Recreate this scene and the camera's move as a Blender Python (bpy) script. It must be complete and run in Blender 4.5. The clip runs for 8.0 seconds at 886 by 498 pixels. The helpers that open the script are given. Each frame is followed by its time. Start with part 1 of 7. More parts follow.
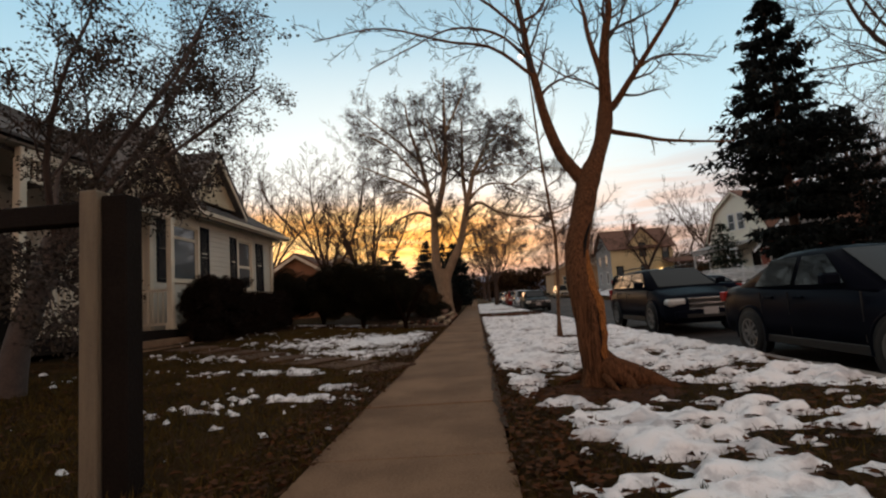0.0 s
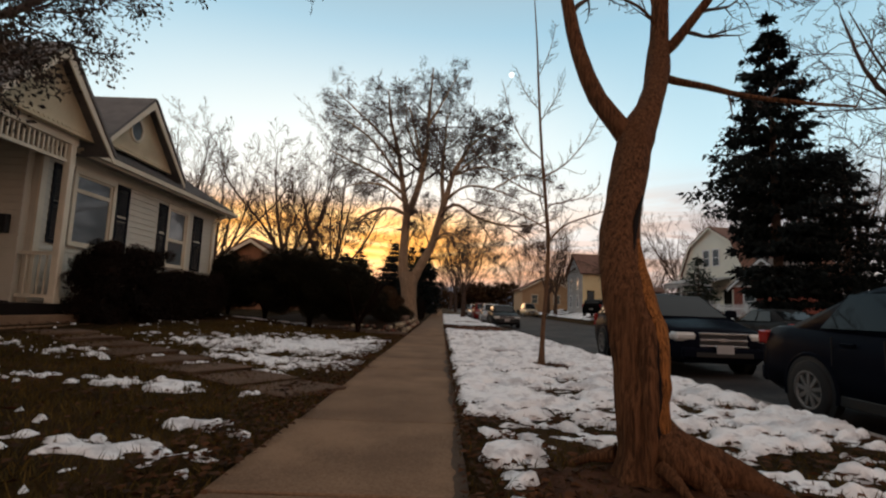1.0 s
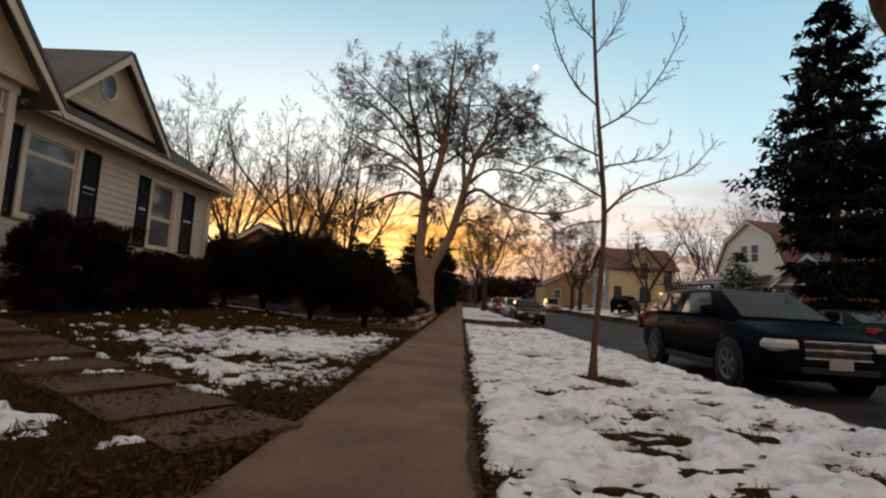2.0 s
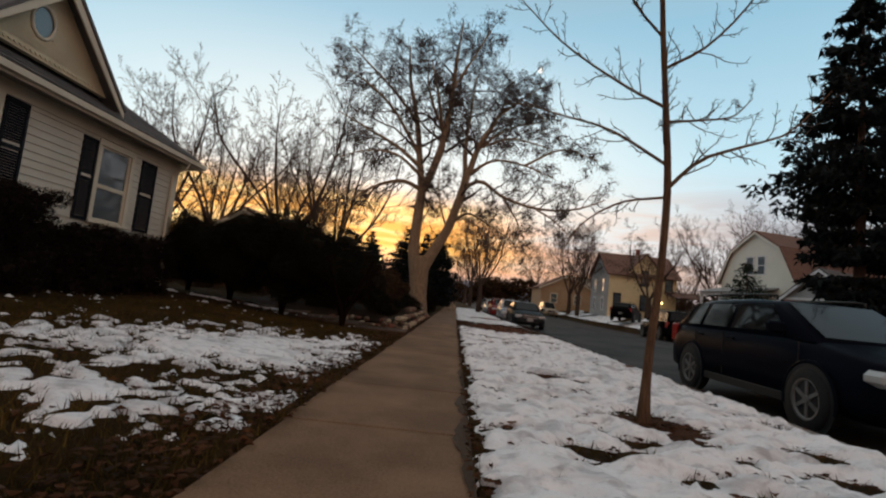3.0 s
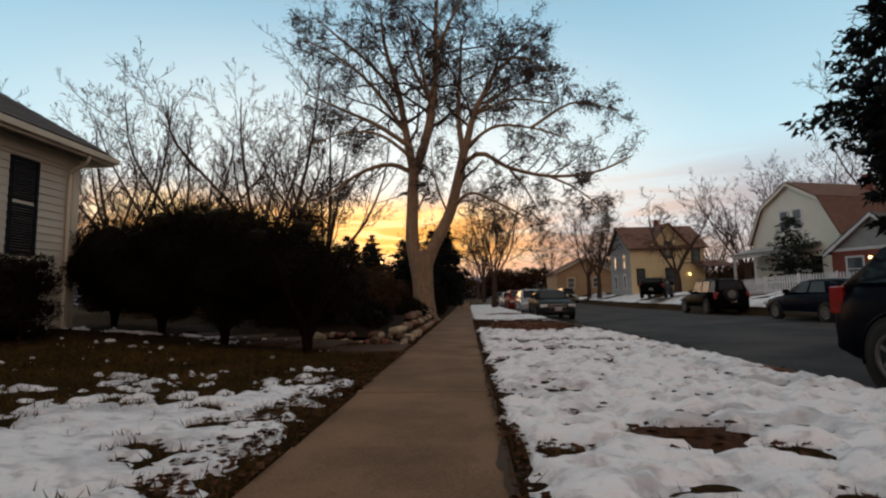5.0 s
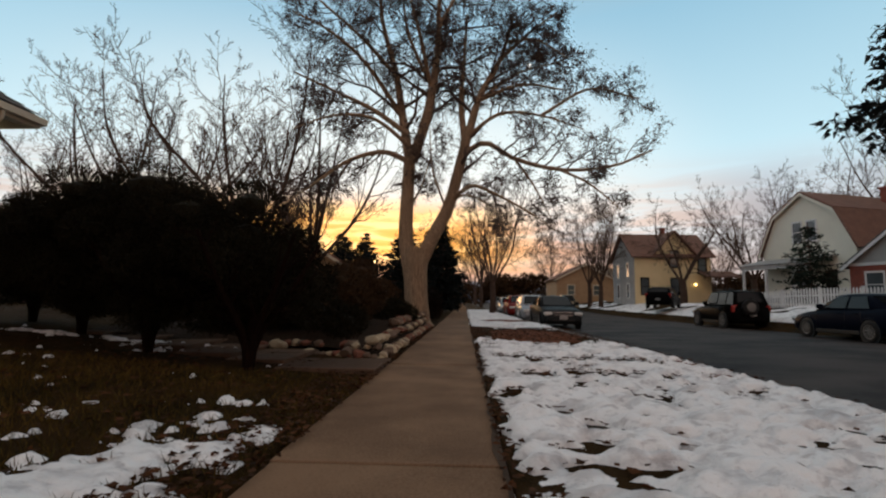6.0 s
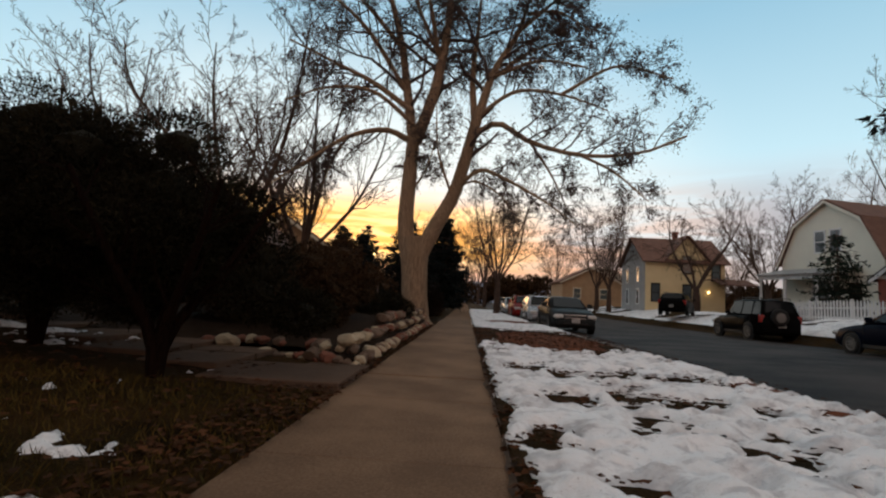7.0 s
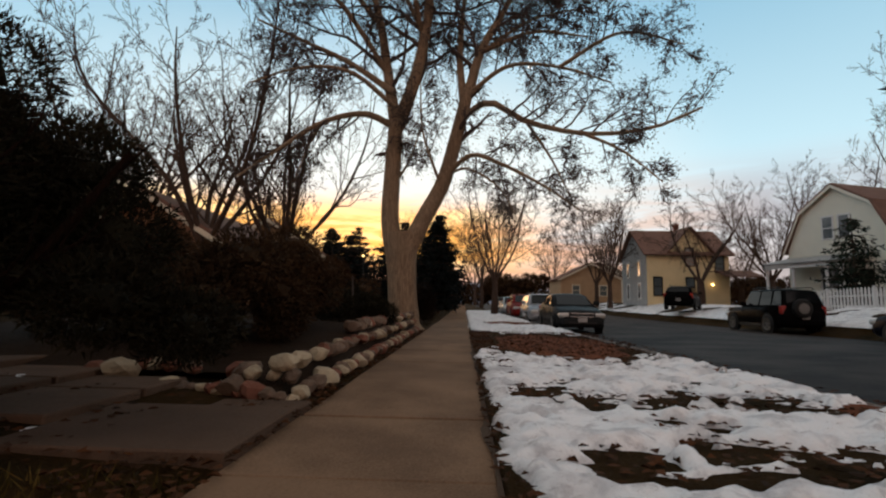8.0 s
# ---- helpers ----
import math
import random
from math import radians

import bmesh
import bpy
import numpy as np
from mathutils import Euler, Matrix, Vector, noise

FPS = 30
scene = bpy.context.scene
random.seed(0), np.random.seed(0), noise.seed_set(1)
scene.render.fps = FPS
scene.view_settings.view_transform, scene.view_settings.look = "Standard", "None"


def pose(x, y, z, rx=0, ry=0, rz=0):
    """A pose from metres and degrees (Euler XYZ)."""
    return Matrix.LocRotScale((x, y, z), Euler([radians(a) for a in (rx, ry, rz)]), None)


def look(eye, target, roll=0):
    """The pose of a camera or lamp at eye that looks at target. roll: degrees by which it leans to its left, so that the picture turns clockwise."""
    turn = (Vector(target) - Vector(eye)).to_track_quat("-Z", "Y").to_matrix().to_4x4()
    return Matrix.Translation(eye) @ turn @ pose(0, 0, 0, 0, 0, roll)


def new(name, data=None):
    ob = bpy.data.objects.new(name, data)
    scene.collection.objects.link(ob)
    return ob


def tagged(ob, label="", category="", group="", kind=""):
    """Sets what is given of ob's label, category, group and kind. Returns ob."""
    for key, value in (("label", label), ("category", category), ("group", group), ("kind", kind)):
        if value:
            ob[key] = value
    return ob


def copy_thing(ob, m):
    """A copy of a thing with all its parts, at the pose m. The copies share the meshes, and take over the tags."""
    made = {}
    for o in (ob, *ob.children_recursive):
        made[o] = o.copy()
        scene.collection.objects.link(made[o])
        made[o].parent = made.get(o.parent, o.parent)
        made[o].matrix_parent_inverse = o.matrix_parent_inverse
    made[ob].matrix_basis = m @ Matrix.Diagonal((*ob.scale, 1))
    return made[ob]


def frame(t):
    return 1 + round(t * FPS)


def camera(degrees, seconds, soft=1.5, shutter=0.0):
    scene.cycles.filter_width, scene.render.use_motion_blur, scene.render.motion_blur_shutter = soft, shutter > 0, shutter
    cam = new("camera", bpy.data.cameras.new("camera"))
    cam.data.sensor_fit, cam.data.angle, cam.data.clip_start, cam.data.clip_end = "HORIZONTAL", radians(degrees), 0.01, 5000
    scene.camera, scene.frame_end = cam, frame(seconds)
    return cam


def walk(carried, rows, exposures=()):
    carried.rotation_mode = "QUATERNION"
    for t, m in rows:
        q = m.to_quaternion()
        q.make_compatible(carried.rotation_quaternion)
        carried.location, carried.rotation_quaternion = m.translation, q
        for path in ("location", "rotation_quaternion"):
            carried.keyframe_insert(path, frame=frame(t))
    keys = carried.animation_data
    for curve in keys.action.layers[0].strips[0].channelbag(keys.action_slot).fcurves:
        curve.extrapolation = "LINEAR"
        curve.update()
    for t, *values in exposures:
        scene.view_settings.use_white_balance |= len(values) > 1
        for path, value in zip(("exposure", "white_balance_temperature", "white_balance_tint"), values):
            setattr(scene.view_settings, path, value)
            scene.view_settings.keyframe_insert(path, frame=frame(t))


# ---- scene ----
cam = camera(83.1, 8.0, soft=2.2)
PATH = [
    (0, (0.538, 0.674, 0.945), (0.422, 2.66, 1.15), -4.1),
    (0.5, (0.521, 1.806, 0.93), (0.549, 3.795, 1.134), -2.2),
    (1, (0.534, 2.92, 0.898), (0.532, 4.907, 1.132), 2.0),
    (1.5, (0.571, 3.976, 0.891), (0.484, 5.963, 1.1), 2.2),
    (3, (0.509, 6.892, 0.894), (0.442, 8.881, 1.094), 5.8),
    (3.5, (0.532, 7.729, 0.887), (0.268, 9.701, 1.099), 1.6),
    (4, (0.496, 8.77, 0.847), (0.427, 10.757, 1.065), -0.1),
    (4.5, (0.506, 9.668, 0.839), (0.42, 11.657, 1.034), -1.5),
    (6, (0.475, 12.537, 0.845), (0.388, 14.523, 1.058), 0.7),
    (6.5, (0.5, 13.47, 0.795), (0.526, 15.459, 0.999), 0.3),
    (7, (0.445, 14.341, 0.767), (0.341, 16.328, 0.975), 3.0),
    (7.5, (0.533, 15.263, 0.752), (0.513, 17.25, 0.978), -0.9),
    (8, (0.529, 16.091, 0.759), (0.442, 18.078, 0.976), 1.0),
]
walk(cam, [(t, look(eye, target, roll)) for t, eye, target, roll in PATH], exposures=((0, 0.24, 7350, 11), (1.5, 0.24, 7350, 11), (3.5, 0.08, 7000, 9), (8, 0.16, 7000, 9)))


# ---- node helpers ----
class Nodes:
    def __init__(self, tree):
        self.tree = tree
        tree.nodes.clear()

    def add(self, kind):
        return self.tree.nodes.new(kind)

    def link(self, a, b):
        self.tree.links.new(a, b)

    def put(self, socket, value):
        if isinstance(value, bpy.types.NodeSocket):
            self.link(value, socket)
        else:
            socket.default_value = value

    def maths(self, op, a, b=0.0, clamp=False):
        n = self.add("ShaderNodeMath")
        n.operation, n.use_clamp = op, clamp
        self.put(n.inputs[0], a)
        self.put(n.inputs[1], b)
        return n.outputs[0]

    def span(self, v, a, b, c=0.0, d=1.0):
        if a > b:
            a, b, c, d = b, a, d, c
        n = self.add("ShaderNodeMapRange")
        n.interpolation_type = "SMOOTHSTEP"
        for i, value in enumerate((v, a, b, c, d)):
            self.put(n.inputs[i], value)
        return n.outputs[0]

    def mix(self, f, a, b, how="MIX"):
        n = self.add("ShaderNodeMix")
        n.data_type, n.blend_type = "RGBA", how
        self.put(n.inputs[0], f)
        self.put(n.inputs[6], a if isinstance(a, bpy.types.NodeSocket) else (*a, 1))
        self.put(n.inputs[7], b if isinstance(b, bpy.types.NodeSocket) else (*b, 1))
        return n.outputs[2]

    def noise(self, vec, scale, detail=4.0, rough=0.55, distortion=0.0):
        n = self.add("ShaderNodeTexNoise")
        if vec is not None:
            self.link(vec, n.inputs["Vector"])
        n.inputs["Scale"].default_value = scale
        n.inputs["Detail"].default_value = detail
        n.inputs["Roughness"].default_value = rough
        n.inputs["Distortion"].default_value = distortion
        return n.outputs[0]

    def mapped(self, vec, scale=(1, 1, 1), loc=(0, 0, 0)):
        n = self.add("ShaderNodeMapping")
        self.link(vec, n.inputs[0])
        n.inputs["Scale"].default_value = scale
        n.inputs["Location"].default_value = loc
        return n.outputs[0]


# ---- world: dusk after sunset, glow ahead and a little to the left ----
GLOW = -11.0  # azimuth of the glow, degrees to the right of straight ahead
world = bpy.data.worlds.new("dusk_sky")
scene.world = world
world.use_nodes = True
w = Nodes(world.node_tree)
sky = w.add("ShaderNodeTexSky")
sky.sky_type, sky.sun_disc = "NISHITA", False
sky.sun_elevation, sky.sun_rotation = radians(1.0), radians(GLOW)
sky.air_density, sky.dust_density, sky.ozone_density = 1.0, 1.5, 2.0
coord = w.add("ShaderNodeTexCoord").outputs["Generated"]
sep = w.add("ShaderNodeSeparateXYZ")
w.link(coord, sep.inputs[0])
up = sep.outputs[2]
# how near the direction lies to the glow, on the compass
side = w.add("ShaderNodeVectorMath")
side.operation = "DOT_PRODUCT"
w.link(coord, side.inputs[0])
side.inputs[1].default_value = (math.sin(radians(GLOW)), math.cos(radians(GLOW)), 0)
near = side.outputs["Value"]
core_dir = w.add("ShaderNodeVectorMath")
core_dir.operation = "DOT_PRODUCT"
w.link(coord, core_dir.inputs[0])
core_dir.inputs[1].default_value = (math.sin(radians(GLOW - 6)), math.cos(radians(GLOW - 6)), 0)
core = core_dir.outputs["Value"]
ramp = w.add("ShaderNodeValToRGB")
w.link(up, ramp.inputs[0])
stops = ((0.0, (0.44, 0.41, 0.48)), (0.06, (0.62, 0.57, 0.63)), (0.14, (0.84, 0.86, 0.95)), (0.28, (0.60, 0.90, 1.09)), (0.5, (0.34, 0.64, 0.88)), (0.70, (0.42, 0.46, 0.50)), (1.0, (0.46, 0.43, 0.42)))
for i, (at, c) in enumerate(stops):
    e = ramp.color_ramp.elements[i] if i < 2 else ramp.color_ramp.elements.new(at)
    e.position, e.color = at, (*c, 1)
clear = ramp.outputs[0]
# long cloud streaks low over the horizon, lit from below by the sun that has gone
streak = w.noise(w.mapped(coord, (2.2, 2.2, 15.0)), 2.2, 7.0, 0.6, 0.6)
low = w.maths("MULTIPLY", w.span(up, 0.02, 0.07), w.span(up, 0.27, 0.16))
cloud = w.maths("MULTIPLY", w.span(streak, 0.36, 0.60), low)
ragged = w.maths("ADD", up, w.maths("MULTIPLY", w.maths("SUBTRACT", streak, 0.5), 0.10))
fire = w.maths("MULTIPLY", w.span(core, 0.87, 0.965), w.maths("MULTIPLY", w.span(up, 0.05, 0.10), w.span(ragged, 0.225, 0.165)))
puff = w.mix(w.span(near, 0.70, 0.93), (0.44, 0.44, 0.52), (0.95, 0.52, 0.36))
colour = w.mix(w.maths("MULTIPLY", cloud, 0.85), clear, puff)
pale = w.maths("MULTIPLY", w.span(near, 0.72, 0.97), w.maths("MULTIPLY", w.span(up, 0.10, 0.2), w.span(up, 0.60, 0.26)))
colour = w.mix(w.maths("MULTIPLY", pale, 0.75), colour, (1.08, 1.15, 1.17))
flame = w.mix(w.span(streak, 0.38, 0.62), (1.70, 1.12, 0.46), (1.45, 0.62, 0.09))
colour = w.mix(w.maths("MULTIPLY", fire, 0.92), colour, flame)
bank = w.maths("MULTIPLY", w.span(up, 0.075, 0.02), w.span(streak, 0.3, 0.55))
colour = w.mix(w.maths("MULTIPLY", bank, 0.6), colour, (0.33, 0.32, 0.40))
# the pink belt opposite the glow, seen behind the walker
belt = w.maths("MULTIPLY", w.span(near, 0.1, -0.6), w.maths("MULTIPLY", w.span(up, -0.05, 0.1), w.span(up, 0.8, 0.25)))
colour = w.mix(w.maths("MULTIPLY", belt, 0.9), colour, (1.12, 0.70, 0.54))
back1 = w.add("ShaderNodeBackground")
w.link(sky.outputs[0], back1.inputs[0])
back1.inputs[1].default_value = 0.05
back2 = w.add("ShaderNodeBackground")
w.link(colour, back2.inputs[0])
back2.inputs[1].default_value = 0.80
both = w.add("ShaderNodeAddShader")
w.link(back1.outputs[0], both.inputs[0])
w.link(back2.outputs[0], both.inputs[1])
w.link(both.outputs[0], w.add("ShaderNodeOutputWorld").inputs[0])

sun_lamp = new("afterglow", bpy.data.lights.new("afterglow", "SUN"))
sun_lamp.data.energy, sun_lamp.data.angle, sun_lamp.data.color = 0.45, radians(25), (1.0, 0.62, 0.36)
sun_lamp.matrix_world = look((0, 0, 0), (-math.sin(radians(GLOW)), -math.cos(radians(GLOW)), -0.11))


# ---- materials ----
def material(name, base, other=None, scale=6.0, fine=60.0, rough=0.8, bump=0.3, metal=0.0, stretch=(1, 1, 1), amount=0.6, spec=0.4, reach=0.02, jitter=0.0):
    """Two colours mixed by broad and by fine noise, with relief; world-size coordinates."""
    m = bpy.data.materials.new(name)
    m.use_nodes = True
    n = Nodes(m.node_tree)
    bsdf = n.add("ShaderNodeBsdfPrincipled")
    out = n.add("ShaderNodeOutputMaterial")
    n.link(bsdf.outputs[0], out.inputs[0])
    pos = n.mapped(n.add("ShaderNodeNewGeometry").outputs["Position"], stretch)
    broad = n.noise(pos, scale, 5.0)
    grain = n.noise(pos, fine, 4.0, 0.6)
    other = other or tuple(c * 0.6 for c in base)
    f = n.maths("MULTIPLY", n.span(n.maths("ADD", n.maths("MULTIPLY", broad, 0.6), n.maths("MULTIPLY", grain, 0.4)), 0.36, 0.64), amount)
    c = n.mix(f, base, other)
    if jitter:
        r = n.add("ShaderNodeObjectInfo").outputs["Random"]
        c = n.mix(n.maths("MULTIPLY", r, jitter), c, tuple(x * 0.45 for x in base))
    n.link(c, bsdf.inputs["Base Color"])
    n.put(bsdf.inputs["Roughness"], n.span(grain, 0.2, 0.8, max(rough - 0.12, 0.03), min(rough + 0.1, 1)))
    bsdf.inputs["Metallic"].default_value = metal
    bsdf.inputs["Specular IOR Level"].default_value = spec
    if bump:
        b = n.add("ShaderNodeBump")
        b.inputs["Strength"].default_value = bump
        b.inputs["Distance"].default_value = reach
        n.link(n.maths("ADD", grain, n.maths("MULTIPLY", broad, 0.5)), b.inputs["Height"])
        n.link(b.outputs[0], bsdf.inputs["Normal"])
    return m


def island_material(name, a, b, rough=0.8, spec=0.08):
    """A colour of its own for every leaf, blade or tuft of a joined mesh."""
    m = bpy.data.materials.new(name)
    m.use_nodes = True
    n = Nodes(m.node_tree)
    bsdf = n.add("ShaderNodeBsdfPrincipled")
    n.link(bsdf.outputs[0], n.add("ShaderNodeOutputMaterial").inputs[0])
    geo = n.add("ShaderNodeNewGeometry")
    patch = n.noise(geo.outputs["Position"], 1.5, 3.0)
    f = n.maths("ADD", n.maths("MULTIPLY", geo.outputs["Random Per Island"], 0.7), n.maths("MULTIPLY", n.span(patch, 0.35, 0.65), 0.4), clamp=True)
    n.link(n.mix(f, a, b), bsdf.inputs["Base Color"])
    bsdf.inputs["Roughness"].default_value = rough
    bsdf.inputs["Specular IOR Level"].default_value = spec
    return m


def bark_material(name, light, dark, scale=1.0):
    m = bpy.data.materials.new(name)
    m.use_nodes = True
    n = Nodes(m.node_tree)
    bsdf = n.add("ShaderNodeBsdfPrincipled")
    n.link(bsdf.outputs[0], n.add("ShaderNodeOutputMaterial").inputs[0])
    pos = n.add("ShaderNodeNewGeometry").outputs["Position"]
    ridges = n.noise(n.mapped(pos, (60 * scale, 60 * scale, 4.5 * scale)), 1.0, 6.0, 0.62, 0.8)
    broad = n.noise(pos, 2.5 * scale, 4.0)
    c = n.mix(n.span(ridges, 0.36, 0.62), dark, light)
    c = n.mix(n.maths("MULTIPLY", n.span(broad, 0.45, 0.7), 0.5), c, tuple(x * 0.62 for x in light))
    n.link(c, bsdf.inputs["Base Color"])
    bsdf.inputs["Roughness"].default_value = 0.9
    bsdf.inputs["Specular IOR Level"].default_value = 0.05
    b = n.add("ShaderNodeBump")
    b.inputs["Strength"].default_value, b.inputs["Distance"].default_value = 0.9, 0.03
    n.link(ridges, b.inputs["Height"])
    n.link(b.outputs[0], bsdf.inputs["Normal"])
    return m


def glass_material(name, tint, rough=0.04, spec=0.9):
    m = bpy.data.materials.new(name)
    m.use_nodes = True
    n = Nodes(m.node_tree)
    bsdf = n.add("ShaderNodeBsdfPrincipled")
    n.link(bsdf.outputs[0], n.add("ShaderNodeOutputMaterial").inputs[0])
    pos = n.add("ShaderNodeNewGeometry").outputs["Position"]
    wave = n.noise(pos, 1.3, 2.0)
    n.link(n.mix(wave, tint, tuple(c * 0.6 for c in tint)), bsdf.inputs["Base Color"])
    bsdf.inputs["Roughness"].default_value = rough
    bsdf.inputs["Specular IOR Level"].default_value = spec
    b = n.add("ShaderNodeBump")
    b.inputs["Strength"].default_value, b.inputs["Distance"].default_value = 0.12, 0.02
    n.link(wave, b.inputs["Height"])
    n.link(b.outputs[0], bsdf.inputs["Normal"])
    return m


def snow_material():
    """Old snow: white crests, grey icy thin places, grit and leaf stain; the greys also paint shade into the trodden
    hollows.
    """
    m = bpy.data.materials.new("old_snow")
    m.use_nodes = True
    n = Nodes(m.node_tree)
    bsdf = n.add("ShaderNodeBsdfPrincipled")
    n.link(bsdf.outputs[0], n.add("ShaderNodeOutputMaterial").inputs[0])
    pos = n.add("ShaderNodeNewGeometry").outputs["Position"]
    flat = n.mapped(pos, (0.8, 1.25, 1.0))
    icy = n.noise(flat, 2.4, 5.0, 0.6, 0.4)
    tread_shade = n.noise(flat, 9.0, 4.0, 0.6, 0.3)
    grit = n.noise(pos, 70.0, 3.0, 0.6)
    # grey mottling for thin dirty ice, doubling as painted shade between the lumps
    c = n.mix(n.maths("MULTIPLY", n.span(icy, 0.47, 0.68), 0.8), (0.91, 0.89, 0.89), (0.47, 0.45, 0.46))
    # darkens where the bump below sinks: painted shade along with trodden dirt
    c = n.mix(n.maths("MULTIPLY", n.span(tread_shade, 0.50, 0.68), 0.55), c, (0.38, 0.35, 0.36))
    c = n.mix(n.maths("MULTIPLY", n.span(grit, 0.62, 0.74), 0.5), c, (0.24, 0.19, 0.16))
    n.link(c, bsdf.inputs["Base Color"])
    n.put(bsdf.inputs["Roughness"], n.span(icy, 0.3, 0.7, 0.8, 0.45))
    bsdf.inputs["Specular IOR Level"].default_value = 0.3
    b = n.add("ShaderNodeBump")
    b.inputs["Strength"].default_value, b.inputs["Distance"].default_value = 0.8, 0.05
    n.link(n.maths("ADD", n.maths("MULTIPLY", tread_shade, -1.0), n.maths("MULTIPLY", grit, 0.12)), b.inputs["Height"])
    n.link(b.outputs[0], bsdf.inputs["Normal"])
    return m


def lamp_material(name, colour, strength):
    m = bpy.data.materials.new(name)
    m.use_nodes = True
    n = Nodes(m.node_tree)
    e = n.add("ShaderNodeEmission")
    e.inputs[0].default_value, e.inputs[1].default_value = (*colour, 1), strength
    n.link(e.outputs[0], n.add("ShaderNodeOutputMaterial").inputs[0])
    return m


CONCRETE = material("concrete", (0.255, 0.152, 0.092), (0.120, 0.070, 0.043), 1.3, 70, 0.92, 0.3, amount=0.85, spec=0.12, reach=0.005, jitter=0.25)
EARTH = material("damp_earth", (0.034, 0.019, 0.011), (0.014, 0.008, 0.005), 3, 40, 0.95, 0.8, spec=0.08)
LAWN = material("winter_lawn", (0.046, 0.023, 0.007), (0.013, 0.0085, 0.0022), 1.2, 55, 0.95, 0.8, reach=0.03, amount=0.95, spec=0.05)
BARE_EARTH = material("bare_reddish_earth", (0.085, 0.036, 0.020), (0.022, 0.011, 0.007), 4.0, 38, 0.95, 0.9, spec=0.06)
LEAF_LITTER = material("leaf_litter_ground", (0.20, 0.062, 0.027), (0.060, 0.021, 0.011), 2.6, 45, 0.95, 0.8, spec=0.08)
SNOW = snow_material()
ASPHALT = material("wet_asphalt", (0.060, 0.050, 0.046), (0.006, 0.006, 0.008), 0.6, 120, 0.78, 0.35, amount=1.0, spec=0.12, stretch=(0.8, 1.1, 1), reach=0.006)
ASPHALT_PALE = material("worn_pale_asphalt", (0.13, 0.105, 0.085), (0.05, 0.042, 0.036), 1.5, 60, 0.85, 0.3, spec=0.15)
WET_CONCRETE = material("meltwater_on_concrete", (0.070, 0.043, 0.028), (0.038, 0.024, 0.017), 3.0, 60, 0.75, 0.15, spec=0.12, reach=0.003)
KERB = material("kerb_concrete", (0.24, 0.21, 0.19), (0.12, 0.1, 0.09), 2.5, 70, 0.9, 0.3)
FLAGSTONE = material("flagstone", (0.150, 0.092, 0.063), (0.075, 0.048, 0.034), 3.0, 60, 0.9, 0.4, jitter=0.5, spec=0.1)
SIDING = material("cream_siding", (0.56, 0.51, 0.42), (0.44, 0.40, 0.32), 1.4, 50, 0.6, 0.12, amount=0.5, reach=0.004)
TRIM = material("cream_trim", (0.66, 0.58, 0.45), (0.50, 0.44, 0.33), 2.0, 70, 0.55, 0.1, amount=0.5, reach=0.003)
SHINGLE_WALL = material("scallop_shingle", (0.66, 0.56, 0.38), (0.50, 0.40, 0.26), 2.0, 60, 0.7, 0.2, reach=0.004)
SHUTTER = material("dark_shutter", (0.010, 0.010, 0.013), (0.006, 0.006, 0.008), 4, 80, 0.6, 0.15, spec=0.12)
ROOF = material("grey_roof_shingle", (0.15, 0.14, 0.135), (0.08, 0.075, 0.075), 3, 35, 0.95, 0.5, jitter=0.4)
ROOF_BROWN = material("brown_roof_shingle", (0.20, 0.105, 0.075), (0.12, 0.065, 0.05), 2, 25, 0.95, 0.5)
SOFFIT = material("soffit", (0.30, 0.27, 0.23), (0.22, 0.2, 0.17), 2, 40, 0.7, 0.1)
PANE = glass_material("window_glass", (0.10, 0.12, 0.13))
CURTAIN = material("grey_curtain", (0.60, 0.64, 0.64), (0.50, 0.54, 0.55), 2, 30, 0.8, 0.2, stretch=(1, 6, 0.4))
BRICK = material("red_brick_wall", (0.27, 0.075, 0.05), (0.17, 0.05, 0.04), 4, 50, 0.9, 0.4)
TAN = material("tan_stucco", (0.40, 0.26, 0.15), (0.28, 0.18, 0.11), 1.5, 50, 0.9, 0.3)
BROWNWALL = material("brown_shingle_wall", (0.25, 0.115, 0.058), (0.16, 0.075, 0.042), 1.5, 40, 0.9, 0.3)
YELLOW = material("yellow_paint", (0.78, 0.62, 0.36), (0.64, 0.50, 0.28), 1.0, 40, 0.7, 0.15, amount=0.5)
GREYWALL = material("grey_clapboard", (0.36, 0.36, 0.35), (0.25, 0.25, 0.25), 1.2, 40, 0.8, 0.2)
WHITEWALL = material("white_clapboard", (0.76, 0.73, 0.62), (0.64, 0.61, 0.52), 0.8, 40, 0.65, 0.1, amount=0.5)
PICKET = material("white_picket_paint", (0.74, 0.73, 0.72), (0.55, 0.54, 0.54), 2, 50, 0.6, 0.1)
POST = material("weathered_post", (0.20, 0.155, 0.105), (0.11, 0.085, 0.06), 5, 60, 0.85, 0.5, stretch=(6, 6, 0.7))
DARKWOOD = material("dark_wood", (0.014, 0.010, 0.008), (0.008, 0.006, 0.005), 5, 60, 0.9, 0.4, spec=0.08)
ROCK = material("garden_rock", (0.22, 0.14, 0.095), (0.09, 0.06, 0.045), 5, 40, 0.9, 0.6, jitter=0.9)
ROCK_PALE = material("pale_rock", (0.50, 0.39, 0.26), (0.28, 0.21, 0.14), 6, 40, 0.9, 0.5, jitter=0.5)
ROCK_RED = material("red_rock", (0.24, 0.085, 0.05), (0.12, 0.045, 0.03), 6, 40, 0.9, 0.5, jitter=0.5)
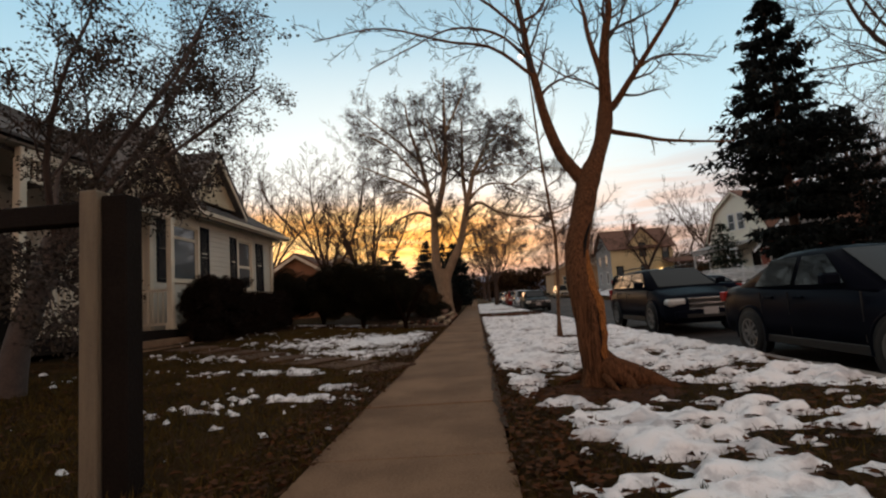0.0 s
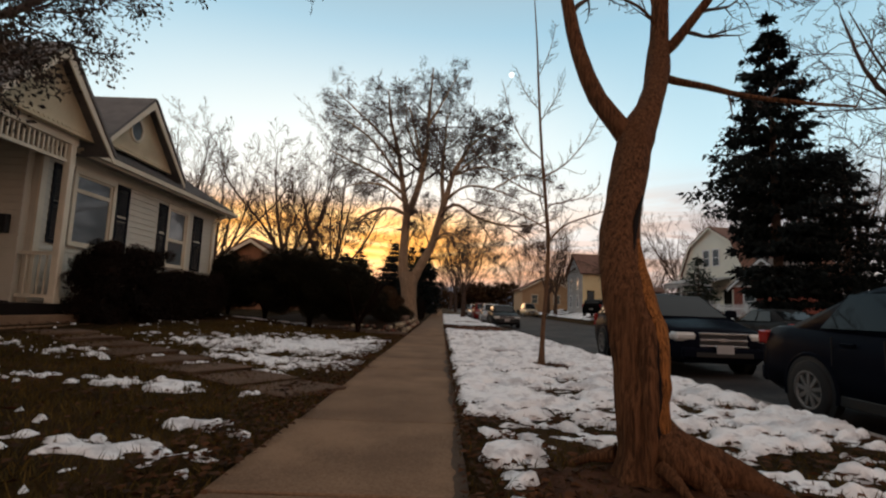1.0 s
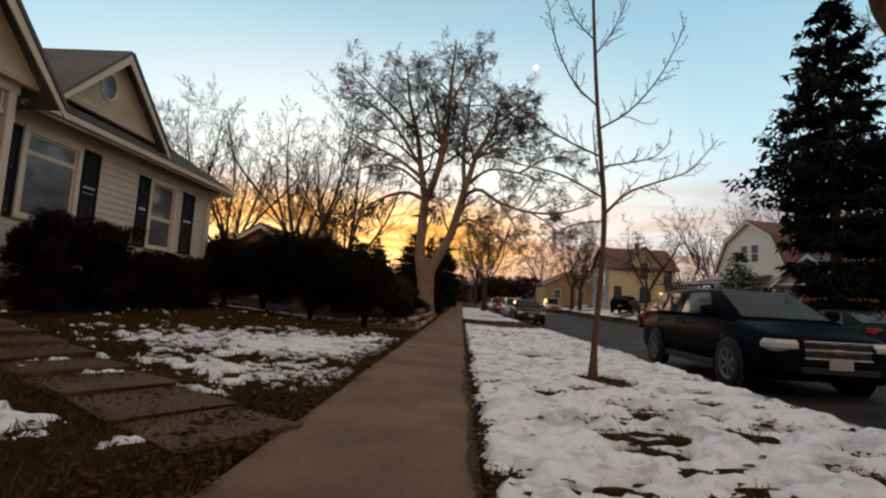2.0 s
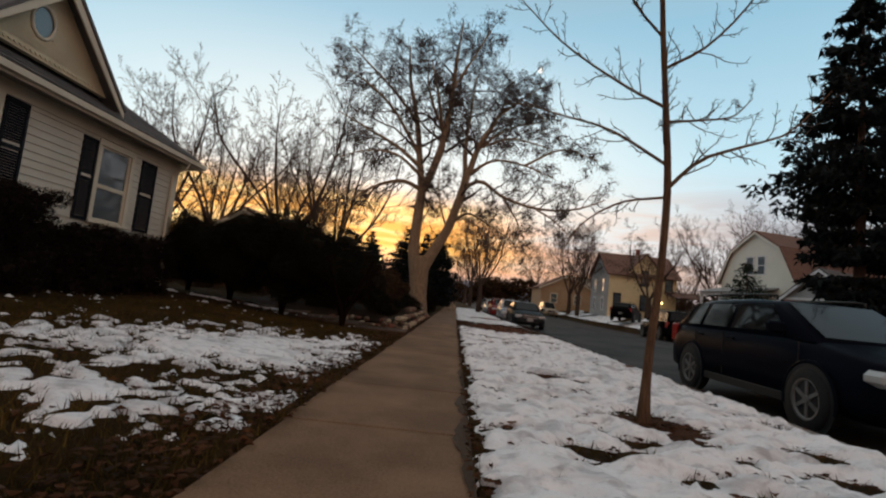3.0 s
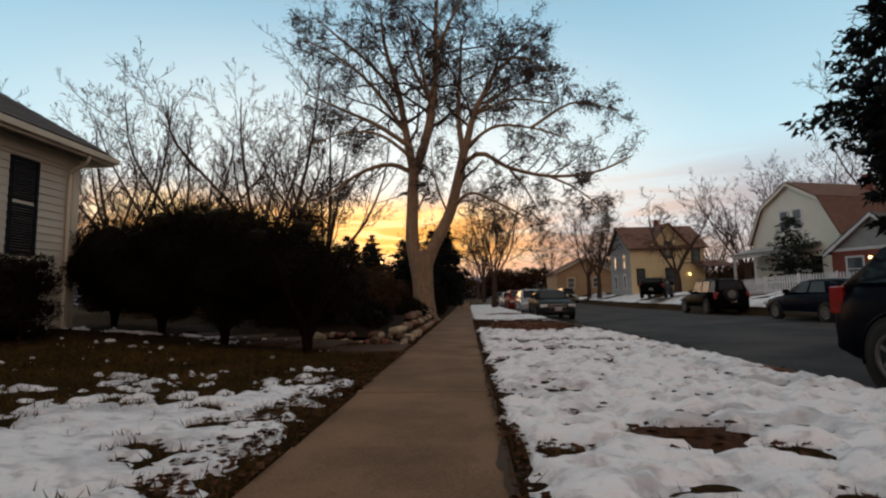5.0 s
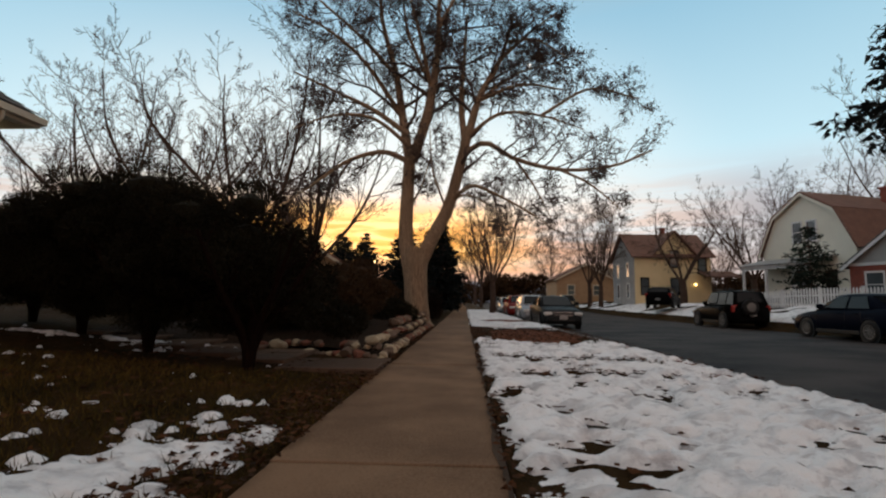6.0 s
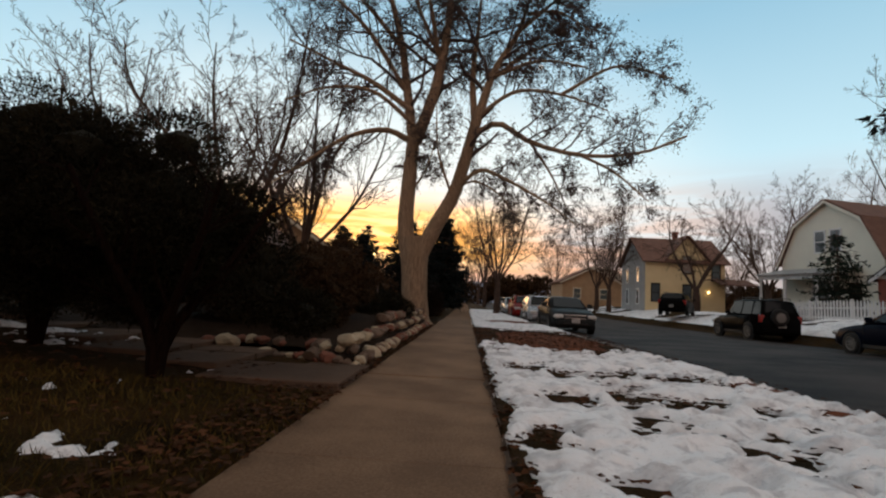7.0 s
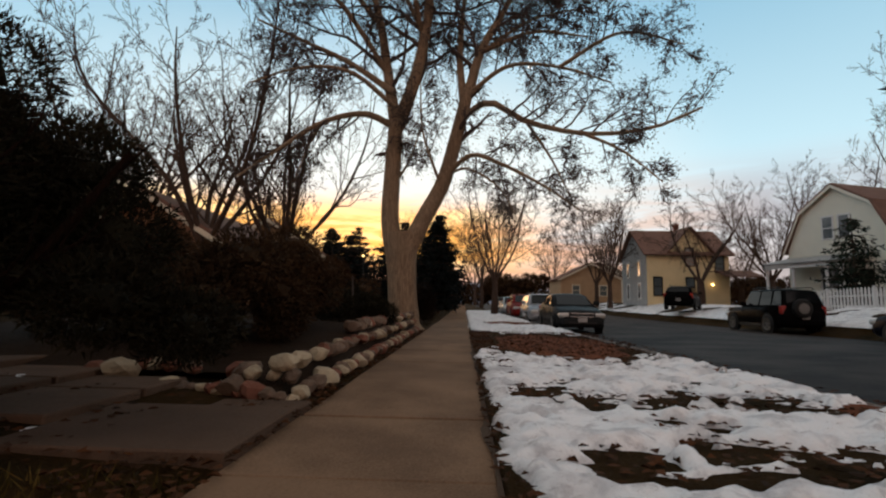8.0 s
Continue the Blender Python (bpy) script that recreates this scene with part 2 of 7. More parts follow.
BARK_CROOK = bark_material("furrowed_red_bark", (0.170, 0.074, 0.036), (0.045, 0.020, 0.011))
BARK_WOUND = bark_material("torn_heartwood", (0.42, 0.16, 0.05), (0.09, 0.035, 0.014), 1.6)
BARK_GREY = bark_material("grey_brown_bark", (0.34, 0.235, 0.155), (0.15, 0.10, 0.068), 0.7)
BARK_TWIG = material("twig_bark", (0.085, 0.06, 0.05), (0.045, 0.033, 0.029), 8, 60, 0.9, 0.3)
BARK_FAR = material("far_bark", (0.085, 0.054, 0.040), (0.045, 0.030, 0.024), 3, 30, 0.9, 0.2, spec=0.1)
BARK_YOUNG = bark_material("young_bark", (0.20, 0.112, 0.066), (0.085, 0.046, 0.030), 1.8)
SEED = island_material("dry_seed_leaf", (0.10, 0.068, 0.055), (0.045, 0.034, 0.03))
OLDLEAF = island_material("clinging_leaf", (0.07, 0.055, 0.04), (0.03, 0.026, 0.024))
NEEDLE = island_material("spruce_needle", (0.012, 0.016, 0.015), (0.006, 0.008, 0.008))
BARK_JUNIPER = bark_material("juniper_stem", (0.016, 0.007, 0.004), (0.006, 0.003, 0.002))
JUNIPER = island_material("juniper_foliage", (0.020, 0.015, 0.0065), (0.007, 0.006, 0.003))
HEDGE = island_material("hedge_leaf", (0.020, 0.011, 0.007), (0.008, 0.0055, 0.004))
PINE = island_material("pine_needle", (0.030, 0.042, 0.028), (0.016, 0.024, 0.018))
SCRUB = island_material("scrub_foliage", (0.070, 0.036, 0.017), (0.022, 0.014, 0.007))
BLADE = island_material("grass_blade", (0.125, 0.072, 0.018), (0.030, 0.024, 0.006))
LITTER = island_material("fallen_leaf", (0.105, 0.040, 0.016), (0.024, 0.012, 0.006))
PAINT_NAVY = material("navy_car_paint", (0.004, 0.005, 0.009), (0.003, 0.004, 0.007), 2, 90, 0.34, 0.0, spec=0.012)
PAINT_BLACK = material("black_car_paint", (0.004, 0.004, 0.004), (0.003, 0.003, 0.003), 2, 90, 0.34, 0.0, spec=0.012)
PAINT_GREY = material("grey_car_paint", (0.022, 0.024, 0.025), (0.018, 0.019, 0.02), 2, 90, 0.34, 0.0, spec=0.012)
PAINT_BLUE = material("blue_car_paint", (0.004, 0.006, 0.013), (0.003, 0.005, 0.010), 2, 90, 0.34, 0.0, spec=0.012)
PAINT_RED = material("red_car_paint", (0.20, 0.02, 0.018), (0.15, 0.018, 0.016), 2, 90, 0.34, 0.0, spec=0.012)
PAINT_SILVER = material("silver_car_paint", (0.32, 0.33, 0.35), (0.27, 0.28, 0.3), 2, 90, 0.25, 0.0, metal=0.4)
PAINT_TAN = material("tan_car_paint", (0.36, 0.27, 0.16), (0.3, 0.22, 0.13), 2, 90, 0.3, 0.0)
CAR_GLASS = glass_material("car_glass", (0.010, 0.012, 0.013), 0.04, 0.15)
TYRE = material("tyre_rubber", (0.007, 0.007, 0.007), (0.010, 0.010, 0.010), 10, 80, 0.85, 0.3)
RIM = material("alloy_rim", (0.17, 0.165, 0.16), (0.11, 0.105, 0.10), 5, 60, 0.5, 0.05, metal=0.4)
CHROME = material("chrome", (0.65, 0.65, 0.66), (0.5, 0.5, 0.5), 5, 60, 0.15, 0.0, metal=1.0)
TRIM_BLACK = material("black_plastic", (0.008, 0.008, 0.008), (0.006, 0.006, 0.006), 5, 80, 0.6, 0.1)
HEADLAMP = glass_material("headlamp_lens", (0.62, 0.60, 0.57), 0.08)
TAIL = material("tail_lamp", (0.30, 0.015, 0.012), (0.22, 0.012, 0.01), 5, 40, 0.2, 0.0, spec=0.7)
PLATE = material("plate_white", (0.34, 0.33, 0.32), (0.26, 0.25, 0.25), 5, 40, 0.5, 0.0)
GLOW_WARM = lamp_material("warm_bulb", (1.0, 0.70, 0.30), 5.0)
GLOW_WHITE = lamp_material("white_bulb", (1.0, 0.95, 0.82), 16.0)
MOON = lamp_material("moon_face", (1.0, 0.98, 0.94), 1.6)
HILL = material("far_hill", (0.16, 0.17, 0.22), (0.12, 0.13, 0.17), 0.02, 0.2, 1.0, 0.0)
LITTERWHITE = material("plastic_wrapper", (0.75, 0.74, 0.72), (0.5, 0.45, 0.42), 20, 80, 0.4, 0.1)


# ---- mesh helpers ----
def mesh_from(name, verts, faces, mat, smooth=False):
    me = bpy.data.meshes.new(name)
    me.from_pydata([tuple(v) for v in verts], [], faces)
    me.materials.append(mat)
    if smooth:
        me.polygons.foreach_set("use_smooth", [True] * len(me.polygons))
    me.update()
    return me


def mesh_of(name, bm, mat, smooth=False):
    me = bpy.data.meshes.new(name)
    bmesh.ops.recalc_face_normals(bm, faces=bm.faces)
    bm.to_mesh(me)
    bm.free()
    me.materials.append(mat)
    if smooth:
        me.polygons.foreach_set("use_smooth", [True] * len(me.polygons))
    return me


def part(name, bm, mat, parent, label="", smooth=False):
    ob = new(name, mesh_of(name, bm, mat, smooth))
    ob.parent = parent
    return tagged(ob, label)


def part_mesh(name, me, parent, label="", m=None, kind=""):
    ob = new(name, me)
    ob.parent = parent
    if m is not None:
        ob.matrix_basis = m
    return tagged(ob, label, kind=kind)


def thing(name, m=None, label="", category="", group="", kind=""):
    ob = new(name)
    ob.empty_display_size = 0.2
    if m is not None:
        ob.matrix_basis = m
    return tagged(ob, label, category, group, kind)


def box(bm, x0, x1, y0, y1, z0, z1, bevel=0.0, m=None):
    r = bmesh.ops.create_cube(bm, size=1.0)
    vs = r["verts"]
    for v in vs:
        v.co = Vector((x0 + (v.co.x + 0.5) * (x1 - x0), y0 + (v.co.y + 0.5) * (y1 - y0), z0 + (v.co.z + 0.5) * (z1 - z0)))
    if bevel:
        es = list({e for v in vs for e in v.link_edges})
        out = bmesh.ops.bevel(bm, geom=es, offset=bevel, segments=1, affect="EDGES")
        vs = list({v for f in out["faces"] for v in f.verts} | {v for v in vs if v.is_valid})
    if m is not None:
        bmesh.ops.transform(bm, matrix=m, verts=vs)
    return bm


def boxed(x0, x1, y0, y1, z0, z1, bevel=0.0, m=None):
    return box(bmesh.new(), x0, x1, y0, y1, z0, z1, bevel, m)


def prism(pts, axis, a, b):
    """A flat outline (pairs in the two other axes) drawn out along axis from a to b."""
    bm = bmesh.new()

    def at(p, d):
        return {"x": (d, p[0], p[1]), "y": (p[0], d, p[1]), "z": (p[0], p[1], d)}[axis]
    va = [bm.verts.new(at(p, a)) for p in pts]
    vb = [bm.verts.new(at(p, b)) for p in pts]
    bm.faces.new(va)
    bm.faces.new(list(reversed(vb)))
    for i in range(len(pts)):
        j = (i + 1) % len(pts)
        bm.faces.new((va[i], vb[i], vb[j], va[j]))
    return bm


def beam(p, q, wide, high):
    """A straight bar between two points, its cross-section wide by high."""
    p, q = Vector(p), Vector(q)
    d = q - p
    m = Matrix.Translation((p + q) / 2) @ d.to_track_quat("X", "Z").to_matrix().to_4x4()
    return boxed(-d.length / 2, d.length / 2, -wide / 2, wide / 2, -high / 2, high / 2, 0.0, m)


def tube(verts, faces, pts, radii, sides):
    """Adds a tube round a line of points to lists of vertices and faces."""
    base = len(verts)
    a = np.asarray(pts, float)
    t = np.gradient(a, axis=0)
    t /= np.linalg.norm(t, axis=1, keepdims=True) + 1e-9
    ref = np.array((0.31, 0.95, 0.05)) if abs(t[0][2]) > 0.7 else np.array((0.05, 0.02, 1.0))
    u = np.cross(t, ref)
    u /= np.linalg.norm(u, axis=1, keepdims=True) + 1e-9
    v = np.cross(t, u)
    ang = np.linspace(0, 2 * np.pi, sides, endpoint=False)
    rings = a[:, None, :] + np.asarray(radii)[:, None, None] * (u[:, None, :] * np.cos(ang)[None, :, None] + v[:, None, :] * np.sin(ang)[None, :, None])
    verts.extend(map(tuple, rings.reshape(-1, 3)))
    for i in range(len(a) - 1):
        for k in range(sides):
            l = (k + 1) % sides
            faces.append((base + i * sides + k, base + i * sides + l, base + (i + 1) * sides + l, base + (i + 1) * sides + k))


def smooth_line(pts, n):
    """n points along a line through pts (Catmull-Rom)."""
    p = [np.asarray(q, float) for q in pts]
    p = [2 * p[0] - p[1]] + p + [2 * p[-1] - p[-2]]
    out = []
    for s in np.linspace(0, len(p) - 3 - 1e-6, n):
        i, f = int(s), s - int(s)
        a, b, c, d = p[i:i + 4]
        out.append(0.5 * (2 * b + (c - a) * f + (2 * a - 5 * b + 4 * c - d) * f * f + (3 * b - a - 3 * c + d) * f ** 3))
    return np.array(out)


class Grower:
    """Grows twigs from limbs; collects wood by thickness, and the tips."""

    def __init__(self, seed, lift=0.15, wobble=0.22, spread=0.9, droop=0.0, finest=0.003):
        self.finest = finest
        self.r = np.random.RandomState(seed)
        self.lift, self.wobble, self.spread, self.droop = lift, wobble, spread, droop
        self.main, self.thin, self.tips = [], ([], []), []

    def line(self, p, d, length, steps, lift):
        pts = [np.asarray(p, float)]
        d = np.asarray(d, float)
        for i in range(steps):
            d = d + self.r.normal(0, self.wobble, 3) * 0.6 + np.array((0, 0, lift))
            d /= np.linalg.norm(d)
            pts.append(pts[-1] + d * length / steps)
        return np.array(pts)

    def limb(self, pts, r0, r1, counts, ratio, level=0, sides=8, start=0.25):
        """A limb through given points, with its children."""
        store = self.thin
        if level == 0:
            store = ([], [])
            self.main.append(store)
        n = len(pts)
        tube(store[0], store[1], pts, np.linspace(r0, r1, n), sides)
        if not counts:
            self.tips.append((pts[-1], pts[-1] - pts[-2]))
            if n > 3:
                self.tips.append((pts[n // 2], pts[n // 2] - pts[n // 2 - 1]))
            return
        length = np.linalg.norm(np.diff(pts, axis=0), axis=1).sum()
        for k in range(counts[0]):
            f = start + (1 - start) * (k + self.r.uniform(0.1, 0.9)) / counts[0]
            s = f * (n - 1)
            i = min(int(s), n - 2)
            p = pts[i] + (pts[i + 1] - pts[i]) * (s - i)
            along = pts[i + 1] - pts[i]
            along = along / (np.linalg.norm(along) + 1e-9)
            side = self.r.normal(0, 1, 3)
            side -= along * side.dot(along)
            side /= np.linalg.norm(side) + 1e-9
            d = along * self.r.uniform(0.5, 1.0) + side * self.spread
            d /= np.linalg.norm(d)
            size = length * ratio * (1.15 - 0.55 * f) * self.r.uniform(0.65, 1.25)
            rr = max((r0 + (r1 - r0) * f) * (0.45 if level == 0 else 0.6), self.finest)
            steps = (7, 4, 3, 2, 2)[min(level, 4)]
            child = self.line(p, d, size, steps, self.lift if level < 1 else self.lift - self.droop)
            self.limb(child, rr, max(rr * 0.16, self.finest * 0.8), counts[1:], ratio, level + 1, (6, 5, 4, 3, 3)[min(level, 4)], 0.2)


def quads_at(points, size, seed, aspect=0.5, down=0.0):
    """Small leaf shapes (two triangles, folded along the middle) at points."""
    r = np.random.RandomState(seed)
    n = len(points)
    p = np.asarray(points, float)
    a = r.normal(0, 1, (n, 3))
    a[:, 2] -= down
    a /= np.linalg.norm(a, axis=1, keepdims=True)
    b = np.cross(a, r.normal(0, 1, (n, 3)))
    b /= np.linalg.norm(b, axis=1, keepdims=True)
    s = size * r.uniform(0.6, 1.35, (n, 1))
    c = np.cross(a, b)
    v = np.stack((p, p + (a * 0.5 + b * aspect * 0.5 + c * 0.12) * s, p + a * s, p + (a * 0.5 - b * aspect * 0.5 + c * 0.12) * s), 1).reshape(-1, 3)
    faces = [f for i in range(n) for f in ((4 * i, 4 * i + 1, 4 * i + 2), (4 * i, 4 * i + 2, 4 * i + 3))]
    return v, faces


def finish_tree(name, g, bark, twig, label, category="tree", group="", leaves=None, trunk=None):
    top = thing(name, None, label, category, group)
    if trunk:
        part_mesh("trunk", mesh_from("trunk", trunk[0], trunk[1], bark, True), top)
    for vs, fs in g.main:
        part_mesh("limb", mesh_from("limb", vs, fs, bark, True), top)
    if g.thin[0]:
        part_mesh("twigs", mesh_from("twigs", g.thin[0], g.thin[1], twig, True), top, "fine bare twigs", kind="stuff")
    if leaves is not None:
        part_mesh("leaves", leaves, top, "dry leaves and seed clusters", kind="stuff")
    return top


def leaf_mesh(g, every, size, mat, seed, scatter=0.08, down=0.6):
    r = np.random.RandomState(seed)
    pts = [t[0] + r.normal(0, scatter, 3) for t in g.tips for _ in range(every)]
    v, f = quads_at(pts, size, seed, 0.55, down)
    return mesh_from("leaves", v, f, mat)


def tufts(name, clumps, per, size, mat, seed, aspect=0.16, outward=0.8):
    """Foliage: needles and sprays scattered over the shells of many lumps (x, y, z, rx, ry, rz)."""
    r = np.random.RandomState(seed)
    vs, fs = [], []
    for x, y, z, rx, ry, rz in clumps:
        d = r.normal(0, 1, (per, 3))
        d /= np.linalg.norm(d, axis=1, keepdims=True)
        rad = r.uniform(0.45, 1.0, (per, 1)) ** 0.5
        p = np.array((x, y, z)) + d * rad * np.array((rx, ry, rz)) * r.uniform(0.85, 1.12, (per, 1))
        a = d * outward + r.normal(0, 0.55, (per, 3)) + np.array((0, 0, 0.25))
        a /= np.linalg.norm(a, axis=1, keepdims=True)
        b = np.cross(a, r.normal(0, 1, (per, 3)))
        b /= np.linalg.norm(b, axis=1, keepdims=True)
        s = size * r.uniform(0.6, 1.4, (per, 1))
        base = len(vs)
        v = np.stack((p - b * s * aspect, p + b * s * aspect, p + a * s), 1).reshape(-1, 3)
        vs.extend(map(tuple, v))
        fs.extend((base + 3 * i, base + 3 * i + 1, base + 3 * i + 2) for i in range(per))
    return mesh_from(name, vs, fs, mat)


def hearts(name, lumps, mat, size=0.46):
    """The dense insides of a bush: lumpy dark masses that the sprays cover."""
    bm = bmesh.new()
    for x, y, z, rx, ry, rz in lumps:
        out = bmesh.ops.create_icosphere(bm, subdivisions=1, radius=1.0, matrix=Matrix.Translation((x, y, z)) @ Matrix.Diagonal((rx * size, ry * size, rz * size, 1)))
        for v in out["verts"]:
            v.co += Vector((1, 1, 1)) * 0.05 * noise.noise(v.co * 6)
    return mesh_of(name, bm, mat)


# ---- ground ----
def kerb_x(y):
    return 4.08 - 0.018 * (y - 8)


FAR_KERB = 14.6


def land(x, y):
    """Height of the ground: flat by the walk, the left yards rise a little, the far side of the street too."""
    z = 0.0
    if x < -0.57:
        z += 0.42 * min(1.0, max(0.0, (-0.57 - x) / 6.5)) ** 1.3
    if x > FAR_KERB:
        z += 0.12 + 0.75 * min(1.0, (x - FAR_KERB) / 4.0)
    if y > 34:
        z += 0.008 * (y - 34) * min(1.0, (y - 34) / 40)
    return z


def axis_steps(*runs):
    out = []
    for a, b, n in runs:
        out.extend(np.linspace(a, b, n, endpoint=False))
    return out + [runs[-1][1]]


def ground_sheet():
    ys = axis_steps((-60, -8, 6), (-8, 30, 77), (30, 70, 30), (70, 200, 14), (200, 3000, 10))
    xs_left = axis_steps((-3000, -200, 8), (-200, -40, 10), (-40, -12, 14), (-12, -0.60, 46))
    cols = [lambda y, x=x: x for x in xs_left]
    cols += [lambda y: -0.585, lambda y: -0.575, lambda y: 0.70, lambda y: 0.71]
    cols += [lambda y, f=f: 0.73 + (kerb_x(y) - 0.16 - 0.73) * f for f in np.linspace(0, 1, 13)]
    cols += [lambda y: kerb_x(y) - 0.05, lambda y: kerb_x(y) + 0.01]
    cols += [lambda y, f=f: kerb_x(y) + 0.02 + (FAR_KERB - 0.02 - kerb_x(y)) * f for f in np.linspace(0.02, 1, 8)]
    cols += [lambda y, x=x: x for x in axis_steps((FAR_KERB + 0.01, 40, 30), (40, 200, 10), (200, 3000, 8))]
    verts, faces = [], []
    for y in ys:
        for c in cols:
            x = c(y)
            z = land(x, y)
            if x < -0.58 or x > 0.705:
                z += 0.02 * noise.noise((x * 1.1, y * 1.1, 0)) + 0.012 * noise.noise((x * 4, y * 4, 3))
            if -0.58 < x < 0.705:
                z = land(0, y) - 0.06
            if kerb_x(y) - 0.1 < x < FAR_KERB:
                z = land(0, y) - 0.30
            if abs(x) > 150 or y > 150:
                z = min(z, land(0, min(y, 150)))
            verts.append((x, y, z))
    n = len(cols)
    for j in range(len(ys) - 1):
        for i in range(n - 1):
            faces.append((j * n + i, j * n + i + 1, (j + 1) * n + i + 1, (j + 1) * n + i))
    return mesh_from("ground", verts, faces, LAWN, True)


tagged(new("ground", ground_sheet()), "brown winter lawn and bare earth along the street", "ground", kind="structure")

# carriageway: a crowned sheet between the kerbs
rv, rf = [], []
rys = axis_steps((-60, -6, 6), (-6, 60, 67), (60, 170, 22))
for y in rys:
    for f in np.linspace(0, 1, 15):
        x = kerb_x(y) + 0.005 + (FAR_KERB - kerb_x(y) - 0.01) * f
        crown = 0.10 * (1 - (2 * f - 1) ** 2)
        rv.append((x, y, land(0, y) - 0.23 + crown + 0.012 * noise.noise((x * 0.7, y * 0.5, 7))))
for j in range(len(rys) - 1):
    for i in range(14):
        rf.append((j * 15 + i, j * 15 + i + 1, (j + 1) * 15 + i + 1, (j + 1) * 15 + i))
tagged(new("road", mesh_from("road", rv, rf, ASPHALT, True)), "worn dark asphalt street, damp with meltwater", "road", kind="structure")

# kerbs, stone by stone on the near side
for side_name, place, y0, y1 in (("kerb_near", 0, -8, 60), ("kerb_far", 1, -8, 90)):
    top = thing(side_name, None, "weathered concrete street kerb", "kerb", kind="structure")
    y = y0
    while y < y1:
        step = 2.4
        x = kerb_x(y) if place == 0 else FAR_KERB
        s = -1 if place == 0 else 1
        xa, xb = sorted((x, x + s * 0.15))
        part("kerbstone", boxed(xa, xb, y + 0.008, y + step - 0.008, land(0, y) - 0.35, land(0, y) + 0.008 + 0.01 * place, 0.012), KERB, top)
        y += step

# concrete walk, slab by slab
walk_top = thing("pavement", None, "old concrete sidewalk of cast slabs with dark joints", "sidewalk", kind="structure")
joints = [-6.0, -4.3, -2.6, -0.9, 0.75, 2.3, 3.85, 5.4, 6.95, 8.6, 10.35, 11.9, 13.55, 15.25, 16.8, 18.33, 19.5, 21.1, 22.7, 24.3, 25.9, 27.5, 29.1, 30.7]
while joints[-1] < 120:
    joints.append(joints[-1] + 1.6)
rr = random.Random(4)
for a, b in zip(joints, joints[1:]):
    j = rr.uniform(-0.02, 0.02)
    z = (land(0, a) + land(0, b)) / 2 + rr.uniform(-0.004, 0.006)
    bm = boxed(-0.56 + j, 0.685 + j, a + 0.006, b - 0.006, z - 0.09, z, 0.007)
    part("slab", bm, CONCRETE, walk_top)


# ---- snow ----
def fbm(x, y, s, o=4, seed=0.0):
    return noise.fractal((x * s, y * s, seed), 0.8, 2.0, o)


def bump_at(x, y, cx, cy, rx, ry):
    return math.exp(-(((x - cx) / rx) ** 2 + ((y - cy) / ry) ** 2))


# footprints and melt pits trodden into the snow, kept by square metre
PITS = {}
pit_rand = random.Random(77)
for _ in range(2100):
    px, py = pit_rand.uniform(0.75, 4.1), pit_rand.uniform(-9.0, 30.0)
    pit = (px, py, pit_rand.uniform(0.04, 0.11), pit_rand.uniform(0.04, 0.09), pit_rand.uniform(0.25, 0.8))
    for a in (-1, 0, 1):
        for b in (-1, 0, 1):
            PITS.setdefault((int(px) + a, int(py) + b), []).append(pit)


def pitted(x, y):
    return sum(d * bump_at(x, y, px, py, rx * 1.5, rx) for px, py, rx, ry, d in PITS.get((int(x), int(y)), ()))


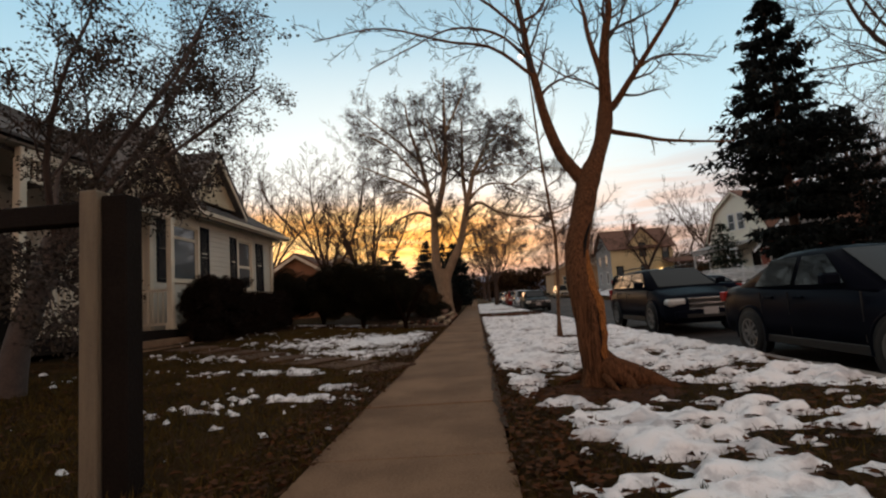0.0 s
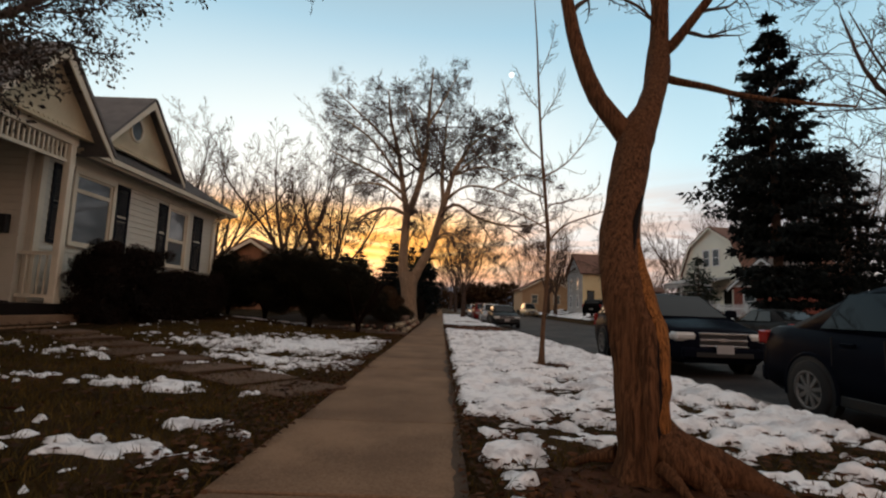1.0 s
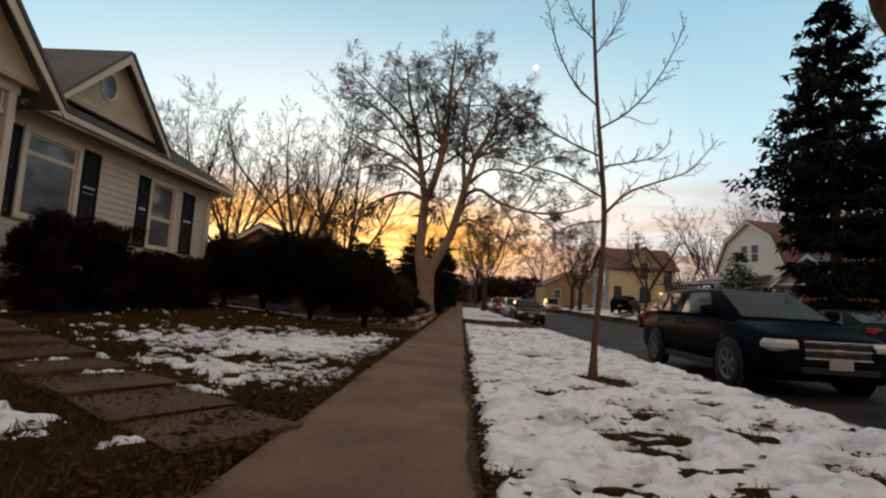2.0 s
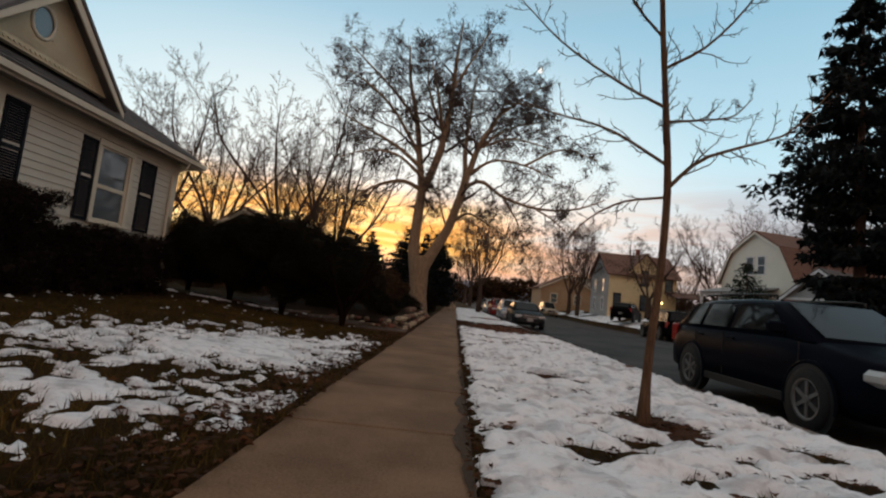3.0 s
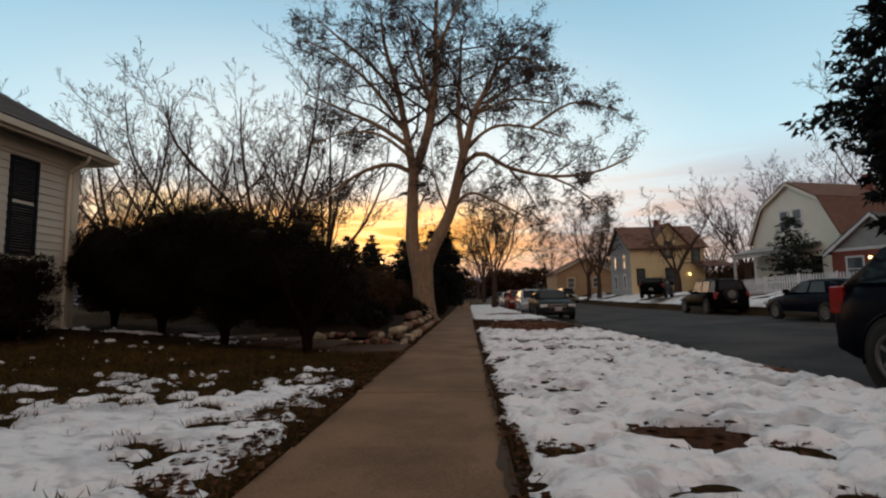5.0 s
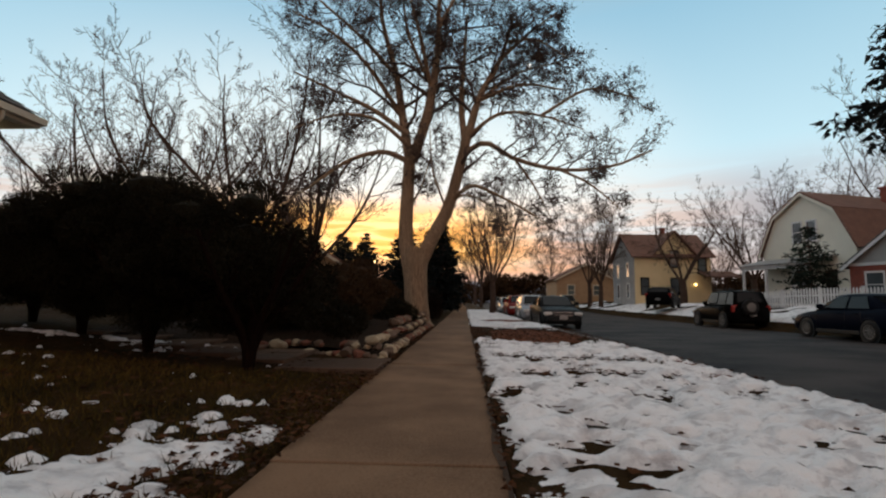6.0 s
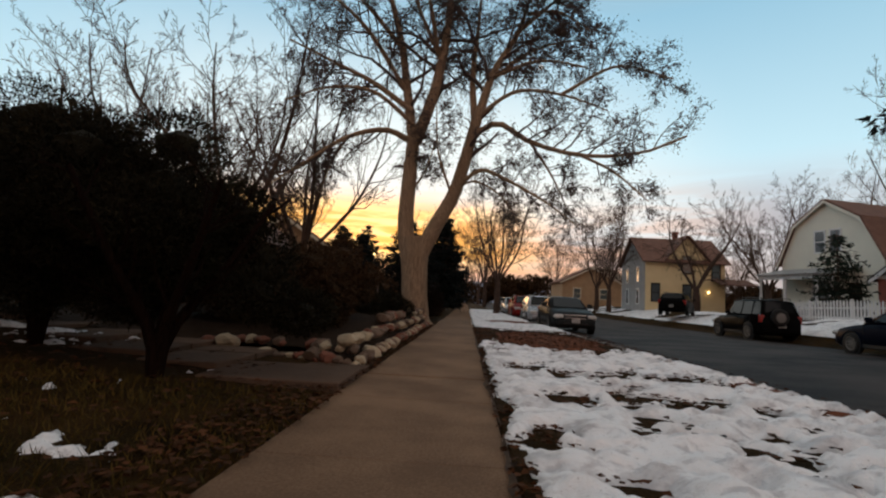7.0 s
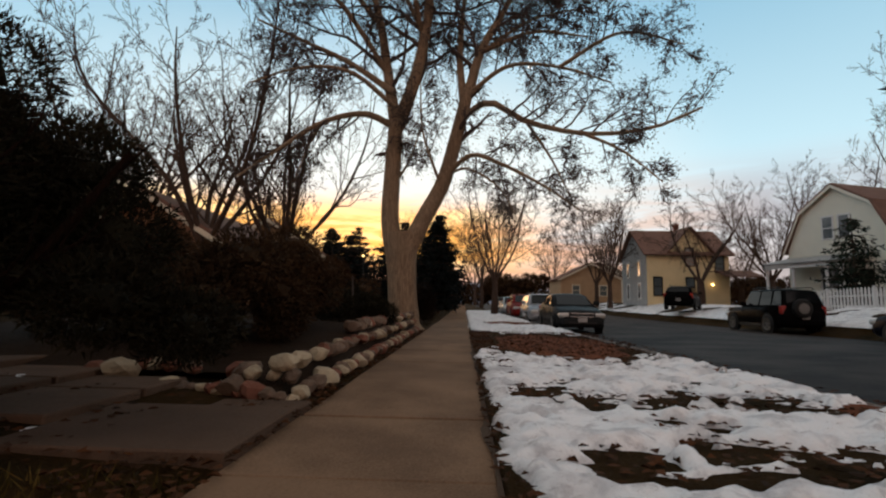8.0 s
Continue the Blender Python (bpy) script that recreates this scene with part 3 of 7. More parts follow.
def snow_right(x, y):
    """How deep the snow lies between walk and kerb (below 0: bare)."""
    e = x - 0.75 - 0.24 * math.exp(-((y - 4.0) / 2.2) ** 2) - 0.12 * fbm(x, y, 1.3, 3, 5) - 0.05 * fbm(x, y, 5.0, 2, 9)
    k = kerb_x(y) - 0.10 - x
    s = 0.54 + 0.24 * fbm(x, y, 0.8, 3, 1) + 0.36 * fbm(x * 0.75, y * 1.3, 2.4, 3, 2) + 0.56 * fbm(x * 0.7, y * 1.35, 5.0, 3, 3)
    s -= 1.5 * bump_at(x, y, 1.75, 5.6, 0.62, 0.5)
    s -= 0.36 * bump_at(x, y, 2.7, 5.0, 1.3, 0.5)
    s -= 0.40 * bump_at(x, y, 3.2, 6.3, 1.1, 0.4)
    s -= 0.40 * bump_at(x, y, 3.1, 4.4, 1.5, 1.3)
    s -= 0.17 * bump_at(x, y, 3.2, 19.6, 1.4, 1.6)
    s -= 0.25 * bump_at(x, y, 2.0, 3.6, 0.9, 0.35)
    s -= 0.3 * bump_at(x, y, 3.0, 8.0, 0.8, 0.3)
    s -= 1.0 * bump_at(x, y, 0.95, 4.1, 0.28, 0.9)
    s -= 0.55 * bump_at(x, y, 1.6, 7.0, 0.9, 0.4)
    s -= 1.25 * bump_at(x, y, 2.27, 11.3, 0.42, 0.40)
    s -= 0.12 * bump_at(x, y, 2.1, 12.3, 0.6, 0.3)
    s -= 3.2 * bump_at(x, y, 1.75, 13.65, 0.44, 0.19) ** 2
    s -= 0.48 * bump_at(x + 0.3 * fbm(x, y, 0.9, 2, 6), y, 1.9, 18.6 + 0.25 * fbm(x, y, 1.1, 2, 7), 1.1, 0.2)
    s -= 0.55 * bump_at(x, y, 2.7, 20.2 + 0.3 * fbm(x, y, 1.2, 2, 8), 0.9, 0.28)
    s -= 0.7 * bump_at(x, y, 1.1, 20.2, 0.5, 0.3)
    for mx, my, mrx, mry in ((1.87, 18.85, 0.5, 0.13), (1.95, 17.56, 0.42, 0.12), (0.98, 17.4, 0.26, 0.10), (2.1, 19.3, 0.34, 0.13), (2.35, 17.25, 0.3, 0.10), (2.9, 18.6, 0.4, 0.12), (3.0, 19.9, 0.4, 0.16)):
        s -= 0.58 * bump_at(x, y + 0.15 * fbm(x, y, 1.6, 2, 15), mx, my, mrx, mry)
    s -= 2.2 * bump_at(x, y, 2.5, 26.6, 1.5, 2.6)
    s -= 1.1 * bump_at(x, y, 0.9, 28.5, 0.5, 2.5)
    s -= 1.4 * bump_at(x, y, 2.5, 36.5, 1.5, 2.0)
    s -= 0.17 * bump_at(x, y, 2.1, 8.2, 2.0, 1.9)
    if y > 23:
        s -= 0.12
    s -= 0.75 * min(1.2, pitted(x, y))
    return min(s, e * 4.0, k * 4.0)


def snow_left(x, y):
    """Snow patches on the lawn before the house."""
    edge = (-0.66 - x) * 3.0
    s = -0.80 + 0.50 * fbm(x, y, 0.9, 3, 11) + 0.70 * fbm(x, y, 2.8, 3, 12) + 0.85 * fbm(x, y, 6.5, 3, 13)
    s += 1.25 * bump_at(x, y, -1.7, 13.6, 1.5, 1.9)
    s += 0.9 * bump_at(x, y, -3.0, 12.3, 1.4, 1.3)
    s += 0.95 * bump_at(x, y, -1.5, 10.3, 1.1, 0.9)
    s += 0.75 * bump_at(x, y, -3.4, 9.4, 1.6, 0.45)
    s += 0.7 * bump_at(x, y, -2.9, 7.7, 1.4, 0.35)
    s += 0.8 * bump_at(x, y, -1.6, 5.9, 0.5, 0.3)
    s += 0.75 * bump_at(x, y, -1.15, 6.5, 0.3, 0.25)
    s += 0.7 * bump_at(x, y, -2.4, 5.4, 0.5, 0.35)
    s += 0.55 * bump_at(x, y, -1.2, 15.4, 0.5, 1.0)
    s += 0.85 * bump_at(x, y, -1.35, 16.55, 0.36, 0.18)
    s += 0.8 * bump_at(x, y, -2.3, 17.6, 0.3, 0.15)
    s += 1.1 * bump_at(x, y, -5.2, 19.9, 2.6, 0.18)
    s += 0.55 * bump_at(x, y, -2.05, 7.75, 0.75, 0.24)
    s += 0.5 * bump_at(x, y, -1.1, 5.75, 0.42, 0.24)
    s += 0.5 * bump_at(x, y, -0.95, 6.35, 0.3, 0.22)
    s -= 0.9 * bump_at(x, y, -3.0, 8.5, 3.0, 0.28)
    s -= 0.35 * bump_at(x, y, -1.5, 17.3, 1.6, 0.8)
    return min(s, edge)


def snow_sheet(name, depth, x0, x1, y0, y1, cell, thick, label):
    nx, ny = int((x1 - x0) / cell) + 1, int((y1 - y0) / cell) + 1
    idx, verts, faces = {}, [], []
    h = np.zeros((ny, nx))
    for j in range(ny):
        for i in range(nx):
            h[j, i] = depth(x0 + i * cell, y0 + j * cell)

    def vert(i, j):
        if (i, j) not in idx:
            x, y, s = x0 + i * cell, y0 + j * cell, h[j, i]
            z = land(x, y) - 0.02
            if s > 0:
                q = min(1, s * 4)
                lump = 0.09 * (0.35 - abs(fbm(x * 0.9, y * 1.1, 2.1, 2, 21))) + 0.045 * (0.3 - abs(fbm(x * 0.8, y * 1.2, 4.6, 2, 22)))
                z += 0.02 + thick * (1 - math.exp(-s * 3.2)) + lump * q * min(1.0, thick / 0.07) ** 3 - 0.075 * min(1.0, pitted(x, y)) * q
            else:
                z += max(-0.03, s * 0.2)
            idx[i, j] = len(verts)
            verts.append((x, y, z))
        return idx[i, j]
    for j in range(ny - 1):
        for i in range(nx - 1):
            if max(h[j, i], h[j, i + 1], h[j + 1, i], h[j + 1, i + 1]) > 0:
                faces.append((vert(i, j), vert(i + 1, j), vert(i + 1, j + 1), vert(i, j + 1)))
    return tagged(new(name, mesh_from(name, verts, faces, SNOW, True)), label, "snow", kind="stuff")


snow_sheet("snow_verge", snow_right, 0.68, 4.25, 0.6, 24, 0.032, 0.07, "old trodden snow with melted hollows on the verge")
snow_sheet("snow_verge_behind", snow_right, 0.68, 4.25, -9.0, 0.6, 0.08, 0.07, "old trodden snow on the verge behind the start")
snow_sheet("snow_verge_far", snow_right, 0.68, 4.2, 24, 60, 0.09, 0.08, "patchy old snow on the verge down the street")
snow_sheet("snow_lawn", snow_left, -8.6, -0.6, 3.0, 20.6, 0.04, 0.045, "thin melting snow patches on brown lawn")


def snow_far_side(x, y):
    return -0.05 + 0.7 * fbm(x, y, 0.35, 3, 31) + 0.6 * bump_at(x, y, 15.6, 45, 1.0, 8) + 0.5 * bump_at(x, y, 15.6, 33, 0.8, 6) + 0.5 * bump_at(x, y, 16, 62, 2, 5) + min(0, (x - FAR_KERB - 0.2) * 3)


snow_sheet("snow_opposite", snow_far_side, 14.6, 19.0, 16, 80, 0.2, 0.10, "snow bank beside the opposite kerb")


def shade_patch(name, cx, cy, rx, ry, mat, label, lift=0.012):
    """An uneven thin sheet of earth or litter that follows the ground."""
    vs, fs = [(cx, cy, land(cx, cy) + lift + 0.012)], []
    for k in range(48):
        a = 2 * math.pi * k / 48
        q = 1 + 0.25 * noise.noise((math.cos(a) * 1.7 + cx, math.sin(a) * 1.7, cy))
        for f in (0.6, 1.0):
            x, y = cx + rx * q * f * math.cos(a), cy + ry * q * f * math.sin(a)
            vs.append((x, y, land(x, y) + (lift + 0.012 if f < 1 else -0.02)))
    for k in range(48):
        a, b = 1 + 2 * k, 1 + 2 * ((k + 1) % 48)
        fs += [(0, a, b), (a, a + 1, b + 1, b)]
    return tagged(new(name, mesh_from(name, vs, fs, mat, True)), label, "ground", kind="structure")


shade_patch("leaf_bed", 2.3, 26.4, 1.45, 3.6, LEAF_LITTER, "bare verge covered in red-brown leaf litter")
shade_patch("leaf_bed", 2.3, 36.5, 1.3, 2.6, LEAF_LITTER, "bare verge covered in red-brown leaf litter")
for ly, lr in ((16.0, 1.6), (19.6, 1.5), (22.6, 1.3), (31.0, 1.8)):
    shade_patch("kerb_litter", kerb_x(ly) - 0.28, ly, 0.30, lr, LEAF_LITTER, "wet brown leaves gathered along the kerb")
shade_patch("earth_hollow", 1.75, 13.65, 0.6, 0.36, BARE_EARTH, "dark bare earth in a melted hollow")
shade_patch("earth_hollow", 1.7, 5.5, 0.85, 0.7, BARE_EARTH, "bare reddish earth round the tree foot")
shade_patch("earth_hollow", 2.25, 11.3, 0.62, 0.55, BARE_EARTH, "bare reddish earth round the tree foot")


def damp_edge(x0, y0, y1, wide, seed):
    """Meltwater that has crept from the snow over the edge of the walk: a thin dark film with an uneven rim."""
    vs, fs = [], []
    n = int((y1 - y0) / 0.05)
    for k in range(n + 1):
        y = y0 + (y1 - y0) * k / n
        q = math.sin(math.pi * k / n) ** 0.5
        reach = wide * q * (0.65 + 0.6 * noise.noise((seed, y * 1.7, 0)) + 0.3 * noise.noise((seed, y * 7.0, 2)))
        vs += [(x0, y, 0.0105), (x0 - max(0.004, reach), y, 0.0095)]
    fs = [(2 * k, 2 * k + 1, 2 * k + 3, 2 * k + 2) for k in range(n)]
    return tagged(new("meltwater_stain", mesh_from("meltwater_stain", vs, fs, WET_CONCRETE, True)), "dark meltwater stain along the walk's edge", "stain", kind="structure")


for sy0, sy1, sw, sd in ((4.4, 6.9, 0.12, 1), (6.9, 9.4, 0.09, 2), (9.2, 12.2, 0.13, 3), (12.0, 14.1, 0.08, 4), (14.2, 17.4, 0.07, 5), (17.6, 21.5, 0.06, 6), (21.5, 26.0, 0.08, 7)):
    damp_edge(0.70, sy0, sy1, sw, sd)


# ---- near trees ----
def trunk_mesh(pts, radii, n, sides, rough, seed, flare=0.0):
    """A trunk as one lumpy tube: ridges run up it and turn with the grain."""
    line = smooth_line(pts, n)
    rad = np.interp(np.linspace(0, 1, n), np.linspace(0, 1, len(radii)), radii)
    verts, faces = [], []
    tube(verts, faces, line, rad, sides)
    out = []
    for k, v in enumerate(verts):
        i, s = divmod(k, sides)
        c = Vector(line[i])
        d = Vector(v) - c
        a = 2 * math.pi * s / sides
        f = 1 + rough * (noise.noise((math.cos(a) * 1.3 + seed, math.sin(a) * 1.3, i * 0.10)) + 0.6 * noise.noise((math.cos(a) * 3.5, math.sin(a) * 3.5 + seed, i * 0.22)))
        low = max(0.0, 1 - i / (n * 0.10))
        f += flare * low * low * (1 + 0.8 * math.sin(a * 5 + seed))
        out.append(tuple(c + d * f))
    return out, faces


# the crooked old tree beside the walk
crook = Grower(11, 0.08, 0.22, 0.85)
crook_line = [(1.63, 5.74, -0.12), (1.65, 5.74, 0.19), (1.64, 5.77, 0.47), (1.63, 5.80, 0.74), (1.60, 5.88, 1.03), (1.64, 6.05, 1.34), (1.75, 6.25, 1.66), (1.89, 6.48, 2.00), (1.99, 6.62, 2.26), (2.16, 6.80, 2.58), (2.36, 7.10, 3.00), (2.49, 7.35, 3.47)]
crook_rad = [0.140, 0.122, 0.124, 0.132, 0.120, 0.115, 0.117, 0.128, 0.128, 0.098, 0.104, 0.078]
crook_trunk = trunk_mesh(crook_line, crook_rad, 90, 30, 0.15, 3.0, 0.45)
for pts, r0, r1, counts, ratio, start in (
        ([(2.48, 7.33, 3.42), (2.54, 7.4, 4.05), (2.65, 7.5, 4.59), (2.75, 7.6, 5.06), (2.7, 7.8, 6.4)], 0.085, 0.03, (10, 7, 5, 3), 0.34, 0.35),
        ([(1.97, 6.62, 2.16), (1.84, 6.64, 2.36), (1.70, 6.75, 2.65), (1.59, 6.9, 3.15), (1.53, 7.0, 3.65), (1.48, 7.1, 4.09), (1.41, 7.2, 4.96), (1.2, 7.4, 6.2)], 0.088, 0.026, (10, 7, 5, 3), 0.32, 0.5),
        ([(2.40, 7.15, 3.02), (2.50, 7.1, 2.95), (2.75, 7.0, 2.85), (2.99, 6.9, 2.74), (3.41, 6.8, 2.65), (3.76, 6.7, 2.59)], 0.040, 0.010, (7, 4), 0.24, 0.5),
        ([(2.46, 7.32, 3.30), (2.58, 7.27, 3.38), (2.75, 7.2, 3.61), (2.98, 7.1, 3.93), (3.36, 7.0, 4.46), (4.0, 7.0, 5.4)], 0.058, 0.018, (10, 6, 4), 0.34, 0.3),
        ([(2.50, 7.38, 3.75), (2.47, 7.4, 3.95), (2.39, 7.5, 4.53), (2.37, 7.6, 5.02), (2.2, 7.8, 6.0)], 0.050, 0.014, (9, 6, 4), 0.34, 0.35),
        ([(2.46, 7.33, 3.52), (2.42, 7.3, 3.61), (2.24, 7.2, 3.70), (1.93, 7.1, 3.77), (1.64, 7.0, 3.94), (1.2, 6.9, 4.3)], 0.018, 0.006, (8, 5, 3), 0.28, 0.2),
        ([(1.52, 7.0, 3.75), (1.0, 6.9, 4.15), (0.4, 6.8, 4.25), (-0.4, 6.6, 4.4), (-1.2, 6.4, 4.2)], 0.024, 0.006, (12, 7, 4), 0.30, 0.15),
        ([(1.49, 7.05, 4.0), (1.1, 7.2, 4.5), (0.5, 7.4, 4.75), (-0.1, 7.6, 4.65), (-0.8, 7.7, 4.4)], 0.022, 0.006, (12, 7, 4), 0.30, 0.15),
        ([(1.46, 7.1, 4.4), (0.9, 7.0, 4.9), (0.2, 6.9, 5.2), (-0.6, 6.8, 5.1)], 0.022, 0.006, (11, 7, 4), 0.32, 0.2),
        ([(1.44, 7.15, 4.6), (1.8, 7.5, 5.0), (2.0, 7.6, 5.6)], 0.022, 0.006, (8, 6, 3), 0.36, 0.2),
        ([(2.90, 7.12, 3.8), (3.2, 7.3, 4.0), (3.6, 7.4, 4.05), (4.1, 7.5, 4.0)], 0.022, 0.006, (10, 6, 3), 0.34, 0.2)):
    crook.limb(smooth_line(pts, 16), r0, r1, counts, ratio, start=start, sides=12)
crook_tree = finish_tree("street_tree", crook, BARK_CROOK, BARK_TWIG, "crooked old bare street tree with split furrowed trunk", trunk=crook_trunk)
# the torn strip of heartwood: two swollen lips along a split
core = smooth_line(crook_line, 90)
core_r = np.interp(np.linspace(0, 1, 90), np.linspace(0, 1, len(crook_rad)), crook_rad)


def seam(name, turn, rad, lo, hi, mat, label, sink):
    """A ridge or slit that winds up the trunk between two heights."""
    wv, wf = [], []
    n = hi - lo
    line = []
    for k, i in enumerate(range(lo, hi)):
        a = turn + 0.5 * (k / n - 0.5) + 0.05 * math.sin(k * 0.7)
        line.append(core[i] + np.array((math.sin(a), -math.cos(a), 0.05)) * core_r[i] * sink)
    tube(wv, wf, line, [0.006 + rad * math.sin(math.pi * (k + 0.5) / n) ** 0.7 * (1 + 0.25 * noise.noise((k * 0.4, turn, rad * 40))) for k in range(n)], 10)
    part_mesh(name, mesh_from(name, wv, wf, mat, True), crook_tree, label)


seam("torn_lip", 0.80, 0.062, 6, 42, BARK_WOUND, "orange-brown torn bark lip along a split", 0.98)
seam("torn_lip", 0.22, 0.046, 5, 38, BARK_CROOK, "furrowed bark lip along a split", 0.98)
seam("split", 0.50, 0.042, 7, 37, DARKWOOD, "dark deep split in the trunk", 0.97)
seam("split", 0.62, 0.012, 38, 50, DARKWOOD, "dark deep split in the trunk", 0.99)
rv2 = random.Random(9)
for k in range(7):
    a = -1.3 + k * 0.62
    wv, wf = [], []
    d = (math.cos(a), math.sin(a))
    ln = rv2.uniform(0.2, 0.4)
    tube(wv, wf, [(1.66 + d[0] * 0.15, 5.74 + d[1] * 0.15, 0.12), (1.66 + d[0] * (0.15 + ln * 0.4), 5.74 + d[1] * (0.15 + ln * 0.4), 0.07), (1.66 + d[0] * (0.15 + ln), 5.74 + d[1] * (0.15 + ln), -0.04)], [0.050, 0.030, 0.010], 9)
    part_mesh("root", mesh_from("root", wv, wf, BARK_CROOK, True), crook_tree)
for a, ln, thick in ((-0.30, 0.72, 0.115), (-0.85, 0.36, 0.085), (0.30, 0.45, 0.08)):
    d = np.array((math.cos(a), math.sin(a), 0.0))
    foot = np.array((1.66, 5.74, 0.0))
    bend = np.array((-d[1], d[0], 0.0)) * 0.08
    rv6, rf6 = trunk_mesh([foot + d * 0.02 + (0, 0, 0.34), foot + d * (0.12 + ln * 0.12) + (0, 0, 0.17), foot + d * (0.12 + ln * 0.5) + bend + (0, 0, 0.05), foot + d * (0.12 + ln) - bend + (0, 0, -0.06)], [thick * 0.7, thick, thick * 0.72, 0.02], 26, 14, 0.22, a * 9, 0.0)
    part_mesh("root", mesh_from("root", rv6, rf6, BARK_CROOK, True), crook_tree)


# the young tree in the verge
young = Grower(21, 0.10, 0.22, 1.0)
young_line = [(2.22, 11.36, -0.04), (2.24, 11.36, 0.6), (2.29, 11.35, 1.3), (2.31, 11.35, 2.1), (2.25, 11.35, 2.9), (2.18, 11.35, 3.7), (2.12, 11.35, 4.7), (2.08, 11.35, 5.6), (2.0, 11.35, 6.8)]
young_trunk = trunk_mesh(young_line, [0.047, 0.037, 0.034, 0.033, 0.029, 0.024, 0.020, 0.014, 0.006], 44, 12, 0.09, 8.0, 0.4)
for pts, r0 in (
        ([(2.31, 11.35, 2.08), (2.59, 11.35, 2.37), (2.99, 11.35, 2.54), (3.38, 11.35, 2.71), (3.7, 11.3, 3.1)], 0.034),
        ([(2.29, 11.35, 2.3), (1.75, 11.3, 2.56), (1.24, 11.3, 2.67), (0.9, 11.25, 2.75)], 0.026),
        ([(2.24, 11.35, 2.84), (1.83, 11.3, 3.0), (1.29, 11.3, 3.33), (0.86, 11.3, 3.73)], 0.026),
        ([(2.3, 11.35, 2.0), (1.95, 11.5, 1.95), (1.65, 11.6, 1.75), (1.5, 11.7, 1.5)], 0.022),
        ([(2.22, 11.35, 3.2), (2.6, 11.3, 3.45), (2.95, 11.2, 3.9), (3.2, 11.1, 4.5)], 0.026),
        ([(2.27, 11.35, 2.7), (2.7, 11.6, 2.85), (3.1, 11.8, 3.0), (3.4, 12.0, 3.3)], 0.024),
        ([(2.2, 11.35, 3.5), (1.85, 11.2, 3.75), (1.6, 11.1, 4.2), (1.45, 11.0, 4.7)], 0.022),
        ([(2.15, 11.35, 4.2), (2.4, 11.4, 4.6), (2.6, 11.4, 5.1)], 0.018),
        ([(2.14, 11.35, 4.4), (1.9, 11.5, 4.8), (1.75, 11.6, 5.3)], 0.018),
        ([(2.26, 11.35, 2.5), (2.1, 11.0, 2.7), (1.95, 10.6, 3.0)], 0.02),
        ([(2.1, 11.35, 5.0), (2.3, 11.3, 5.5), (2.4, 11.3, 6.0)], 0.014)):
    young.limb(smooth_line(pts, 11), r0 * 0.6, 0.005, (17, 5), 0.22, start=0.10, sides=7)
finish_tree("street_tree", young, BARK_YOUNG, BARK_TWIG, "slender young bare street tree in melted snow ring", trunk=young_trunk)

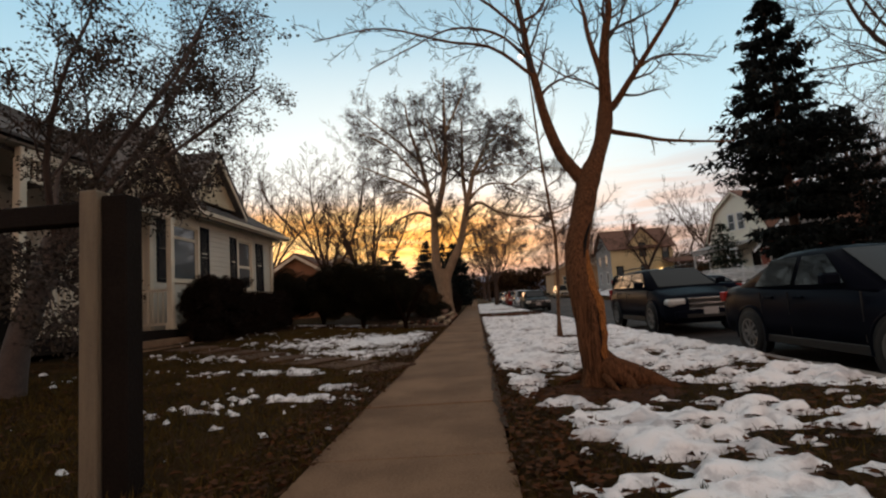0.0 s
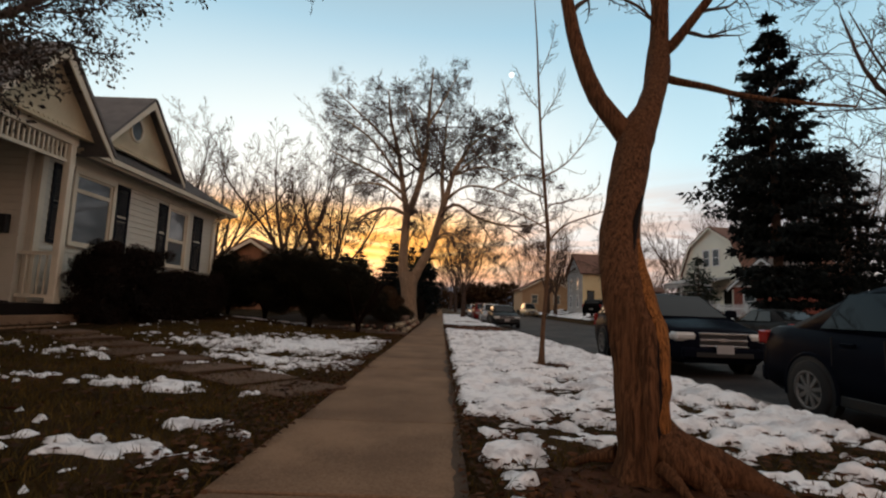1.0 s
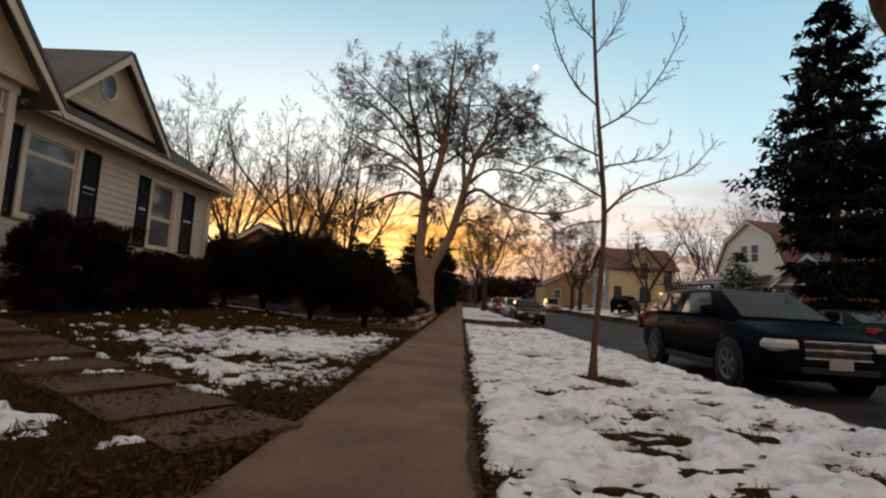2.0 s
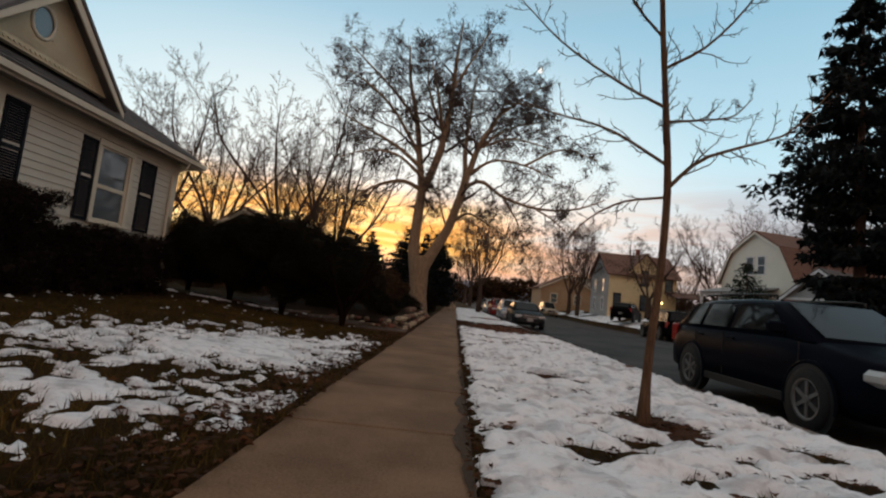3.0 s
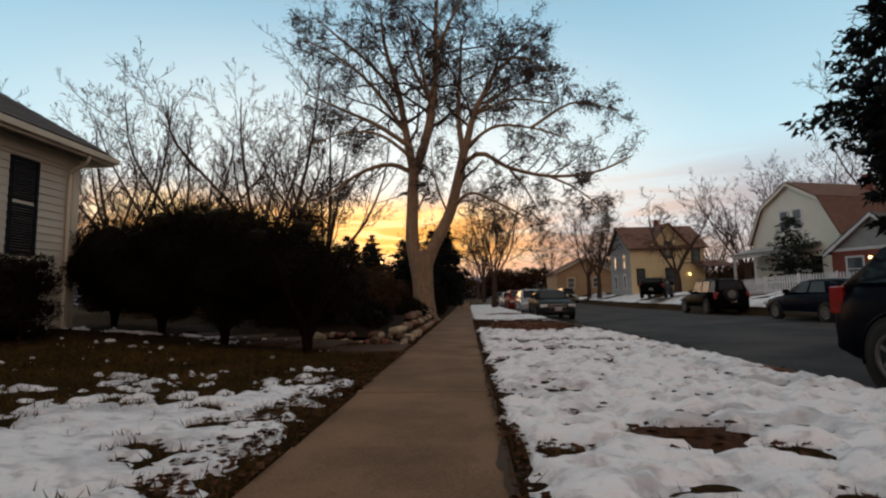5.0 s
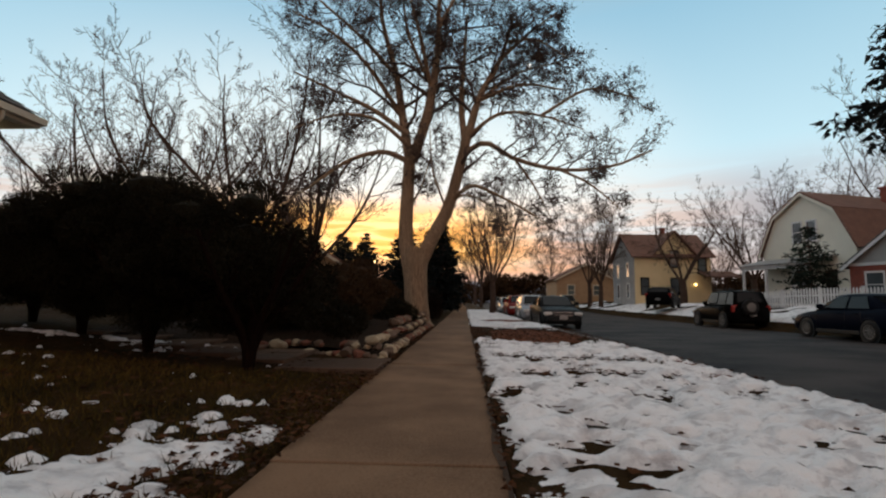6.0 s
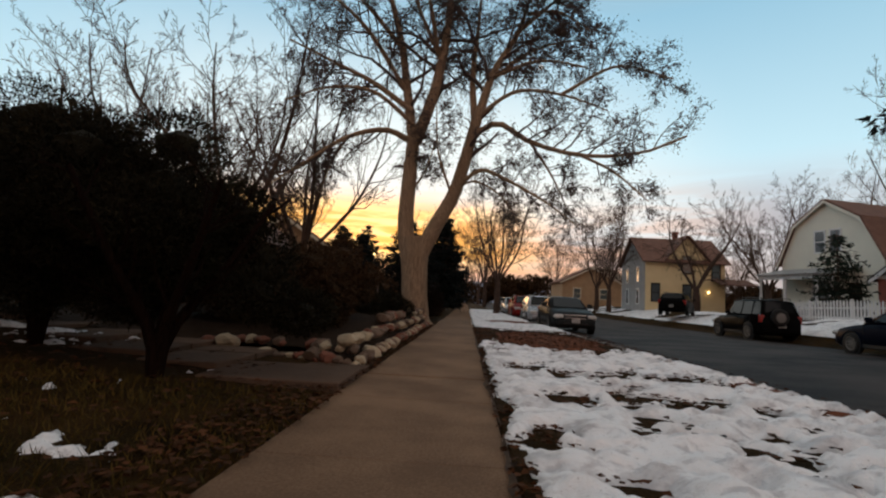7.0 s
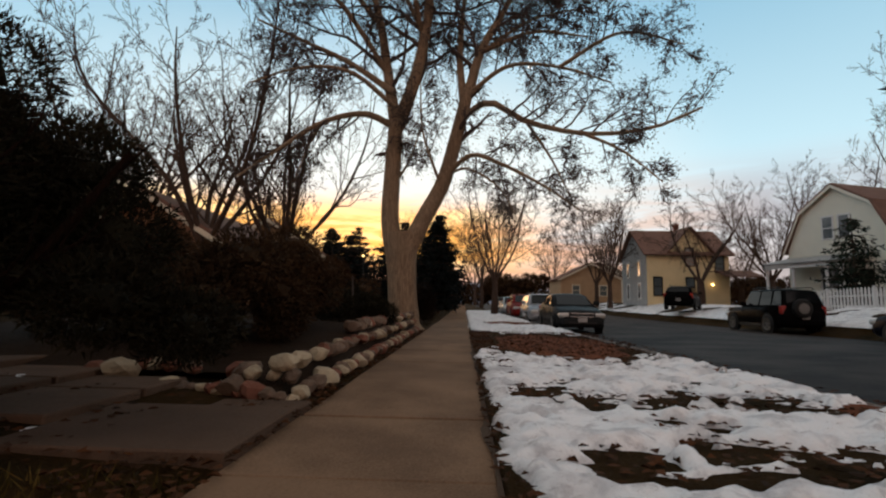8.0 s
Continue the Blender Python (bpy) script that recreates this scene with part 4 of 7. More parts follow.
# the great two-stemmed tree ahead, still hung with seed clusters
big = Grower(31, 0.03, 0.28, 1.10, 0.06, 0.0085)
BX, BY = -1.30, 30.55
big_trunk = trunk_mesh([(BX + 0.1, BY, -0.05), (BX + 0.08, BY, 0.6), (BX + 0.02, BY, 1.5), (BX - 0.02, BY, 2.3), (BX - 0.05, BY, 2.8)], [0.50, 0.43, 0.41, 0.46, 0.42], 34, 26, 0.07, 5.0, 0.35)
big_limbs = (
    ([(BX - 0.22, BY, 2.2), (BX - 0.38, BY, 3.2), (BX - 0.35, BY, 4.6), (BX - 0.28, BY, 6.1)], 0.29, 0.22, (3, 6, 6, 5), 0.32, 0.75),
    ([(BX - 0.28, BY, 6.0), (BX - 0.6, BY + 0.3, 7.6), (BX - 0.95, BY + 0.4, 9.4), (BX - 1.5, BY + 0.5, 11.2), (BX - 1.7, BY + 0.5, 12.8)], 0.20, 0.04, (13, 9, 6, 4), 0.46, 0.15),
    ([(BX - 0.22, BY, 6.0), (BX + 0.35, BY - 0.2, 7.6), (BX + 0.7, BY - 0.3, 9.6), (BX + 0.75, BY - 0.3, 11.6), (BX + 0.9, BY, 13.9)], 0.22, 0.04, (13, 8, 6, 3), 0.46, 0.15),
    ([(BX + 0.18, BY, 2.3), (BX + 0.6, BY, 3.2), (BX + 1.15, BY + 0.1, 4.3), (BX + 1.5, BY + 0.1, 5.6), (BX + 1.85, BY, 7.0)], 0.28, 0.18, (4, 6, 6, 5), 0.32, 0.7),
    ([(BX + 1.85, BY, 6.9), (BX + 2.3, BY + 0.2, 8.4), (BX + 3.1, BY + 0.3, 9.8), (BX + 3.6, BY + 0.3, 11.4)], 0.17, 0.04, (13, 9, 6, 4), 0.48, 0.15),
    ([(BX + 1.75, BY, 6.6), (BX + 1.6, BY + 0.5, 8.3), (BX + 1.7, BY + 0.8, 10.0), (BX + 1.8, BY + 1, 11.8)], 0.14, 0.04, (13, 9, 6, 4), 0.46, 0.2),
    ([(BX + 1.7, BY, 6.3), (BX + 2.5, BY - 0.4, 6.6), (BX + 3.5, BY - 0.8, 5.9), (BX + 5.0, BY - 1.2, 5.4), (BX + 6.6, BY - 1.6, 5.4), (BX + 7.9, BY - 1.8, 5.9)], 0.11, 0.03, (15, 8, 6, 3), 0.32, 0.25),
    ([(BX - 0.3, BY, 6.0), (BX - 1.2, BY - 0.3, 6.3), (BX - 2.4, BY - 0.6, 5.9), (BX - 3.6, BY - 0.8, 5.0), (BX - 4.6, BY - 1, 4.2)], 0.11, 0.03, (14, 8, 6, 3), 0.32, 0.25),
    ([(BX + 1.3, BY, 4.6), (BX + 2.0, BY - 0.5, 5.0), (BX + 2.8, BY - 1.0, 4.6), (BX + 3.9, BY - 1.4, 3.9), (BX + 4.8, BY - 1.6, 3.2)], 0.08, 0.02, (14, 8, 6, 3), 0.35, 0.25),
    ([(BX - 0.35, BY, 7.0), (BX - 1.8, BY + 0.3, 8.0), (BX - 3.3, BY + 0.4, 8.7), (BX - 4.9, BY + 0.4, 9.4)], 0.11, 0.03, (13, 8, 6, 3), 0.38, 0.2),
    ([(BX + 0.5, BY, 8.4), (BX + 0.2, BY - 1.5, 9.6), (BX - 0.2, BY - 2.6, 10.8)], 0.09, 0.03, (10, 8, 6, 3), 0.42, 0.2),
    ([(BX + 1.8, BY, 6.9), (BX + 3.0, BY - 0.6, 7.5), (BX + 4.4, BY - 1.0, 7.3), (BX + 5.8, BY - 1.2, 6.8)], 0.08, 0.02, (13, 9, 6, 4), 0.36, 0.2),
    ([(BX - 0.3, BY, 6.6), (BX - 1.6, BY - 0.5, 7.4), (BX - 3.0, BY - 0.8, 7.4), (BX - 4.4, BY - 1.0, 6.9)], 0.08, 0.02, (13, 9, 6, 4), 0.36, 0.2),
    ([(BX - 0.9, BY + 0.4, 9.2), (BX - 2.2, BY + 0.2, 10.5), (BX - 3.6, BY, 11.6), (BX - 4.6, BY - 0.2, 12.4)], 0.09, 0.02, (13, 9, 6, 4), 0.40, 0.2),
    ([(BX - 0.55, BY + 0.3, 7.6), (BX - 2.0, BY - 0.4, 9.4), (BX - 3.4, BY - 0.8, 10.4), (BX - 4.6, BY - 1.0, 10.9)], 0.09, 0.02, (13, 9, 6, 4), 0.38, 0.2),
    ([(BX + 3.0, BY + 0.3, 9.7), (BX + 4.2, BY, 10.6), (BX + 5.2, BY - 0.2, 11.2)], 0.08, 0.02, (13, 9, 6, 4), 0.42, 0.15),
    ([(BX + 2.2, BY + 0.2, 8.2), (BX + 3.8, BY + 0.6, 9.4), (BX + 5.6, BY + 0.8, 9.9)], 0.08, 0.02, (13, 9, 6, 4), 0.40, 0.2),
    ([(BX + 0.72, BY - 0.3, 10.6), (BX + 1.6, BY - 0.6, 12.0), (BX + 2.4, BY - 0.8, 13.4)], 0.08, 0.02, (13, 9, 6, 4), 0.44, 0.15),
    ([(BX + 0.5, BY - 0.2, 8.6), (BX - 0.4, BY - 0.6, 10.4), (BX - 0.6, BY - 0.8, 12.4)], 0.08, 0.02, (13, 9, 6, 4), 0.44, 0.2),
    ([(BX + 3.4, BY + 0.3, 10.4), (BX + 4.4, BY - 0.2, 10.2), (BX + 5.4, BY - 0.6, 9.4)], 0.07, 0.02, (13, 9, 6, 4), 0.40, 0.2),
    ([(BX + 4.4, BY - 1.0, 7.3), (BX + 6.0, BY - 1.4, 8.0), (BX + 7.6, BY - 1.6, 7.6)], 0.06, 0.02, (13, 9, 6, 4), 0.40, 0.2),
    ([(BX + 5.0, BY - 1.2, 5.4), (BX + 5.9, BY - 1.6, 4.8), (BX + 6.8, BY - 1.9, 3.9)], 0.05, 0.015, (12, 8, 6, 3), 0.42, 0.2),
    ([(BX + 3.5, BY - 0.8, 5.9), (BX + 4.3, BY - 0.2, 5.0), (BX + 4.9, BY, 3.9)], 0.05, 0.015, (12, 8, 6, 3), 0.42, 0.2),
    ([(BX + 1.2, BY, 4.5), (BX + 1.9, BY + 0.6, 4.9), (BX + 2.9, BY + 1.0, 4.4), (BX + 3.4, BY + 1.2, 3.6)], 0.05, 0.015, (12, 8, 6, 3), 0.42, 0.2),
    ([(BX - 0.32, BY, 4.2), (BX + 0.1, BY + 0.6, 5.2), (BX + 0.4, BY + 0.9, 6.4)], 0.05, 0.015, (12, 8, 6, 3), 0.40, 0.2),
    ([(BX + 1.1, BY, 4.2), (BX + 0.6, BY - 0.6, 5.6), (BX + 0.5, BY - 0.8, 7.0)], 0.05, 0.015, (12, 8, 6, 3), 0.40, 0.2),
    ([(BX - 2.4, BY - 0.6, 5.9), (BX - 3.0, BY, 5.2), (BX - 3.4, BY + 0.2, 4.2)], 0.05, 0.015, (12, 8, 6, 3), 0.42, 0.2),
    ([(BX + 2.3, BY, 8.2), (BX + 3.8, BY - 0.3, 8.6), (BX + 5.3, BY - 0.6, 8.3)], 0.08, 0.025, (13, 9, 6, 4), 0.40, 0.2),
)
for pts, r0, r1, counts, ratio, start in big_limbs:
    pts = [(x, y, z + 0.11 * max(0.0, z - 6.5)) for x, y, z in pts]
    big.limb(smooth_line(pts, 14), r0, r1, counts, ratio, start=start, sides=10)
finish_tree("shade_tree", big, BARK_GREY, BARK_TWIG, "great forked shade tree, pale trunk, dry seed clusters", trunk=big_trunk, leaves=leaf_mesh(big, 1, 0.048, SEED, 32, 0.12, 0.8))

# the leafy little tree before the porch
apple = Grower(41, 0.08, 0.30, 1.0, 0.05, 0.005)
apple_trunk = trunk_mesh([(-4.7, 6.0, -0.1), (-4.65, 6.05, 0.7), (-4.5, 6.2, 1.5), (-4.4, 6.3, 2.0)], [0.17, 0.14, 0.13, 0.13], 20, 12, 0.12, 2.0, 0.3)
for pts in ([(-4.4, 6.3, 1.95), (-3.7, 6.6, 2.7), (-2.9, 6.9, 3.4), (-2.2, 7.2, 4.1)],
            [(-4.4, 6.3, 1.95), (-4.2, 6.9, 2.8), (-3.9, 7.4, 3.7), (-3.7, 7.7, 4.6)],
            [(-4.4, 6.3, 1.95), (-4.9, 6.9, 3.0), (-5.0, 7.6, 4.2)],
            [(-4.4, 6.3, 1.95), (-3.9, 6.9, 3.1), (-3.5, 7.4, 4.3), (-3.3, 7.6, 5.2)],
            [(-4.4, 6.3, 1.95), (-4.0, 5.7, 2.7), (-3.5, 5.3, 3.4), (-3.0, 5.1, 4.0)],
            [(-4.45, 6.3, 1.8), (-3.8, 6.2, 2.2), (-3.2, 6.2, 2.4), (-2.7, 6.2, 2.3)],
            [(-4.5, 6.2, 1.6), (-4.0, 5.6, 1.7), (-3.6, 5.2, 1.5), (-3.2, 4.9, 1.2)],
            [(-4.5, 6.2, 1.5), (-3.9, 5.9, 1.4), (-3.4, 5.7, 1.1), (-3.1, 5.6, 0.8)],
            [(-4.4, 6.3, 1.95), (-3.6, 6.2, 3.0), (-2.9, 6.3, 3.9), (-2.5, 6.4, 4.8)]):
    apple.limb(smooth_line(pts, 10), 0.045, 0.012, (11, 7, 4), 0.42, start=0.2)
finish_tree("garden_tree", apple, BARK_TWIG, BARK_TWIG, "small garden tree with withered dark leaves", trunk=apple_trunk, leaves=leaf_mesh(apple, 5, 0.045, OLDLEAF, 42, 0.05, 0.5))


# ---- trees farther off: built once per shape, then copied ----
def bare_tree(name, seed, height, stems, counts, ratio, label, lift=0.12, spread=0.75, radius=0.2, group="bare trees down the street", bark=None, wobble=0.2):
    g = Grower(seed, lift, wobble, spread, 0.0, 0.0095)
    r = np.random.RandomState(seed + 1)
    fork = height * 0.22
    tv, tf = [], []
    tube(tv, tf, smooth_line([(0, 0, -0.2), (0.05, 0, fork * 0.5), (0.02, 0.03, fork)], 8), np.linspace(radius * 1.25, radius * 0.9, 8), 10)
    for k in range(stems):
        a = 2 * math.pi * (k + r.uniform(0, 0.6)) / stems
        out = height * r.uniform(0.12, 0.46)
        top = height * r.uniform(0.78, 1.0)
        pts = [(0, 0, fork * 0.92), (out * 0.4 * math.cos(a), out * 0.4 * math.sin(a), fork + (top - fork) * 0.3), (out * 0.8 * math.cos(a), out * 0.8 * math.sin(a), fork + (top - fork) * 0.68), (out * math.cos(a), out * math.sin(a), top)]
        pts = [pts[0]] + [tuple(c + r.normal(0, height * 0.018) for c in q) for q in pts[1:]]
        g.limb(smooth_line(pts, 13), radius * 0.42, radius * 0.07, counts, ratio, start=0.12)
    return finish_tree(name, g, bark or BARK_FAR, BARK_FAR, label, group=group, trunk=(tv, tf))


tree_a = bare_tree("bare_tree", 51, 11.0, 7, (10, 6, 5, 2), 0.40, "tall bare deciduous tree with upswept grey branches", 0.12, 0.85, 0.27)
tree_b = bare_tree("bare_tree", 61, 9.5, 6, (9, 6, 5, 2), 0.46, "spreading bare street tree with fine twigs", 0.06, 0.95, 0.2)
tree_c = bare_tree("bare_tree", 71, 9.0, 4, (9, 6, 5, 2), 0.46, "gnarled bare tree with twisted dark limbs", 0.04, 1.0, 0.3, wobble=0.38)
tree_a.matrix_basis = pose(-9.3, 34.5, 0.3)
tree_b.matrix_basis = pose(2.55, 50.0, 0.3)
tree_c.matrix_basis = pose(20.1, 58.5, 0.9)
for src, x, y, z, turn, s in (
        (tree_a, -6.9, 36.0, 0.3, 70, 0.9), (tree_a, -16.5, 40.5, 0.4, 140, 1.12), (tree_a, -22.0, 42.0, 0.4, 10, 1.2), (tree_b, -14.0, 52.0, 0.4, 40, 1.1),
        (tree_a, -30, 46.0, 0.4, 260, 1.05),
        (tree_b, 2.4, 70.0, 0.6, 100, 1.0), (tree_b, 2.2, 92.0, 0.8, 190, 1.1), (tree_b, 14.8, 66.0, 0.8, 300, 1.05), (tree_b, 15.6, 74.0, 0.9, 20, 1.15),
        (tree_b, 14.0, 92.0, 0.9, 80, 1.1), (tree_c, 27.5, 66.0, 0.9, 150, 0.9), (tree_a, 34.0, 72.0, 0.9, 50, 1.25), (tree_a, 42.0, 70.0, 0.9, 180, 1.4),
        (tree_b, 24.0, 96.0, 0.9, 140, 1.1), (tree_a, 36.0, 46.0, 0.9, 300, 1.5), (tree_a, 30.0, 26.0, 0.9, 30, 1.7), (tree_a, 43.0, 58.0, 0.9, 90, 1.5),
        (tree_c, 31.5, 27.5, 0.9, 215, 2.3), (tree_b, -6.0, 88.0, 0.8, 220, 1.2)):
    copy_thing(src, pose(x, y, z, 0, 0, turn) @ Matrix.Diagonal((s, s, s, 1)))


# ---- evergreens ----
def spruce(name, x, y, z, height, reach, seed, label, mat, twigs=30, rings=26, low=0.75):
    r = np.random.RandomState(seed)
    top = thing(name, pose(x, y, z), label, "tree")
    tv, tf = [], []
    tube(tv, tf, [(0, 0, -0.2), (0, 0, height * 0.5), (0, 0, height * 0.98)], [height * 0.016, height * 0.01, 0.02], 8)
    part_mesh("trunk", mesh_from("trunk", tv, tf, BARK_FAR, True), top)
    pts, dirs = [], []
    bv, bf = [], []
    for k in range(rings):
        f = (k + r.uniform(0, 0.8)) / rings
        zz = height * (0.05 + 0.94 * f)
        ln0 = reach * (1 - f ** 2.2) * (low + (1 - low) * min(1, f / 0.40)) * r.uniform(0.75, 1.12) + 0.12
        for a in np.linspace(0, 2 * np.pi, max(5, int(11 * (1 - f) + 4)), endpoint=False):
            a = a + r.uniform(-0.35, 0.35)
            ln = ln0 * r.uniform(0.55, 1.18)
            line = np.array([(math.cos(a) * ln * s, math.sin(a) * ln * s, zz - ln * (0.28 * s - 0.22 * s ** 3) + r.normal(0, 0.03)) for s in np.linspace(0.05, 1, 6)])
            tube(bv, bf, line, np.linspace(0.03, 0.008, 6), 4)
            for s in np.linspace(0.25, 1, int(twigs * (0.35 + ln / reach))):
                i = s * 5
                j = min(int(i), 4)
                p = line[j] + (line[j + 1] - line[j]) * (i - j)
                pts.append(p + r.normal(0, 0.05 + 0.075 * ln, 3) * np.array((1, 1, 0.38)) - np.array((0, 0, abs(r.normal(0, 0.10)))))
                dirs.append((math.cos(a) * 0.5, math.sin(a) * 0.5, -0.35))
    p = np.array(pts)
    n = len(p)
    d = np.array(dirs) + r.normal(0, 0.45, (n, 3))
    d /= np.linalg.norm(d, axis=1, keepdims=True)
    b = np.cross(d, r.normal(0, 1, (n, 3)))
    b /= np.linalg.norm(b, axis=1, keepdims=True)
    s = (0.10 + height * 0.009) * r.uniform(0.6, 1.5, (n, 1))
    v = np.stack((p - b * s * 0.35, p + b * s * 0.35, p + d * s * 1.4), 1).reshape(-1, 3)
    part_mesh("boughs", mesh_from("boughs", bv, bf, BARK_FAR, True), top, kind="stuff")
    part_mesh("needles", mesh_from("needles", v, [(3 * i, 3 * i + 1, 3 * i + 2) for i in range(n)], mat), top, "dark drooping needle sprays", kind="stuff")
    return top


spruce("spruce", 19.6, 31.2, 0.8, 18.6, 4.0, 81, "tall dark blue spruce with drooping boughs", NEEDLE, 95, 24, 0.30)
spruce("spruce", 23.4, 31.0, 0.8, 9.6, 3.3, 82, "broad dark spruce beside the taller one", NEEDLE, 80, 16)
spruce("pine", 21.6, 44.0, 0.8, 5.3, 1.7, 83, "small dark garden pine before the white house", PINE, 22, 15)
for px, py, ph, pr, ps in ((-3.2, 62.0, 6.5, 2.2, 84), (-5.5, 66.0, 7.5, 2.3, 85), (-9.0, 60.0, 6.0, 2.2, 86), (-1.5, 52.0, 5.5, 2.0, 87), (-12.5, 64.0, 6.5, 2.4, 88), (-0.9, 44.0, 4.6, 1.5, 89), (-4.4, 49.0, 4.4, 1.9, 90), (-6.6, 47.0, 4.0, 1.8, 91), (-8.6, 50.0, 4.6, 2.0, 92)):
    spruce("evergreen", px, py, 0.4, ph * 1.2, pr, ps, "dark evergreen behind the front gardens", NEEDLE, 42, 18)


def juniper(x, y, seed, lumps, label):
    top = thing("juniper", None, label, "shrub", "junipers in the front garden")
    g = Grower(seed, 0.1, 0.25, 0.9)
    z = land(x, y)
    for a in range(5):
        d = (math.cos(a * 1.3 + seed), math.sin(a * 1.3 + seed))
        g.limb(smooth_line([(x, y, z - 0.1), (x + d[0] * 0.08, y + d[1] * 0.08, z + 0.35), (x + d[0] * 0.45, y + d[1] * 0.45, z + 0.9), (x + d[0] * 0.8, y + d[1] * 0.8, z + 1.5)], 9), 0.06, 0.02, (6, 4), 0.4, start=0.4, sides=7)
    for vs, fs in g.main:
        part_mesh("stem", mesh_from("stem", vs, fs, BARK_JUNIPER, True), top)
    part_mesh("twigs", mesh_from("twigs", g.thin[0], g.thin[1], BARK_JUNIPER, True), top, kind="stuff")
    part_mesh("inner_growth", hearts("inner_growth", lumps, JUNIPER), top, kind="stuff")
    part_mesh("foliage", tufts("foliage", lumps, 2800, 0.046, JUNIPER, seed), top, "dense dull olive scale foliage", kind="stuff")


def lumps_in(cx, cy, cz, rx, ry, rz, n, size, seed):
    r = np.random.RandomState(seed)
    out = []
    for _ in range(n):
        d = r.normal(0, 1, 3)
        d /= np.linalg.norm(d)
        q = r.uniform(0.3, 0.95)
        s = size * r.uniform(0.7, 1.3)
        out.append((cx + d[0] * rx * q, cy + d[1] * ry * q, cz + d[2] * rz * q, s, s, s * 0.75))
    return out


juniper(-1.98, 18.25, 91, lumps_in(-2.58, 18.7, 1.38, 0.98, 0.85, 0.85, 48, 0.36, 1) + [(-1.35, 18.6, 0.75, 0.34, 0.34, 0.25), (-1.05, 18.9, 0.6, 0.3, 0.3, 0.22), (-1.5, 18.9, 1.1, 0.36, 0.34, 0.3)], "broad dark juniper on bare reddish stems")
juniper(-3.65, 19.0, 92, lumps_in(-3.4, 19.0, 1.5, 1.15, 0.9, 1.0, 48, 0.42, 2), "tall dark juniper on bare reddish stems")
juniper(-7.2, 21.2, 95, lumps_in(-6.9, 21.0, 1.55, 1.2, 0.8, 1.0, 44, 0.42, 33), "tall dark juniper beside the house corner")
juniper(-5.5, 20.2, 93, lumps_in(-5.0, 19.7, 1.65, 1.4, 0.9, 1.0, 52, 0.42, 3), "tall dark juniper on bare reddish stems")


def shrub(name, lumps, mat, label, seed, per=900, size=0.08, stems=(), group=""):
    top = thing(name, None, label, "shrub", group)
    part_mesh("inner_growth", hearts("inner_growth", lumps, mat), top, kind="stuff")
    part_mesh("foliage", tufts("foliage", lumps, int(per * 1.5), size * 0.65, mat, seed), top, kind="stuff")
    for sx, sy in stems:
        tv, tf = [], []
        tube(tv, tf, [(sx, sy, land(sx, sy) - 0.05), (sx + 0.05, sy, land(sx, sy) + 0.6), (sx + 0.02, sy, land(sx, sy) + 1.2)], [0.03, 0.025, 0.012], 6)
        part_mesh("stem", mesh_from("stem", tv, tf, BARK_TWIG, True), top)
    return top


# low scrub in the rock bed, clipped hedges before the house
shrub("garden_shrub", lumps_in(-1.80, 22.0, 0.95, 0.75, 1.5, 0.65, 30, 0.32, 4), SCRUB, "brown-green winter scrub behind the rock edging", 94, 800, 0.09, ((-1.6, 22), (-2.0, 23)))
shrub("garden_shrub", lumps_in(-3.4, 22.2, 0.95, 1.3, 1.4, 0.55, 38, 0.36, 5), SCRUB, "brown-green winter scrub behind the rock edging", 95, 800, 0.09, ((-3.4, 22.4),))
shrub("garden_shrub", lumps_in(-1.5, 25.2, 0.6, 0.6, 1.3, 0.5, 18, 0.28, 6), JUNIPER, "low green shrub at the foot of the great tree", 96, 800, 0.08, ((-1.5, 25.0),))
shrub("garden_shrub", lumps_in(-0.95, 33.5, 0.7, 0.5, 0.9, 0.6, 16, 0.3, 7), HEDGE, "small dark clipped bush beside the walk", 97, 700, 0.08, ((-0.95, 33.5),))
shrub("garden_shrub", lumps_in(-3.2, 27.5, 1.1, 1.6, 2.0, 0.9, 26, 0.45, 8), SCRUB, "tangled bare scrub beyond the rock bed", 98, 600, 0.1, ((-3.2, 27.5),))
shrub("garden_shrub", lumps_in(-9.8, 27.0, 1.2, 1.9, 1.8, 1.1, 24, 0.5, 19), SCRUB, "tangled bare scrub beyond the rock bed", 199, 600, 0.1, ((-9.8, 27.0),))
shrub("garden_shrub", lumps_in(-12.8, 30.5, 1.4, 2.4, 1.6, 1.2, 30, 0.55, 23), SCRUB, "tangled bare scrub between the houses", 203, 600, 0.1, ((-12.8, 30.5),))
shrub("garden_shrub", lumps_in(-18.0, 38.0, 1.6, 3.4, 1.8, 1.4, 32, 0.7, 24), SCRUB, "tangled bare scrub between the houses", 204, 500, 0.12, ((-18.0, 38.0),))
shrub("garden_shrub", lumps_in(-6.5, 26.0, 1.2, 1.9, 1.8, 1.0, 26, 0.5, 9), SCRUB, "tangled bare scrub beyond the rock bed", 99, 600, 0.1, ((-6.5, 26.0),))


def box_lumps(x0, x1, y0, y1, z0, z1, n, size, seed):
    r = np.random.RandomState(seed)
    return [(r.uniform(x0, x1), r.uniform(y0, y1), r.uniform(z0, z1), size * r.uniform(0.8, 1.2), size * r.uniform(0.8, 1.2), size * r.uniform(0.8, 1.1)) for _ in range(n)]


